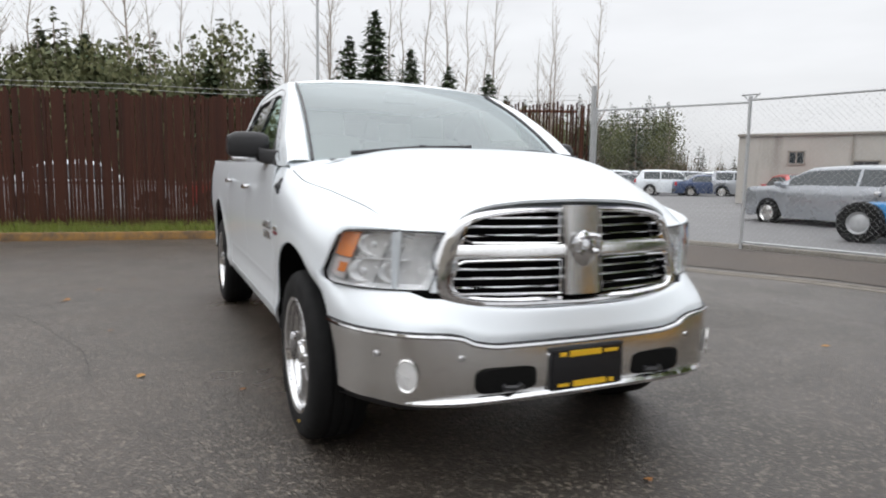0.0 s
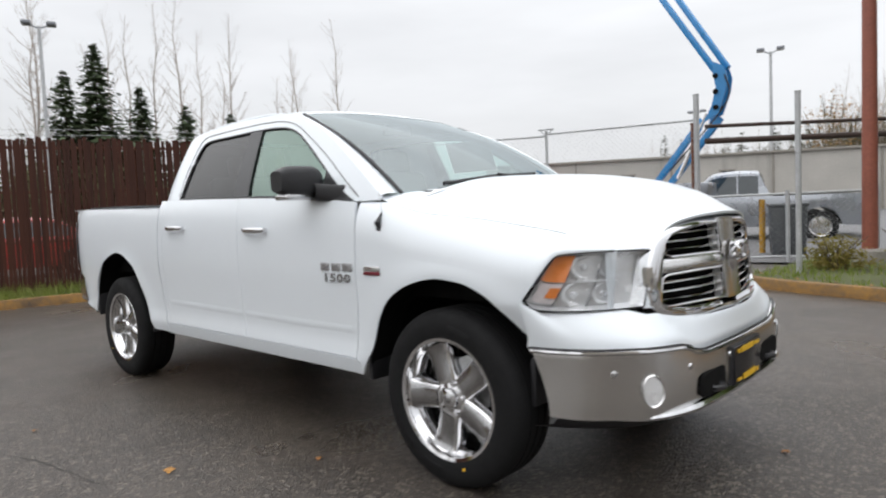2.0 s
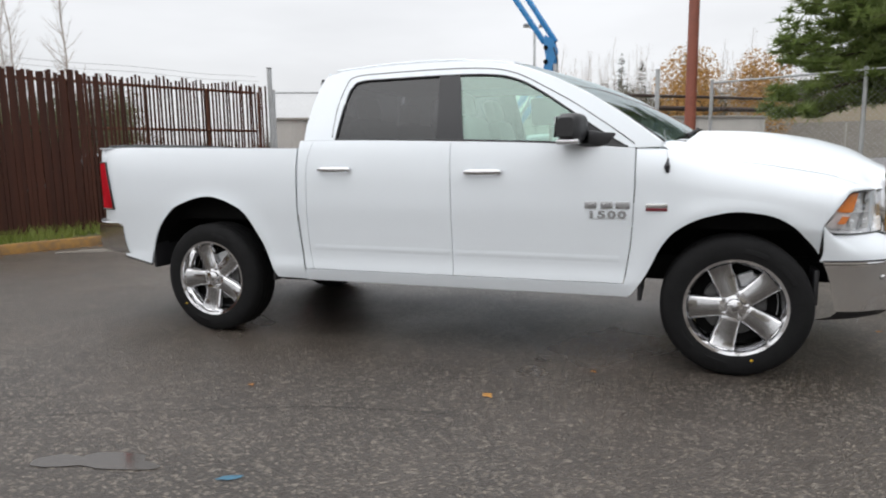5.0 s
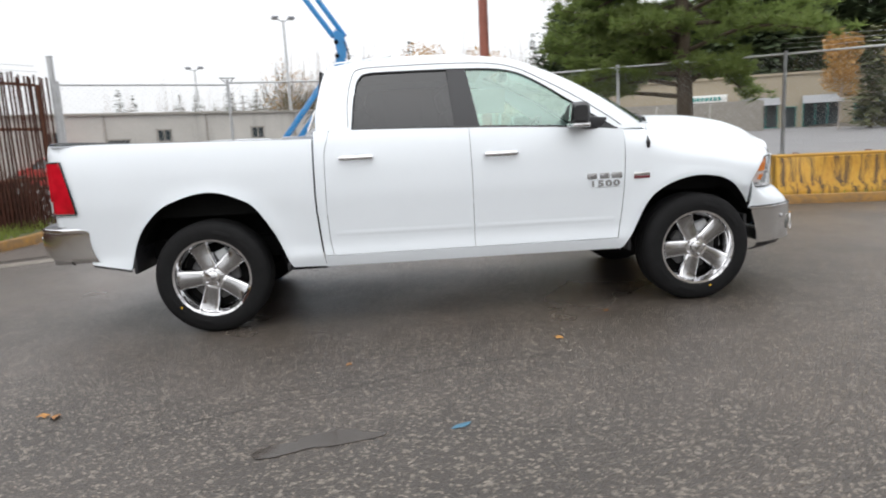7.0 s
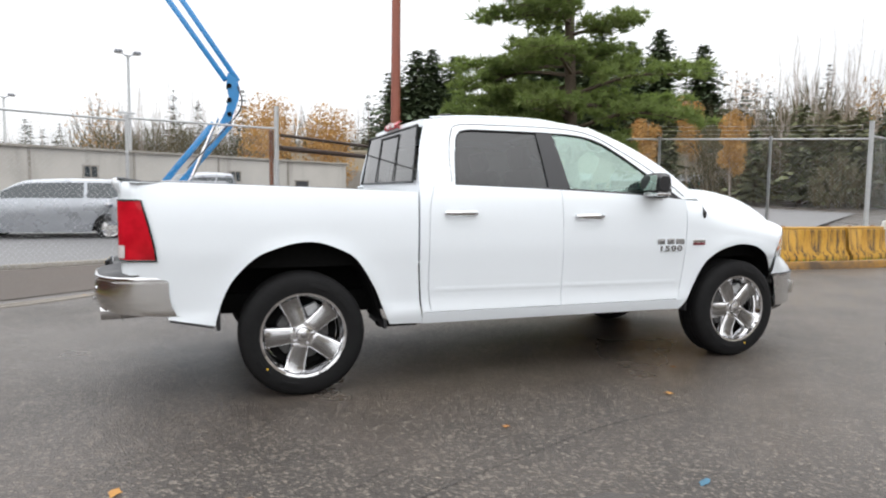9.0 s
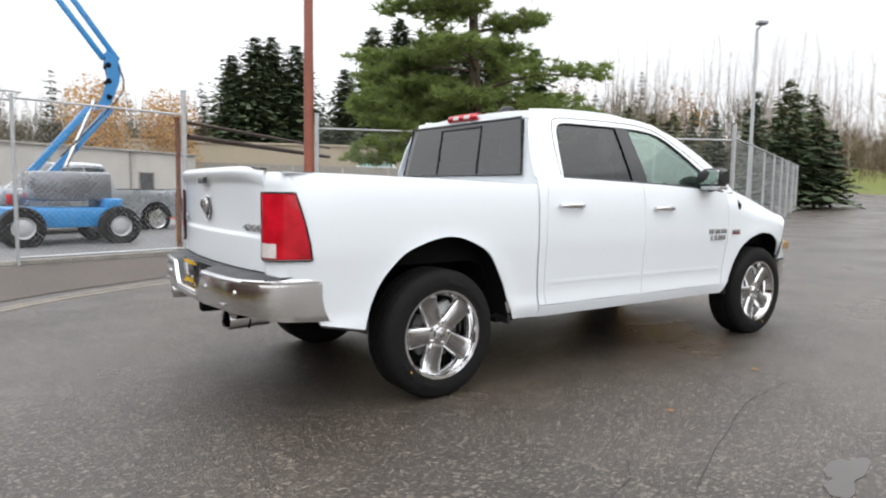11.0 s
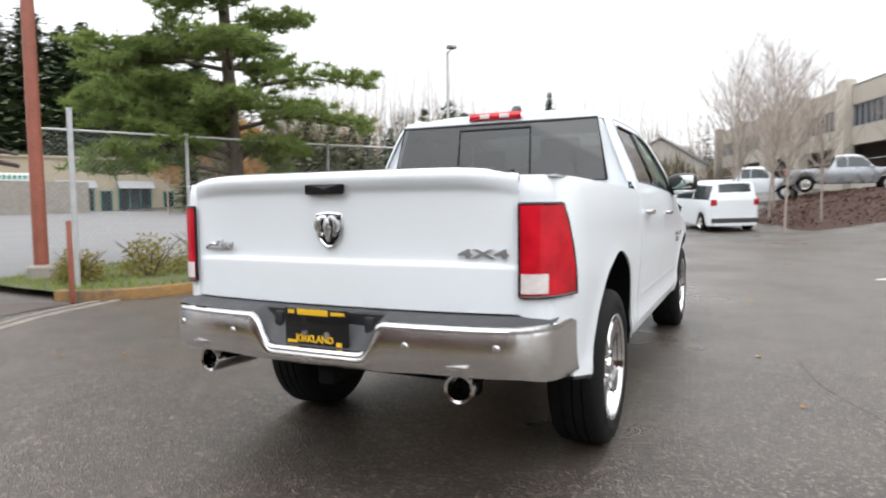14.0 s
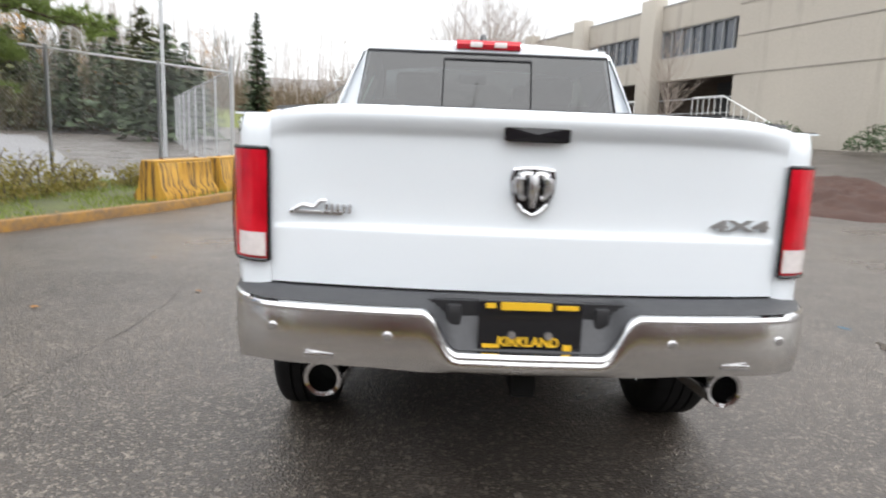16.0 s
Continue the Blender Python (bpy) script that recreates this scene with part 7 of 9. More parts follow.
# ---- parked vehicles ----
def car(name, label, category, m, paint, L, W, H, belt_z, hood_z, x_ws0, x_ws1, x_rw1, x_rw0, tail_z=None, wheel_r=0.33, wheels=None, low=0.24, group="parked vehicles", bed=None, glass_rear=True):
    """A parked vehicle, nose to +x, built from cross sections. bed: the x where an open pickup bed begins."""
    ob = thing(name, label, category, m, group=group)
    tail_z = tail_z or belt_z
    hw = W / 2
    top = table([(-L / 2, tail_z - 0.1), (-L / 2 + 0.06, tail_z), (x_rw0, tail_z + 0.01), (x_rw1, H - 0.03), ((x_rw1 + x_ws1) / 2, H), (x_ws1, H - 0.05), (x_ws0, belt_z + 0.02), (L / 2 - 0.35, hood_z), (L / 2 - 0.06, hood_z - 0.12), (L / 2, hood_z - 0.28)])
    wid = table([(-L / 2, hw * 0.82), (-L / 2 + 0.15, hw * 0.95), (-L / 4, hw), (L / 4, hw), (L / 2 - 0.25, hw * 0.93), (L / 2, hw * 0.70)])
    wheels = wheels or (-L * 0.29, L * 0.31)
    xs = sorted(set([round(lerp(-L / 2, L / 2, i / 44), 3) for i in range(45)] + [round(w_ + d, 3) for w_ in wheels for d in (-wheel_r * 1.16, -wheel_r * 0.8, -wheel_r * 0.4, 0, wheel_r * 0.4, wheel_r * 0.8, wheel_r * 1.16)]))

    def arch(x):
        z = low
        for w_ in wheels:
            d = abs(x - w_)
            if d < wheel_r * 1.18:
                z = max(z, wheel_r + math.sqrt(max(0, (wheel_r * 1.18) ** 2 - d * d)))
        return z

    def section(x, lift=0.0):
        t, w_ = top(x), wid(x)
        b = min(belt_z, t - 0.02)
        z0 = arch(x)
        pts = [(w_ * 0.96, z0), (w_, lerp(z0, b, 0.35)), (w_, lerp(z0, b, 0.75)), (w_ * 0.965, b)]
        k = max(0.0, t - b)
        wr = w_ * 0.965 - min(0.17, k * 0.32)
        pts += [(lerp(w_ * 0.965, wr, q) , b + k * q * 0.88) for q in (0.3, 0.65, 1.0)]
        pts += [(wr * 0.86, b + k * 0.97), (wr * 0.45, t), (0, t + 0.005)]
        return pts
    rows = []
    for x in xs:
        s_ = section(x)
        rows.append([(x, -y_, z_) for y_, z_ in s_] + [(x, y_, z_) for y_, z_ in reversed(s_[:-1])])
    bm = grid(rows)
    for r in (rows[0], rows[-1]):
        bm.faces.new([bm.verts.new(p) for p in r])
    body = part("body", bm, paint, ob)
    # windows
    for s_ in (-1, 1):
        spans = [(x_rw1 + 0.05, lerp(x_rw1, x_ws1, 0.47)), (lerp(x_rw1, x_ws1, 0.50), x_ws1 + (x_ws0 - x_ws1) * 0.55)]
        if x_rw1 - x_rw0 > 0.5:
            spans[0] = (lerp(x_rw0, x_rw1, 0.55), spans[0][1])
        for x0, x1 in spans:
            rr = []
            for i in range(9):
                x = lerp(x0, x1, i / 8)
                t, w_ = top(x), wid(x)
                k = max(0.03, t - belt_z)
                wr = w_ * 0.965 - min(0.17, k * 0.32)
                rr.append([(x, s_ * (lerp(w_ * 0.965, wr, q) + 0.006), belt_z + k * q * 0.88) for q in (0.10, 0.5, 0.90)])
            part("side_window", grid(rr), M_car_glass, body)
    for x0, x1, nm in ((x_ws1 + 0.06, x_ws0 - 0.06, "windshield"), (x_rw1 - 0.04, x_rw0 + 0.05, "rear_window")):
        if nm == "rear_window" and not glass_rear:
            continue
        rr = []
        for i in range(6):
            x = lerp(x0, x1, i / 5)
            s2 = section(x)
            yy = s2[-3][0] * 0.94
            rr.append([(x + (0.006 if nm == "windshield" else -0.006), yy * v, top(x) + 0.012 - 0.02 * v * v * abs(v)) for v in (-1, -0.5, 0, 0.5, 1)])
        part(nm, grid(rr), M_car_glass, body)
    for w_ in wheels:
        for s_ in (-1, 1):
            bm = bmesh.new()
            lathe(bm, [(wheel_r * 0.62, -0.10), (wheel_r * 0.9, -0.11), (wheel_r, -0.07), (wheel_r, 0.07), (wheel_r * 0.9, 0.11), (wheel_r * 0.62, 0.10)], 26)
            bm.transform(Matrix.Translation((w_, s_ * (hw - 0.11), wheel_r)))
            wh = part("wheel", bm, M_tyre, ob)
            bm = bmesh.new()
            lathe(bm, [(0.0001, s_ * 0.085), (wheel_r * 0.2, s_ * 0.09), (wheel_r * 0.55, s_ * 0.065), (wheel_r * 0.64, s_ * 0.105), (wheel_r * 0.6, -s_ * 0.1)], 20)
            for k in range(5):
                a = k * math.tau / 5
                box(bm, (wheel_r * 0.36, s_ * 0.086, 0), (wheel_r * 0.45, 0.02, wheel_r * 0.16), Matrix.Rotation(a, 4, "Y"))
            bm.transform(Matrix.Translation((w_, s_ * (hw - 0.11), wheel_r)))
            part("rim", bm, M_chrome_dull, wh)
    for s_ in (-1, 1):
        bm = bmesh.new()
        box(bm, (L / 2 - 0.10, s_ * hw * 0.70, hood_z - 0.22), (0.16, hw * 0.36, 0.14), bevel=0.03)
        part("headlight", bm, M_silver, ob)
        bm = bmesh.new()
        box(bm, (-L / 2 + 0.05, s_ * hw * 0.80, tail_z - 0.18), (0.12, hw * 0.22, 0.24), bevel=0.03)
        part("tail_light", bm, M_red, ob)
        bm = bmesh.new()
        box(bm, (x_ws0 - 0.25, s_ * (hw + 0.08), belt_z + 0.06), (0.12, 0.18, 0.12), bevel=0.03)
        part("mirror", bm, paint, ob)
    bm = bmesh.new()
    box(bm, (L / 2 - 0.06, 0, low + 0.2), (0.16, W * 0.86, 0.2), bevel=0.05)
    part("front_bumper", bm, M_dark, ob)
    bm = bmesh.new()
    box(bm, (-L / 2 + 0.06, 0, low + 0.2), (0.16, W * 0.88, 0.2), bevel=0.05)
    part("rear_bumper", bm, M_dark, ob)
    bm = bmesh.new()
    box(bm, (0, 0, low + 0.12), (L * 0.86, W * 0.80, 0.2))
    part("underside", bm, M_under, ob)
    return ob


def minivan(m, label, paint):
    return car("minivan", label, "minivan", m, paint, 5.1, 1.95, 1.62, 1.06, 1.03, 1.42, 0.35, -2.15, -2.46, 1.12, 0.34, (-1.5, 1.55))


def sedan(m, label, paint, name="car"):
    return car(name, label, "car", m, paint, 4.6, 1.8, 1.46, 0.93, 0.92, 0.95, 0.25, -0.85, -1.75, 1.0, 0.32)


def van(m, label, paint, H=2.05, name="van"):
    return car(name, label, "van", m, paint, 4.9, 1.95, H, 1.15, 1.12, 1.75, 1.2, -2.25, -2.42, 1.3, 0.34, (-1.5, 1.6))


def suv(m, label, paint):
    return car("suv", label, "car", m, paint, 4.7, 1.85, 1.72, 1.05, 1.08, 1.05, 0.45, -1.8, -2.25, 1.15, 0.36)


def pickup(m, label, paint):
    ob = car("pickup_truck", label, "pickup truck", m, paint, 5.7, 1.98, 1.88, 1.15, 1.16, 1.25, 0.55, -0.55, -0.75, 1.18, 0.40, (-1.85, 1.75), 0.42, glass_rear=True)
    bm = bmesh.new()
    box(bm, (-1.8, 0, 1.20), (1.85, 1.55, 0.012))
    part("bed_opening", bm, M_under, ob)
    return ob


def z_at(x, y, turn):
    """A pose on the ground, with the slope of the road."""
    s_ = (ground_z(x + 1, y) - ground_z(x - 1, y)) / 2
    return Matrix.Translation((x, y, ground_z(x, y))) @ Matrix.Rotation(-math.atan(s_), 4, "Y") @ Matrix.Rotation(radians(turn), 4, "Z")


for x, y, turn, ln in ((-6.8, 12.48, 10, 1.15), (-12.0, 17.7, 30, 1.1), (-19.6, 26.0, 38, 1.9)):
    bm = bmesh.new()
    box(bm, (0, 0, 0.0025), (ln, 0.14, 0.005))
    solo("lot_marking", bm, M_paper, "worn white painted line on the storage lot", "marking", m=pose(x, y, 0.021, 0, 0, turn), kind="structure")
minivan(pose(-4.35, 14.6, 0.02, 0, 0, 178), "silver minivan parked behind the chain link fence", M_silver_car)
pickup(pose(-0.55, 15.2, 0.02, 0, 0, 199), "silver pickup truck parked in the storage lot", M_silver_car)
car("red_car", "small red car parked by the warehouse", "car", pose(-12.9, 23.6, 0.02, 0, 0, 150), M_red_car, 4.2, 1.75, 1.45, 0.9, 0.92, 0.9, 0.3, -0.9, -1.6)
bm = bmesh.new()
box(bm, (0, 0, 0.5), (0.6, 0.62, 0.95), bevel=0.04, taper=(1.1, 1.1))
box(bm, (0, 0, 1.0), (0.70, 0.72, 0.07), bevel=0.02)
solo("waste_bin", bm, M_bin, "dark grey wheeled waste bin by the gate", "bin", m=pose(1.75, 11.2, 0.02, 0, 0, 20))
bm = bmesh.new()
tube(bm, [(1.25, 11.3, 0), (1.25, 11.3, 1.15)], 0.06, 10)
solo("bollard", bm, M_barrier, "worn yellow steel bollard in the lot", "bollard")
for x, y in ((2.9, 19.5), (4.2, 20.5), (9.6, 27.0)):
    ob = thing("traffic_cone", "orange traffic cone in the storage lot", "cone", pose(x, y, 0.02), group="traffic cones")
    bm = bmesh.new()
    tube(bm, [(0, 0, 0.03), (0, 0, 0.7)], [0.14, 0.03], 12)
    part("cone", bm, mat("cone_orange", (0.7, 0.12, 0.02), 0.5) if x == 2.9 else bpy.data.materials["cone_orange"], ob)
    bm = bmesh.new()
    box(bm, (0, 0, 0.015), (0.36, 0.36, 0.03), bevel=0.005)
    part("base", bm, M_black, ob)
# white card-reader post on the west verge
cp = thing("gate_intercom", "white steel gate intercom post on the verge", "intercom", pose(-5.36, 4.14, 0.09, 0, 0, 25))
bm = bmesh.new()
box(bm, (0, 0, 0.46), (0.12, 0.12, 0.92), bevel=0.01)
box(bm, (0.16, 0, 0.925), (0.44, 0.12, 0.11), bevel=0.01)
part("post", bm, M_paper, cp)
bm = bmesh.new()
box(bm, (0.40, 0, 0.96), (0.20, 0.18, 0.36), bevel=0.014)
part("head", bm, M_paper, cp)
bm = bmesh.new()
box(bm, (0.42, -0.094, 0.98), (0.11, 0.01, 0.14), bevel=0.003)
part("keypad", bm, M_black, cp)
# cars behind the slat fence, seen through the gaps
for (x, y, turn, paint, lab) in ((-12.6, -3.0, 92, M_white, "white car parked close behind the slat fence"), (-13.2, 1.4, 268, M_red_car, "red car parked close behind the slat fence"), (-13.0, -7.8, 90, M_silver_car, "silver car parked close behind the slat fence")):
    sedan(pose(x, y, 0.02, 0, 0, turn), lab, paint)

# ---- trees ----
def conifer(bm_t, bm_l, x, y, z, h, r, rnd_, dens=1.0, full=0.8):
    """A fir: a tapered trunk and ragged tiers of short drooping sprays."""
    tube(bm_t, [(x, y, z - 0.3), (x, y, z + h * 0.97)], [h * 0.012 + 0.05, 0.02], 5, cap=False)
    tiers = int(h * 2.6 * dens)
    for k in range(tiers):
        f = (k + rnd_.random() * 0.9) / tiers
        zz = z + h * (0.07 + 0.92 * f)
        rr = r * (1 - f) ** full * rnd_.uniform(0.7, 1.15) + 0.12
        n = max(3, int(10 * (1 - f * 0.6) * dens))
        a0 = rnd_.uniform(0, 6.3)
        for i in range(n):
            a = a0 + i * math.tau / n + rnd_.uniform(-0.3, 0.3)
            ln = rr * rnd_.uniform(0.5, 1.15)
            dx, dy = math.cos(a), math.sin(a)
            drop = ln * rnd_.uniform(-0.12, 0.30)
            # three ragged sprays along each limb
            for q in (0.35, 0.68, 0.95):
                sz = (0.16 + 0.24 * ln * (1.15 - q)) * rnd_.uniform(0.6, 1.25)
                c = Vector((x + dx * ln * q, y + dy * ln * q, zz - drop * q * q + rnd_.uniform(-0.12, 0.12)))
                out = Vector((dx, dy, rnd_.uniform(-0.5, 0.25))) * sz * 1.1
                side = Vector((-dy, dx, rnd_.uniform(-0.4, 0.4))) * sz * 0.75
                p0, p1, p2, p3 = (bm_l.verts.new(v) for v in (c - out * 0.7, c + side + Vector((0, 0, rnd_.uniform(-0.3, 0.1))) * sz, c + out, c - side + Vector((0, 0, rnd_.uniform(-0.3, 0.1))) * sz))
                bm_l.faces.new([p0, p1, p2])
                bm_l.faces.new([p0, p2, p3])


def bare(bm, x, y, z, h, rnd_, spread=0.35, depth=4, r0=None, thin=1.0):
    """A leafless tree: one leading stem, or a few, with upswept side branches and twigs."""
    r0 = r0 or h * 0.0085 * thin
    lead = Vector((rnd_.uniform(-0.04, 0.04), rnd_.uniform(-0.04, 0.04), 1)).normalized()
    stem = [Vector((x, y, z - 0.2)) + lead * h * k / 6 + Vector((rnd_.uniform(-1, 1), rnd_.uniform(-1, 1), 0)) * h * 0.0035 * k for k in range(7)]
    tube(bm, stem, [r0 * (1 - 0.88 * k / 6) for k in range(7)], 5, cap=False)
    n = 12 + depth * 8
    for i in range(n):
        f = 0.26 + 0.72 * (i + rnd_.random()) / n
        k = min(5, int(f * 6))
        p = stem[k].lerp(stem[k + 1], f * 6 - k)
        a = rnd_.uniform(0, math.tau)
        ln = h * spread * (0.85 - 0.62 * f) * rnd_.uniform(0.5, 1.1)
        d = Vector((math.cos(a), math.sin(a), rnd_.uniform(0.7, 1.8))).normalized()
        rb = r0 * 0.36 * (1.1 - f)
        q1 = p + d * ln * 0.55
        q2 = q1 + (d + Vector((0, 0, 0.35))).normalized() * ln * 0.5
        tube(bm, [p, q1, q2], [rb, rb * 0.7, rb * 0.3], 3, cap=False)
        for _ in range(depth):
            u = rnd_.uniform(0.25, 1.0)
            s0 = p.lerp(q1, u) if rnd_.random() < 0.5 else q1.lerp(q2, u)
            dd = (d + Vector((rnd_.uniform(-1, 1), rnd_.uniform(-1, 1), rnd_.uniform(-0.2, 0.8))) * 0.7).normalized()
            tube(bm, [s0, s0 + dd * ln * rnd_.uniform(0.2, 0.45)], [rb * 0.45, rb * 0.18], 3, cap=False)


def leafy(bm, x, y, z, h, r, rnd_, n=260, size=0.22):
    """A small-leaved crown with an uneven outline."""
    for _ in range(n):
        k = rnd_.randrange(7)
        c = Vector((math.cos(k * 2.4) * r * 0.45, math.sin(k * 2.4) * r * 0.45, h * (0.35 + 0.08 * k)))
        d = Vector((rnd_.gauss(0, 1), rnd_.gauss(0, 1), rnd_.gauss(0, 1)))
        d = d.normalized() * r * 0.62 * rnd_.random() ** 0.4
        p = Vector((x, y, z)) + c + Vector((d.x, d.y, d.z * 1.3))
        s_ = size * rnd_.uniform(0.5, 1.4)
        m = Matrix.Translation(p) @ Euler((rnd_.uniform(0, 3), rnd_.uniform(0, 3), rnd_.uniform(0, 6.3))).to_matrix().to_4x4()
        bm.faces.new([bm.verts.new(m @ Vector(v)) for v in ((-s_, 0, 0), (0, -s_ * 0.7, 0), (s_, 0, 0), (0, s_ * 0.7, 0))])


def twigs(bm, x, y, z, h, r, rnd_, n=200, wide=0.05):
    """The fine upswept twigs of a leafless thicket, as slivers."""
    for _ in range(n):
        a, q = rnd_.uniform(0, math.tau), rnd_.random() ** 0.6
        f = rnd_.random()
        p = Vector((x + r * q * math.cos(a), y + r * q * math.sin(a), z + h * (0.02 + 0.72 * f * (1 - 0.45 * q * q))))
        d = Vector((math.cos(a) * 0.45 * q + rnd_.uniform(-0.3, 0.3), math.sin(a) * 0.45 * q + rnd_.uniform(-0.3, 0.3), 1.0)) * h * rnd_.uniform(0.10, 0.26)
        w_ = wide * rnd_.uniform(0.5, 1.5)
        b = rnd_.uniform(0, math.pi)
        side = Vector((math.cos(b) * w_, math.sin(b) * w_, 0))
        bm.faces.new([bm.verts.new(p - side), bm.verts.new(p + side), bm.verts.new(p + d)])


def fir_tree(x, y, z, h, r, seed, label="dark green fir tree behind the lot", dens=1.3, material=None, full=0.8):
    rnd_ = random.Random(seed)
    ob = thing("fir_tree", label, "tree", pose(x, y, z), group="fir trees")
    bt, bl_ = bmesh.new(), bmesh.new()
    conifer(bt, bl_, 0, 0, 0, h, r, rnd_, dens, full)
    part("trunk", bt, M_bark, ob)
    part("crown", bl_, material or M_fir, ob, smooth=0)
    return ob


def bare_tree(x, y, z, h, seed, label="leafless grey tree", depth=4, spread=0.35, leaves=None, thin=1.0, wide=0.15, bark=None):
    rnd_ = random.Random(seed)
    ob = thing("bare_tree", label, "tree", pose(x, y, z), group="bare trees")
    bm = bmesh.new()
    bare(bm, 0, 0, 0, h, rnd_, spread, depth, thin=thin)
    part("stem", bm, bark or M_twig, ob)
    if leaves:
        bm = bmesh.new()
        leafy(bm, 0, 0, h * 0.15, h * 0.85, h * wide, rnd_, leaves, 0.085 if leaves > 1000 else 0.11)
        part("crown", bm, M_autumn, ob, smooth=0)
    return ob


# the row behind the brown fence
rnd = random.Random(5)
for i, (y, h, x) in enumerate(((-27, 10, -44), (-19.5, 8.5, -42), (-15, 9.6, -45), (-11.5, 8, -42), (-8, 9.2, -46), (-5.2, 8.8, -43), (-2.0, 7.6, -44), (2.2, 7.5, -40), (6.3, 9.8, -44), (12.6, 10.2, -43), (14.8, 12.2, -43.5), (18.0, 10.0, -44), (20.5, 8.6, -42), (23.6, 8.2, -41), (27.5, 7.2, -45), (31, 7.0, -50), (34, 6.4, -54))):
    fir_tree(x, y, 0, h * (1.14 if y < 4 or y > 12 else 1.05), 2.0 + 0.13 * h * rnd.uniform(0.7, 1.2), 100 + i, "dark green fir tree standing behind the brown fence", 1.9)
for i in range(40):
    y = -36 + i * 1.85 + rnd.uniform(-0.8, 0.8)
    bare_tree(-47 + rnd.uniform(-7, 4), y, 0, rnd.uniform(14, 20), 200 + i, "tall leafless birch behind the brown fence", 4, 0.26, thin=0.8)


def wood(name, label, spots, seed, fir=0.4, leaf=0.0, hmin=6, hmax=11, material_l=None, brush=True, thicket=0.5, material_o=None, leaves=800):
    """A far stand of trees as one stuff object."""
    rnd_ = random.Random(seed)
    ob = thing(name, label, "woods", kind="stuff")
    bt, bf, bb, ba, bo = bmesh.new(), bmesh.new(), bmesh.new(), bmesh.new(), bmesh.new()
    for x, y in spots:
        z = ground_z(x, y)
        h = rnd_.uniform(hmin, hmax)
        q = rnd_.random()
        if q < fir:
            conifer(bt, bf, x, y, z, h, h * 0.22, rnd_, 0.9)
        elif q < fir + leaf:
            bare(bt, x, y, z, h * 0.9, rnd_, 0.3, 2)
            leafy(ba, x, y, z + h * 0.1, h * 0.8, h * 0.22, rnd_, 700, 0.13)
        else:
            bare(bt, x, y, z, h * 1.05, rnd_, 0.24, 3, thin=0.7)
        if brush:
            twigs(bb, x + rnd_.uniform(-2, 2), y + rnd_.uniform(-2, 2), z - 0.6, h * 0.55, h * 0.30, rnd_, 200, 0.07)
        if rnd_.random() < thicket:
            if material_o:
                leafy(bo, x + rnd_.uniform(-3, 3), y + rnd_.uniform(-3, 3), z - 0.8, h * rnd_.uniform(0.7, 1.05), h * 0.26, rnd_, leaves, 0.15 + 0.03 * (leaves > 800))
            else:
                twigs(bo, x + rnd_.uniform(-3, 3), y + rnd_.uniform(-3, 3), z - 0.5, h * rnd_.uniform(0.75, 1.0), h * 0.25, rnd_, 320, 0.06)
    for nm, b_, m_ in (("stems", bt, M_twig), ("needles", bf, material_l or M_fir_far), ("undergrowth", bb, M_brush), ("autumn_leaves", ba, M_autumn), ("thicket", bo, material_o or M_olive)):
        if len(b_.verts):
            o = part(nm, b_, m_, ob, smooth=0)
            o["kind"] = "stuff"
        else:
            b_.free()
    return ob


def arc_spots(cx, cy, r0, r1, a0, a1, n, seed):
    rnd_ = random.Random(seed)
    out = []
    for i in range(n):
        a = radians(lerp(a0, a1, (i + rnd_.random()) / n))
        r = rnd_.uniform(r0, r1)
        out.append((cx + r * math.cos(a), cy + r * math.sin(a)))
    return out


bramble = thing("bramble_thicket", "brown leafless bramble thicket behind the slat fence", "bush", kind="stuff")
bm = bmesh.new()
for i in range(250, 400, 3):
    p = FENCE_W[i]
    twigs(bm, p.x - 0.75, p.y + 0.3, 0.0, lerp(2.3, 1.35, smooth01((p.y - 2.5) / 3.0)), 0.5, rnd, 170, 0.022)
o = part("twigs", bm, M_bramble, bramble, smooth=0)
o["kind"] = "stuff"
wood("hedge_wood", "tall green hedge of young firs and brush behind the brown fence", [(-46 + rnd.uniform(-5, 5), -46 + i * 0.60) for i in range(84)], 31, fir=0.6, hmin=9.0, hmax=12.4, thicket=1.0, material_l=M_hedge, material_o=M_hedge, leaves=1900)
wood("hedge_wood", "green hedge of young firs and brush behind the brown fence", [(-46 + rnd.uniform(-6, 6), 6 + i * 0.8) for i in range(30)], 30, fir=0.6, hmin=5.5, hmax=8.0, thicket=1.0, material_l=M_hedge, material_o=M_hedge)
wood("far_woods", "distant woods of bare trees and firs behind the warehouse", arc_spots(0, 0, 105, 145, 98, 113, 40, 32), 33, fir=0.4, leaf=0.03, hmin=10, hmax=13, thicket=0.8)
wood("far_woods", "low distant scrub behind the sales lot", arc_spots(0, 0, 110, 150, 113, 136, 40, 52), 53, fir=0.3, hmin=5, hmax=7.5, thicket=0.6)
wood("far_woods", "distant wooded hill of firs and bare trees", arc_spots(0, 0, 100, 145, 135, 150, 70, 54), 55, fir=0.75, leaf=0.0, hmin=10, hmax=15, thicket=1.0, material_o=M_hedge, leaves=1000)
wood("far_woods", "brown and olive woods behind the warehouse", arc_spots(0, 0, 82, 112, 72, 99, 110, 34), 35, fir=0.08, leaf=0.05, hmin=12, hmax=16, thicket=1.0)
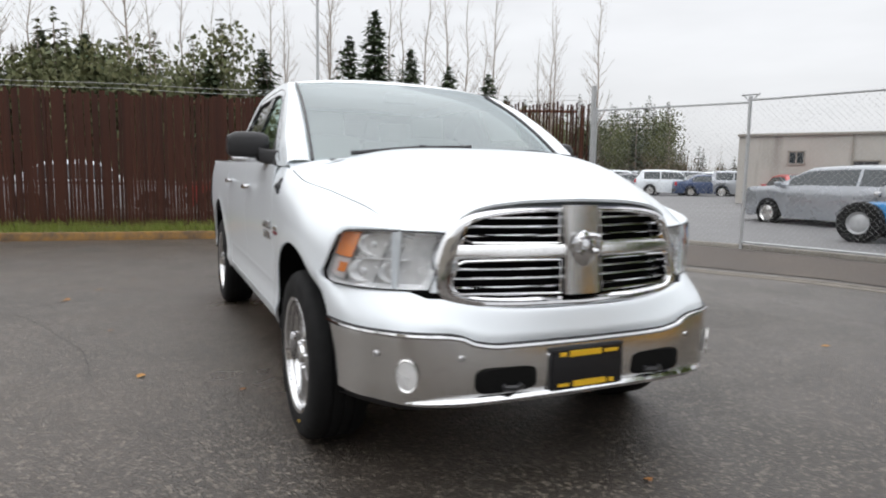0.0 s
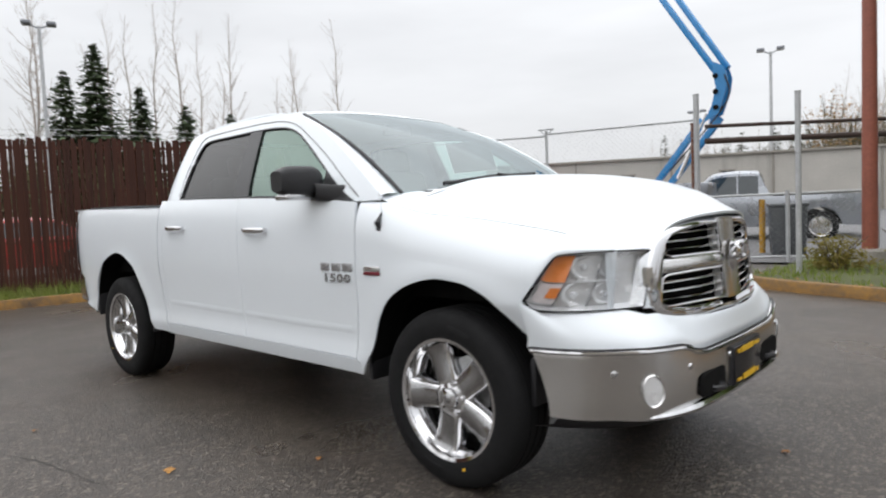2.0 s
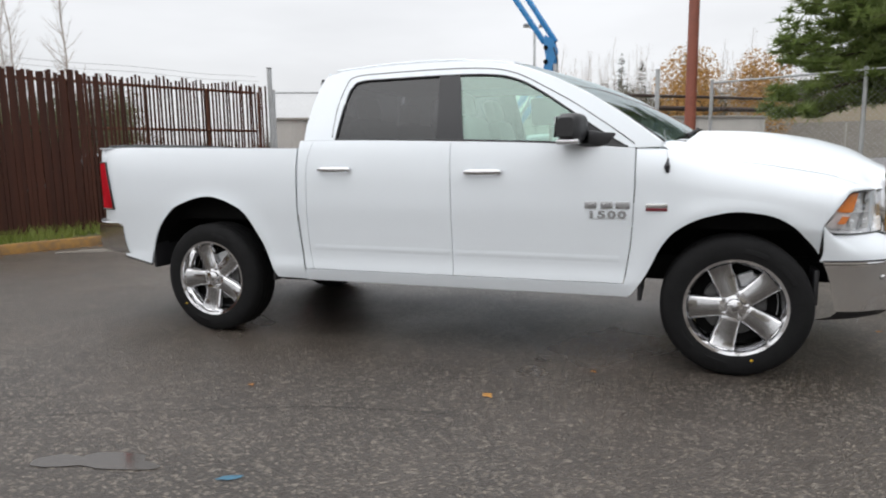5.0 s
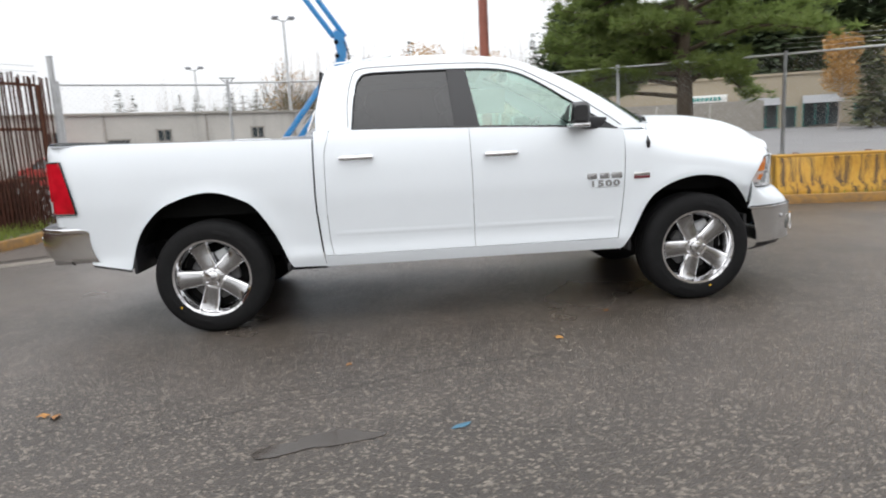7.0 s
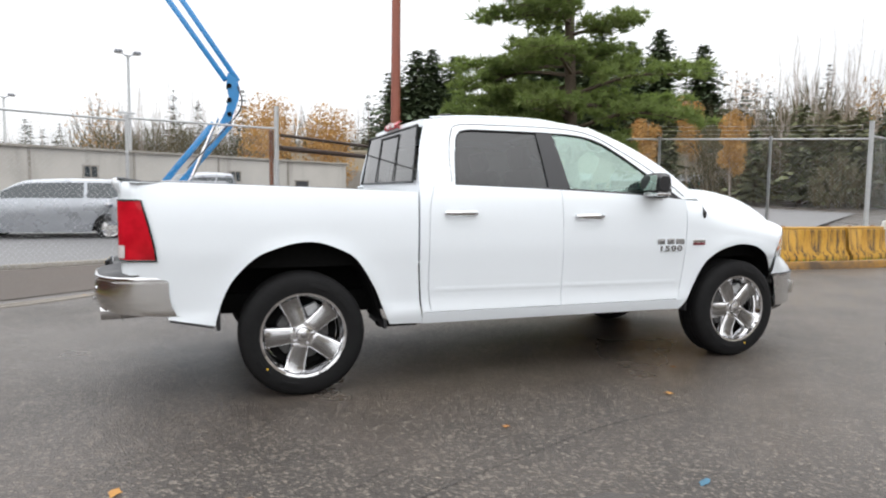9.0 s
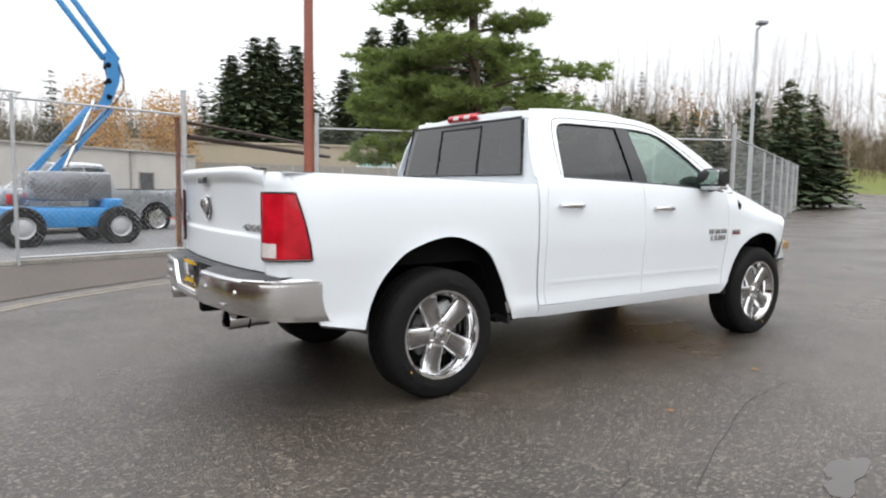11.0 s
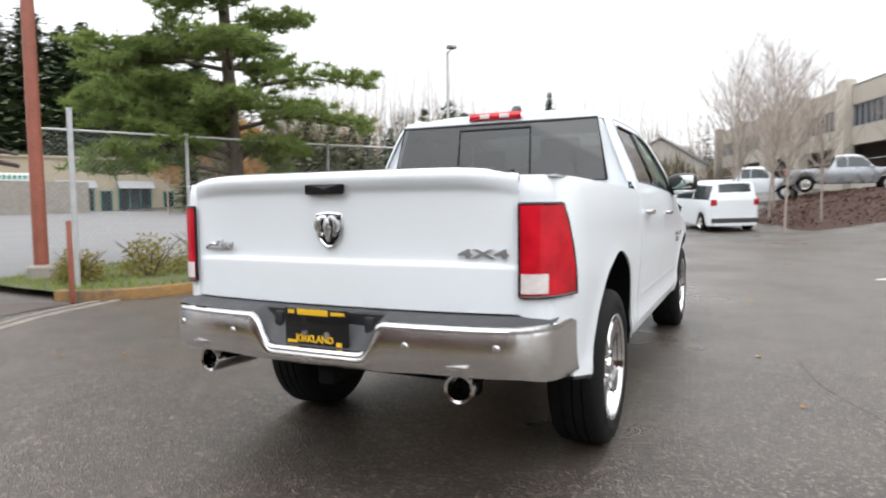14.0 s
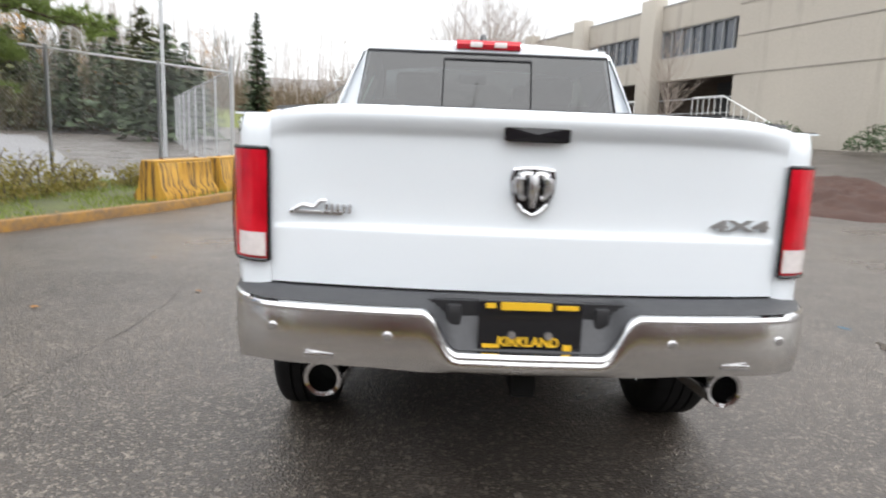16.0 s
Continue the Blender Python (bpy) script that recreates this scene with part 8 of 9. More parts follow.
wood("far_woods", "olive green woods behind the workshop", arc_spots(0, 0, 86, 112, 57, 76, 70, 50), 51, fir=0.35, leaf=0.0, hmin=10, hmax=14, thicket=1.0, material_o=M_hedge)
wood("roadside_woods", "tall brown autumn woods behind the workshop", arc_spots(0, 0, 84, 118, 43, 61, 120, 36), 37, fir=0.18, leaf=0.03, hmin=12, hmax=19, thicket=0.95)
wood("roadside_woods", "brown autumn woods beyond the chain link fence", arc_spots(0, 0, 62, 95, 33, 44, 70, 48), 49, fir=0.16, leaf=0.03, hmin=9, hmax=14, thicket=0.95)
wood("roadside_woods", "low brown scrub and small firs beside the road", arc_spots(0, 0, 58, 92, 25, 36, 50, 44), 45, fir=0.12, leaf=0.03, hmin=5, hmax=8, thicket=0.6)
wood("birch_stand", "stand of tall bare birches beside the road", arc_spots(0, 0, 70, 110, 22, 40, 45, 46), 47, fir=0.0, leaf=0.04, hmin=12, hmax=17, thicket=0.1, brush=False)
wood("birch_stand", "stand of tall bare birches up the road", arc_spots(0, 0, 98, 150, 3, 27, 105, 38), 39, fir=0.0, leaf=0.03, hmin=9, hmax=19, thicket=0.1)
wood("roadside_woods", "bare brush and saplings in front of the shed", [(60 + rnd.uniform(-3, 5), 3.5 + i * 0.75) for i in range(12)], 57, fir=0.05, hmin=4.5, hmax=8.5, thicket=0.7)
wood("far_woods", "distant bare trees behind the offices", arc_spots(0, 0, 110, 150, -40, 3, 70, 40), 41, fir=0.1, hmin=8, hmax=13)
wood("far_woods", "distant mixed woods around the lot", arc_spots(0, 0, 120, 170, 180, 322, 150, 42), 43, fir=0.5, hmin=8, hmax=13)

FIRS = ((22.75, 77, 17.5, 3.8), (25.25, 75.8, 19.7, 4.0), (27.75, 77, 20.2, 4.1), (30.5, 75.8, 19.2, 4.0), (36.0, 73.0, 16.0, 3.2), (38.5, 70.0, 21, 4.0), (41.5, 68.5, 22, 4.2), (44.5, 67.5, 20, 4.0), (47.5, 68, 21, 4.0), (51.4, 67, 19.7, 4.0), (55, 65.8, 21, 4.0), (59.5, 63, 18.5, 3.7),
        (61.6, 17.3, 11.5, 2.1), (40.6, 17.6, 7.4, 2.4), (42.2, 17.0, 6.6, 2.3), (43.8, 16.7, 5.2, 2.1), (39.6, 18.4, 6.0, 2.1), (47.9, 24.5, 9.0, 2.2), (52, 33, 8, 2.2), (48, 28, 7.4, 2.1), (56, 30, 8.4, 2.4))
for i, (x, y, h, r) in enumerate(FIRS):
    fir_tree(x, y, ground_z(x, y), h, r * (1.4 if y > 60 else 1.0), 300 + i, "tall dark fir tree beyond the lot", 2.1 if y > 60 else 1.5, full=0.5 if y > 60 else 0.8)
for i, (x, y, h, wd) in enumerate(((33.6, 40.0, 7.6, 0.17), (43.5, 46.5, 10.6, 0.13), (37.6, 34.6, 7.6, 0.14), (47.5, 44.0, 9.0, 0.13))):
    bare_tree(x, y, ground_z(x, y), h, 340 + i, "narrow autumn larch with orange needles", 3, 0.22, leaves=3600, wide=wd)
for i, (x, y, h, r) in enumerate(((50.7, 23.4, 9.9, 2.9), (55.1, 23.6, 9.0, 2.5), (52.6, 25.0, 8.0, 2.6), (36.2, 40.2, 7.4, 2.0), (46.0, 35.8, 8.6, 2.6), (47.4, 34.1, 7.8, 2.4), (48.6, 32.6, 7.9, 2.6), (44.0, 38.6, 6.6, 2.2))):
    fir_tree(x, y, ground_z(x, y), h, r, 370 + i, "round young green conifer beyond the fence", 1.6, M_hedge, 0.5)
for i, (x, y, h) in enumerate(((22.3, -2.6, 6.4), (27.0, -2.2, 7.5), (28.5, -1.0, 7.8), (31.0, -2.5, 8.2), (33.5, -0.6, 8.0), (36.0, -3.5, 7.0), (30.0, -7.6, 5.6), (25.0, -9.6, 5.2), (24.5, -3.9, 6.0))):
    bare_tree(x, y, ground_z(x, y), h, 360 + i, "leafless young street tree on the mulch bed", 10, 0.66, thin=0.9)
for i, (x, y, h) in enumerate(((4.0, 45.5, 8.5), (8.6, 46.2, 8.0))):
    bare_tree(x, y, ground_z(x, y), h, 350 + i, "broad autumn tree with thin orange yellow leaves", 4, 0.4, leaves=5200, wide=0.27)
# trees across the road, mirrored in the side glass
for i, (x, y, h) in enumerate(((-7.5, -19, 9.0), (-1.5, -21, 9.5), (4.0, -20, 8.5), (10.0, -22, 9.5), (16.0, -24, 9.0), (-14.0, -22, 9.0))):
    bare_tree(x, y, ground_z(x, y), h, 390 + i, "leafless spreading tree across the road", 5, 0.6, thin=1.8, bark=M_bark)


# ---- the large pine by the fence ----
def big_pine(x, y, z):
    rnd_ = random.Random(77)
    ob = thing("pine_tree", "large dark green pine tree with layered limbs beside the fence", "tree", pose(x, y, z))
    bm = bmesh.new()
    trunk = [Vector((0, 0, -0.3)), Vector((0.02, 0, 1.5)), Vector((-0.05, 0.04, 3.5)), Vector((-0.12, 0.1, 6)), Vector((-0.1, 0.2, 9)), Vector((0, 0.25, 12))]
    tr = spline(trunk, 24)
    tube(bm, tr, [lerp(0.21, 0.05, i / 23) for i in range(24)], 10)
    part("trunk", bm, M_bark, ob)
    bn = bmesh.new()

    def tuft(p, size, n=24):
        for _ in range(n):
            d = Vector((rnd_.gauss(0, 1), rnd_.gauss(0, 1), rnd_.gauss(0.35, 0.55))).normalized()
            s_ = d.cross(Vector((rnd_.random(), rnd_.random(), rnd_.random()))).normalized() * size * 0.085
            b = p + d * size * rnd_.uniform(0.6, 1.25)
            bn.faces.new([bn.verts.new(p - s_), bn.verts.new(p + s_), bn.verts.new(b)])

    reach_at = table([(0, 1.9), (0.06, 2.5), (0.15, 2.7), (0.26, 2.3), (0.34, 1.8), (0.45, 2.2), (0.6, 2.6), (0.8, 2.2), (1.0, 0.9)])
    for k in range(58):
        f = (k + rnd_.random()) / 58
        if 0.25 < f < 0.42 and k % 2:
            continue
        zz = 2.0 + 9.6 * f
        p0 = tr[min(23, int(23 * (zz + 0.3) / 12.3))].copy()
        p0.z = zz
        a = k * 2.399 + rnd_.uniform(-0.5, 0.5)
        reach = reach_at(f) * rnd_.uniform(0.5, 1.15)
        d = Vector((math.cos(a), math.sin(a), 0))
        p1 = p0 + d * reach * 0.5 + Vector((0, 0, rnd_.uniform(-0.05, 0.35)))
        p2 = p0 + d * reach + Vector((0, 0, rnd_.uniform(-0.40, 0.30)))
        limb = spline([p0, p1, p2], 9)
        bl_ = bmesh.new()
        tube(bl_, limb, [lerp(0.065 * (1 - 0.5 * f), 0.012, i / 8) for i in range(9)], 5, cap=False)
        # flat pads of needles along the outer part of the limb
        for i in range(2, 9):
            for s_ in (-1, 1):
                side = Vector((-d.y, d.x, 0)) * s_
                ln = (0.25 + reach * 0.22) * (1.2 - 0.5 * i / 8) * rnd_.uniform(0.4, 1.25)
                q = limb[i] + side * ln + d * ln * 0.4 + Vector((0, 0, rnd_.uniform(-0.10, 0.16)))
                tube(bl_, [limb[i], q], [0.014, 0.006], 3, cap=False)
                for u in (0.25, 0.5, 0.75, 1.0):
                    for _ in range(2):
                        c = limb[i].lerp(q, u) + Vector((rnd_.uniform(-0.16, 0.16), rnd_.uniform(-0.16, 0.16), rnd_.uniform(-0.04, 0.12)))
                        tuft(c + Vector((0, 0, rnd_.uniform(-0.10, 0.08))), rnd_.uniform(0.13, 0.24))
        tuft(p2, 0.22, 30)
        part("limb", bl_, M_bark, ob)
    for k in range(12):
        a = radians(128 + rnd_.uniform(-42, 42))
        zz = 1.85 + 2.8 * k / 11
        p0 = Vector((0, 0, zz))
        d = Vector((math.cos(a), math.sin(a), 0))
        reach = rnd_.uniform(1.9, 2.95)
        limb = spline([p0, p0 + d * reach * 0.5 + Vector((0, 0, rnd_.uniform(0.0, 0.3))), p0 + d * reach + Vector((0, 0, rnd_.uniform(-0.35, 0.2)))], 9)
        bl_ = bmesh.new()
        tube(bl_, limb, [lerp(0.06, 0.012, i / 8) for i in range(9)], 5, cap=False)
        for i in range(3, 9):
            for s_ in (-1, 1):
                q = limb[i] + Vector((-d.y, d.x, 0)) * s_ * rnd_.uniform(0.3, 1.0) + d * 0.3 + Vector((0, 0, rnd_.uniform(-0.1, 0.16)))
                tube(bl_, [limb[i], q], [0.014, 0.006], 3, cap=False)
                for u in (0.25, 0.5, 0.75, 1.0):
                    for _ in range(2):
                        tuft(limb[i].lerp(q, u) + Vector((rnd_.uniform(-0.16, 0.16), rnd_.uniform(-0.16, 0.16), rnd_.uniform(-0.04, 0.12))), 0.21)
        part("limb", bl_, M_bark, ob)
    nd = part("needles", bn, M_pine, ob, smooth=0)
    nd["kind"] = "stuff"
    return ob


big_pine(8.0, 9.05, 0.15)


# ---- buildings ----
def wall_building(name, label, a, b, depth, h, material, z=0.0, category="building"):
    """A block whose front runs from a to b; its body lies to the left of that way."""
    A, B = Vector((*a, z)), Vector((*b, z))
    d = (B - A)
    L = d.length
    ob = thing(name, label, category, Matrix.Translation(A) @ Matrix.Rotation(math.atan2(d.y, d.x), 4, "Z"))
    bm = bmesh.new()
    box(bm, (L / 2, depth / 2, h / 2 - 0.5), (L, depth, h + 1.0))
    part("wall", bm, material, ob, smooth=0)
    return ob, L


def opening(ob, x, z, w_, h_, glass, frame_m, name="window", bars=1, proud=0.05):
    """A window with frame and pane, sunk between proud jambs."""
    bm = bmesh.new()
    for cx, cz, sx, sz in ((x, z + h_ / 2, w_ + 0.12, 0.07), (x, z - h_ / 2, w_ + 0.12, 0.07), (x - w_ / 2, z, 0.07, h_), (x + w_ / 2, z, 0.07, h_)):
        box(bm, (cx, -proud / 2, cz), (sx, proud, sz))
    for k in range(1, bars + 1):
        box(bm, (x - w_ / 2 + w_ * k / (bars + 1), -proud / 2 - 0.002, z), (0.05, proud * 0.8, h_))
    fr = part(name, bm, frame_m, ob, smooth=0)
    bm = bmesh.new()
    box(bm, (x, -0.006, z), (w_, 0.012, h_))
    part("pane", bm, glass, fr, smooth=0)
    return fr


# low concrete warehouse behind the lot
wh, WL = wall_building("warehouse", "long low concrete warehouse with panel joints", (-15.5, 23.2), (8.0, 36.5), 14, 3.25, M_concrete)
for k in range(1, 6):
    bm = bmesh.new()
    box(bm, (WL * k / 6, -0.03, 1.6), (0.09, 0.06, 3.2))
    part("panel_joint", bm, M_concrete_old, wh, smooth=0)
bm = bmesh.new()
box(bm, (WL / 2, -0.06, 3.22), (WL + 0.1, 0.14, 0.12), bevel=0.02)
part("parapet", bm, M_concrete_old, wh)
for x in (2.4, 7.0, 11.5, 19.0):
    opening(wh, x, 2.2, 0.62, 0.55, M_car_glass, M_concrete_old)
for x in (5.0, 23.5):
    opening(wh, x, 1.05, 0.95, 2.05, M_dark, M_concrete_old, "door", 0)

rw2, RL = wall_building("storage_wall", "low grey concrete storage building behind the lot", (6.0, 50.0), (32.0, 47.0), 6, 3.3, M_concrete_old)
for k in range(1, 6):
    bm = bmesh.new()
    box(bm, (RL * k / 6, -0.03, 1.6), (0.10, 0.06, 3.2))
    part("panel_joint", bm, M_concrete, rw2, smooth=0)

# beige building with teal shopfronts
bz, BL = wall_building("workshop_building", "beige block building with teal window frames", (8, 64.5), (54, 45.5), 14, 5.6, M_beige, z=0.1)
bm = bmesh.new()
box(bm, (BL / 2, -0.08, 5.62), (BL + 0.2, 0.2, 0.2))
part("parapet", bm, M_beige, bz, smooth=0)
for x in (14.5, 29.5, 34.5, 40.5, 46):
    fr = opening(bz, x, 2.0, 2.9, 2.3, M_car_glass, M_teal, "shopfront", 2, 0.12)
    bm = bmesh.new()
    rows = [[(x + s_ * 1.6, -0.12 - 0.8 * u, 3.6 - 0.7 * u) for s_ in (-1, 1)] for u in (0, 1)]
    part("awning", grid(rows, thick=0.04), M_roof, fr)
for x in (25.2, 32.0, 37.6):
    opening(bz, x, 1.6, 0.95, 2.1, M_car_glass, M_teal, "door", 0, 0.1)
bm = bmesh.new()
box(bm, (24.6, -0.06, 3.75), (4.2, 0.10, 0.8), bevel=0.02)
sg = part("sign_board", bm, M_paper, bz, "white sign board with unreadable writing")
for k in range(9):
    bm = bmesh.new()
    box(bm, (23.0 + k * 0.38, -0.12, 3.8), (0.26, 0.02, 0.34))
    part("print_bar", bm, M_teal, sg, smooth=0)

# office building on the rise: pilastered bays, glazed above, open galleries below
OZ = 1.40
BAY = 7.5
OFC = Matrix.Translation((34.8, -11.6, OZ)) @ Matrix.Rotation(radians(17.7), 4, "Z")
ofc = thing("office_building", "two-storey grey concrete office building with long window bands", "building", OFC)
M_office_glass = mat("office_glass", (0.05, 0.06, 0.075), 0.08, var=0.3, scale=0.6, spec=0.8)
# dark brown puts the shade inside the open galleries into the wall colour
M_gallery_shade = mat("gallery_shade", (0.10, 0.075, 0.06), 0.8, var=0.35, scale=0.7, fine=6)
S0, S1, NB = -7.5, 45.0, 7
for z0, z1, nm in ((-2.0, 1.38, "base_wall"), (3.38, 4.55, "spandrel"), (6.03, 7.32, "parapet_wall")):
    bm = bmesh.new()
    box(bm, ((S0 + S1) / 2, -0.20, (z0 + z1) / 2), (S1 - S0, 0.40, z1 - z0))
    part(nm, bm, M_stucco, ofc, smooth=0)
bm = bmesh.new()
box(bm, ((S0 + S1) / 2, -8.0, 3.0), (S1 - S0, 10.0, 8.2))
part("core_wall", bm, M_gallery_shade, ofc, smooth=0)
bm = bmesh.new()
box(bm, ((S0 + S1) / 2, -1.7, 1.30), (S1 - S0, 3.0, 0.12))
part("gallery_floor", bm, M_concrete_old, ofc, smooth=0)
bm = bmesh.new()
box(bm, ((S0 + S1) / 2, -6.2, 7.30), (S1 - S0, 12.4, 0.15))
part("flat_roof", bm, M_roof, ofc, smooth=0)
bm = bmesh.new()
box(bm, (S0 - 10.0, -6.0, 2.66), (20.0, 12.9, 10.0))
part("end_block", bm, M_stucco, ofc, smooth=0)
for z in (3.3, 5.0, 6.4):
    bm = bmesh.new()
    box(bm, (S0 - 10.0, 0.455, z), (20.0, 0.03, 0.05))
    part("wall_joint", bm, M_concrete_old, ofc, smooth=0)
for k in range(NB + 1):
    x1 = k * BAY + S0 + BAY if k < NB else S1
    bm = bmesh.new()
    box(bm, (x1 - 0.65 - (BAY if k == 0 else 0) * 0, 0.14, 2.9), (1.3, 0.75, 9.7), bevel=0.03)
    part("pilaster", bm, M_stucco, ofc)
for k in range(NB):
    x0, x1 = S0 + k * BAY, S0 + (k + 1) * BAY - 1.3
    xc, w_ = (x0 + x1) / 2, x1 - x0 - 0.1
    bm = bmesh.new()
    for z in (4.58, 6.0):
        box(bm, (xc, -0.12, z), (w_, 0.12, 0.08))
    for q in range(0, 9):
        box(bm, (xc - w_ / 2 + w_ * q / 8, -0.12, 5.29), (0.07, 0.12, 1.4))
    fr = part("upper_window", bm, M_roof, ofc, smooth=0)
    bm = bmesh.new()
    box(bm, (xc, -0.20, 5.29), (w_, 0.02, 1.48))
    part("pane", bm, M_office_glass, fr, smooth=0)
    # steel rail across the gallery opening
    bm = bmesh.new()
    for z in (1.62, 2.35):
        tube(bm, [(x0, -0.1, z), (x1, -0.1, z)], 0.025, 6)
    part("gallery_rail", bm, M_steel, ofc)
    bm = bmesh.new()
    box(bm, (xc + 1.0, -2.75, 2.4), (1.0, 0.1, 2.0))
    part("gallery_door", bm, M_dark, ofc, smooth=0)


def outside_stair(s0, s1, land, label):
    """A steel stair along the wall from s0 on the ground up to s1, then a landing."""
    ob = thing("outside_stair", label, "stair", OFC)
    n = 8
    for i in range(n):
        u = (i + 0.5) / n
        bm = bmesh.new()
        box(bm, (lerp(s0, s1, u), 1.25, 0.16 + 1.15 * u), (abs(s1 - s0) / n * 0.9, 1.1, 0.05))
        part("tread", bm, M_steel, ob, smooth=0)
    bm = bmesh.new()
    box(bm, ((s1 + land) / 2, 1.25, 1.33), (abs(land - s1), 1.3, 0.10))
    part("landing", bm, M_dark, ob, smooth=0)
    for y_ in (0.7, 1.8):
        bm = bmesh.new()
        tube(bm, [(s0, y_, 0.10), (s1, y_, 1.25)], 0.05, 6)
        part("stringer", bm, M_steel, ob)
    bm = bmesh.new()
    tube(bm, [(s0, 1.85, 0.95), (s1, 1.85, 2.2), (land, 1.85, 2.2)], 0.03, 6)
    part("handrail", bm, M_paper, ob)
    for i in range(13):
        u = i / 12
        x_ = lerp(s0, s1, min(1, u * 1.8)) if u < 0.556 else lerp(s1, land, (u - 0.556) / 0.444)
        zf = 0.12 + 1.15 * min(1, u * 1.8)
        bm = bmesh.new()
        tube(bm, [(x_, 1.85, zf), (x_, 1.85, zf + 0.9)], 0.02, 5)
        part("baluster", bm, M_paper, ob)
    for x_ in (s1, land):
        part("landing_leg", tube(bmesh.new(), [(x_, 1.25, -0.6), (x_, 1.25, 1.3)], 0.06, 6), M_steel, ob)
    return ob


outside_stair(4.2, 1.7, -2.0, "pale steel stair with railing up to the office gallery")
outside_stair(-11.5, -8.6, -6.6, "pale steel stair with railing against the blank end wall")
rnd = random.Random(61)
for s_, y_, r_, h_ in ((-4.6, 3.2, 1.2, 1.3), (-5.8, 3.0, 1.0, 1.0), (-8.6, 2.6, 0.8, 0.8), (-10.6, 2.8, 1.3, 1.2), (-12.4, 2.6, 1.3, 1.1), (-17.0, 2.0, 1.6, 1.0), (-20.0, 2.0, 1.7, 1.1)):
    p = OFC @ Vector((s_, y_, 0))
    bm = bmesh.new()
    scatter_leaves(bm, rnd, (0, 0, 0.0), r_, h_, 1500, 0.075)
    tube(bm, [(0, 0, -0.2), (0, 0, h_ * 0.6)], [0.05, 0.02], 5)
    solo("bush", bm, M_fir, "rounded dark green bush before the office wall", "bush", smooth=0, group="office bushes", m=pose(p.x, p.y, ground_z(p.x, p.y) - 0.05))

# mulch beds
def mound(x, y, rx, ry, h, turn, label):
    """A heap of mulch lying on the ground, with an uneven rim."""
    c, s_ = math.cos(radians(turn)), math.sin(radians(turn))
    rows = []
    for i in range(25):
        q = i / 24
        row = []
        for k in range(56):
            a = k * math.tau / 56
            e = 1 + 0.16 * noise.noise((1.7 * math.cos(a), 1.7 * math.sin(a), x))
            u, v = rx * q * e * math.cos(a), ry * q * e * math.sin(a)
            px, py = x + u * c - v * s_, y + u * s_ + v * c
            z = h * (1 - q ** 2.0) + (0.16 * noise.noise((px * 1.1, py * 1.1, 1.5)) + 0.13 * noise.noise((px * 3.7, py * 3.7, 4.5))) * (1 - q ** 6) - (0.04 if i == 24 else 0.0)
            row.append((px, py, ground_z(px, py) + max(z, -0.04)))
        rows.append(row)
    return solo("mulch_bed", grid(rows, closed=True), M_mulch, label, "mulch bed", kind="structure")


mound(32.5, -6.2, 10.5, 4.4, 0.35, -12, "red-brown bark mulch bank below the parked trucks")
litter_rnd = random.Random(17)
litter = bmesh.new()
for _ in range(5200):
    a, q = litter_rnd.uniform(0, math.tau), litter_rnd.random() ** 0.5 * 0.97
    u, v = 10.5 * q * math.cos(a), 4.4 * q * math.sin(a)
    c12, s12 = math.cos(radians(-12)), math.sin(radians(-12))
    px, py = 32.5 + u * c12 - v * s12, -6.2 + u * s12 + v * c12
    sz = litter_rnd.uniform(0.03, 0.09)
    mm = pose(px, py, ground_z(px, py) + 0.35 * (1 - q * q) + litter_rnd.uniform(0.0, 0.14), litter_rnd.uniform(-60, 60), litter_rnd.uniform(-60, 60), litter_rnd.uniform(0, 360))
    litter.faces.new([litter.verts.new(mm @ Vector(p)) for p in ((-sz, 0, 0), (0, -sz * 0.4, 0), (sz, 0, 0), (0, sz * 0.4, 0))])
solo("bark_litter", litter, M_litter, "loose red-brown bark and dead leaves on the bank", "mulch", kind="stuff", smooth=0)
mound(12.2, -9.6, 3.2, 1.5, 0.30, -30, "red-brown bark mulch island by the road")

# vehicles on the road and the bank
pickup(Matrix.Translation((35.8, -5.9, ground_z(35.8, -5.9) + 0.30)) @ Matrix.Rotation(radians(-93), 4, "Z"), "silver pickup truck parked above the mulch bank", M_silver_car)
pickup(Matrix.Translation((38.0, -1.6, ground_z(38, -1.6) + 0.15)) @ Matrix.Rotation(radians(-100), 4, "Z"), "white pickup truck parked above the mulch bank", M_white)
van(z_at(33.2, 3.4, 26), "white van parked along the road", M_white)
van(z_at(25.6, 0.0, 24), "white van parked along the road", M_white, 1.92)
van(z_at(48.5, 9.0, 200), "white van parked along the road", M_white, 2.0)
gv = van(z_at(41.0, 6.2, 198), "white and lime green camper van parked by the road", M_white, 2.25, "camper_van")
bm = bmesh.new()
box(bm, (0.1, 0, 0.72), (4.7, 1.99, 0.5), bevel=0.05)
part("green_band", bm, M_green, gv)
sedan(z_at(57, 13.0, 198), "dark blue car parked up the road", M_blue_car)
sedan(z_at(60, 15.8, 198), "silver car parked up the road", M_silver_car)
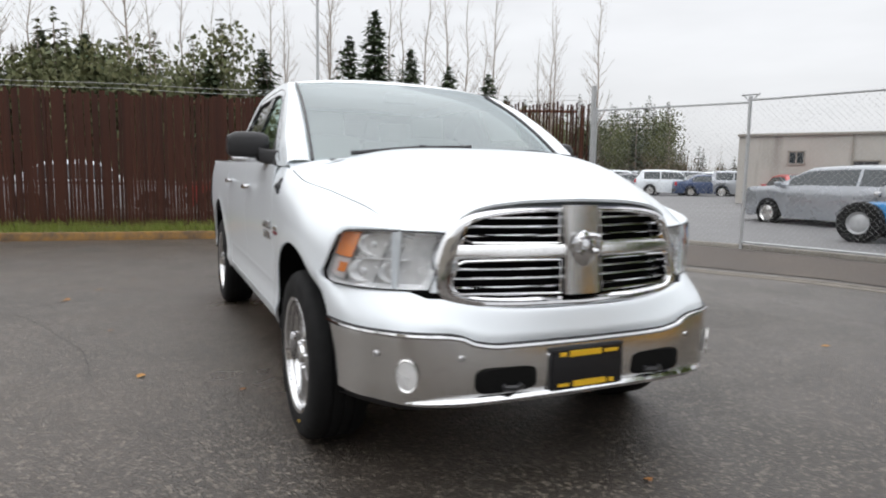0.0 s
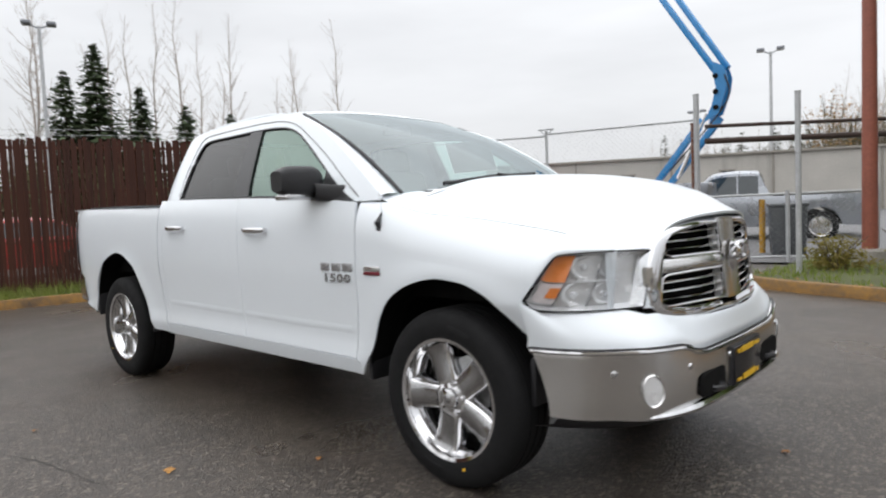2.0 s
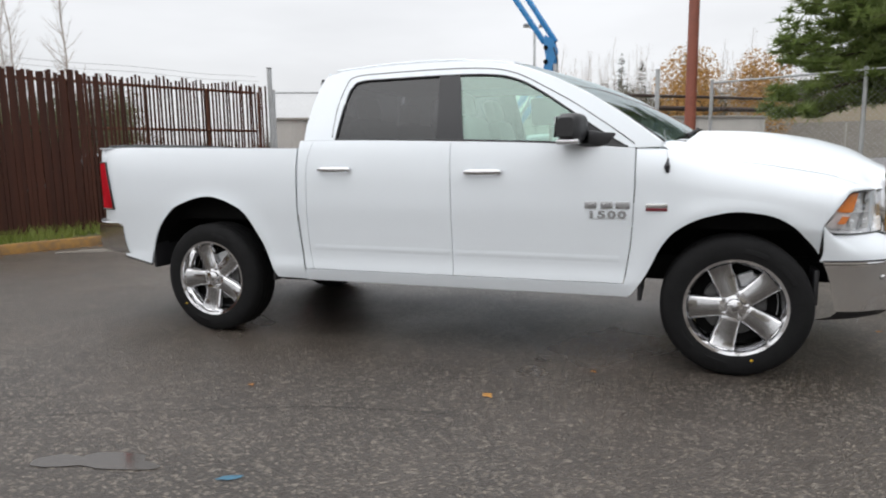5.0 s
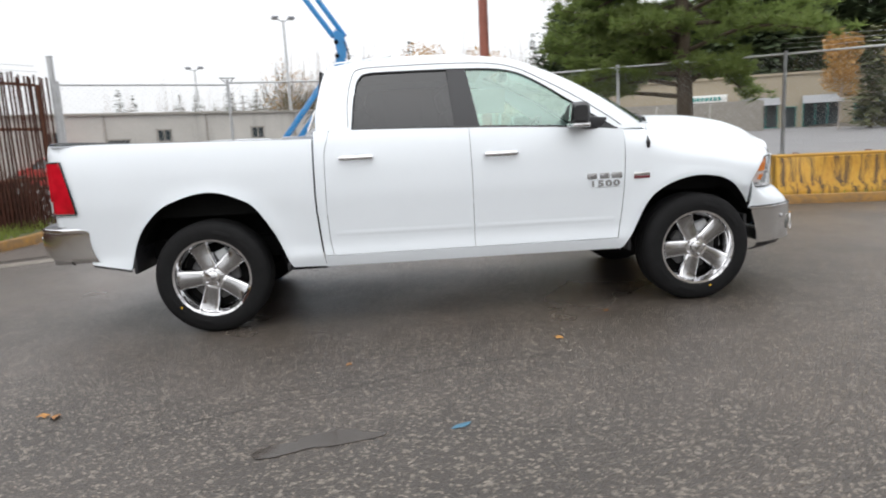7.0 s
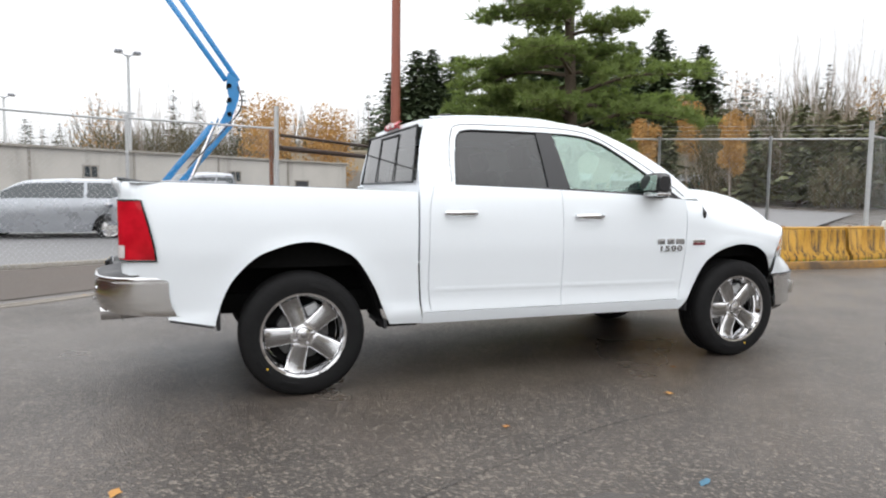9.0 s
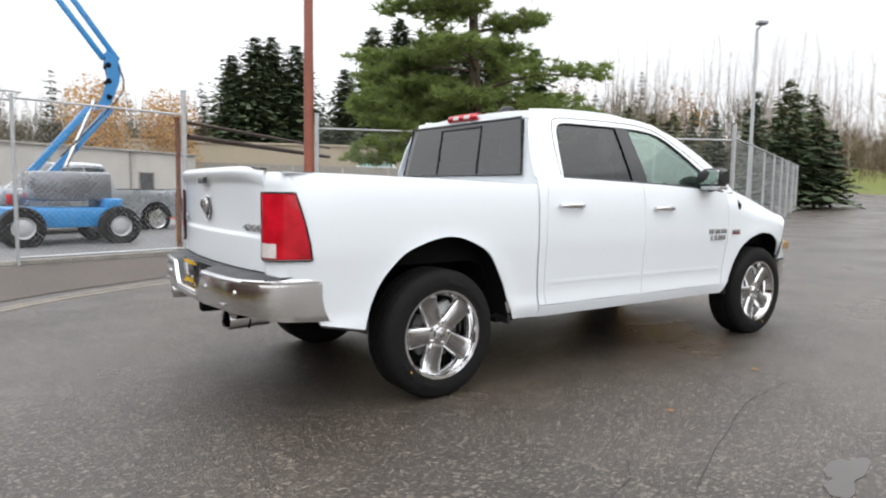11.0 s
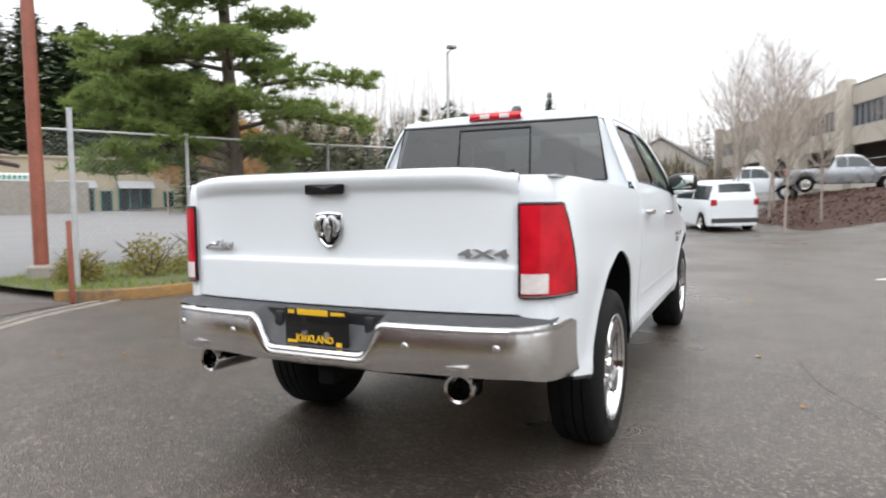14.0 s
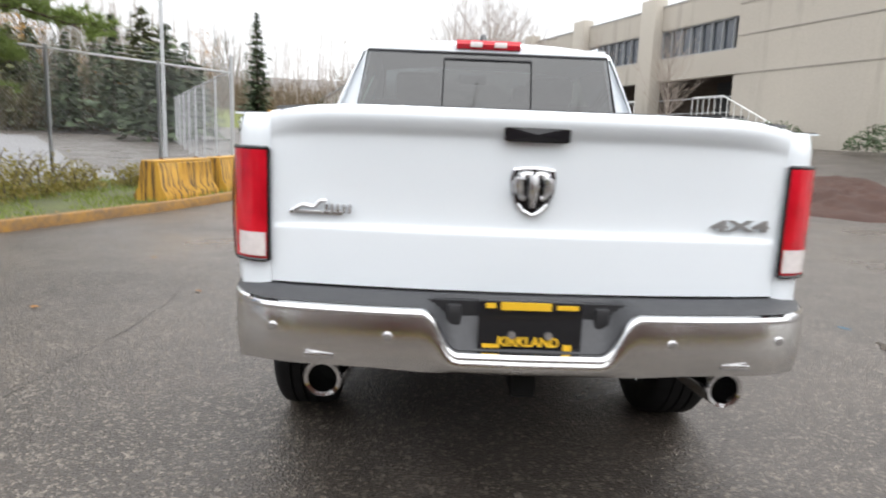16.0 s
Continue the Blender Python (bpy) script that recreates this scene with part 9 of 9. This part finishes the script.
sedan(z_at(66, 19.4, 198), "white car parked up the road", M_white)
suv(z_at(70, 18.2, 200), "grey car parked up the road", M_grey_car)
for i in range(14):
    a = radians(lerp(131, 143.5, i / 13))
    r = 46 + (i % 3) * 6
    x, y = 6.6 + r * math.cos(a), -1.6 + r * math.sin(a)
    (sedan if i % 2 else suv)(pose(x, y, 0.02, 0, 0, 40 + (i % 4) * 8), "parked car in the distant sales lot", (M_silver_car, M_grey_car, M_white, M_blue_car)[i % 4])
bm = bmesh.new()
box(bm, (0, 0, 1.15), (5.2, 2.5, 2.3), bevel=0.05)
solo("storage_container", bm, M_yellow_wall, "orange-yellow storage container beside the road", "container", m=pose(62, 13.8, ground_z(62, 13) - 0.1, 0, 0, 108))
bm = bmesh.new()
box(bm, (0, 0, 1.1), (3.0, 2.2, 2.2), bevel=0.05)
solo("storage_container", bm, M_blue, "blue storage container beside the road", "container", m=pose(59.0, 10.6, ground_z(59, 10) - 0.1, 0, 0, 108))
barn = thing("shed", "grey metal shed with a pitched roof up the road", "shed", pose(74, 8.6, ground_z(74, 8) - 0.2, 0, 0, 12))
bm = bmesh.new()
box(bm, (0, 0, 1.9), (14, 9, 3.8))
part("wall", bm, M_concrete, barn, smooth=0)
bm = bmesh.new()
rows = [[(x, y, z) for x in (-7.3, 7.3)] for y, z in ((-4.9, 3.6), (0, 6.6), (4.9, 3.6))]
part("roof", grid(rows, thick=0.15), M_roof, barn, smooth=0)
for sx in (-6.98, 6.98):
    bm = bmesh.new()
    bm.faces.new([bm.verts.new(v) for v in ((sx, -4.5, 3.75), (sx, 4.5, 3.75), (sx, 0, 6.4))])
    part("gable", bm, M_concrete, barn, smooth=0)
bank = solo("grass_bank", grid([[(lerp(74, 100, i / 10), lerp(14, 40, j / 10), ground_z(lerp(74, 100, i / 10), lerp(14, 40, j / 10)) + 2.0 * (i / 10) + 0.3 * noise.noise((i * 0.5, j * 0.5, 2)) - 0.25) for j in range(11)] for i in range(11)]), M_grass, "green grass bank up the road", "bank", kind="structure")
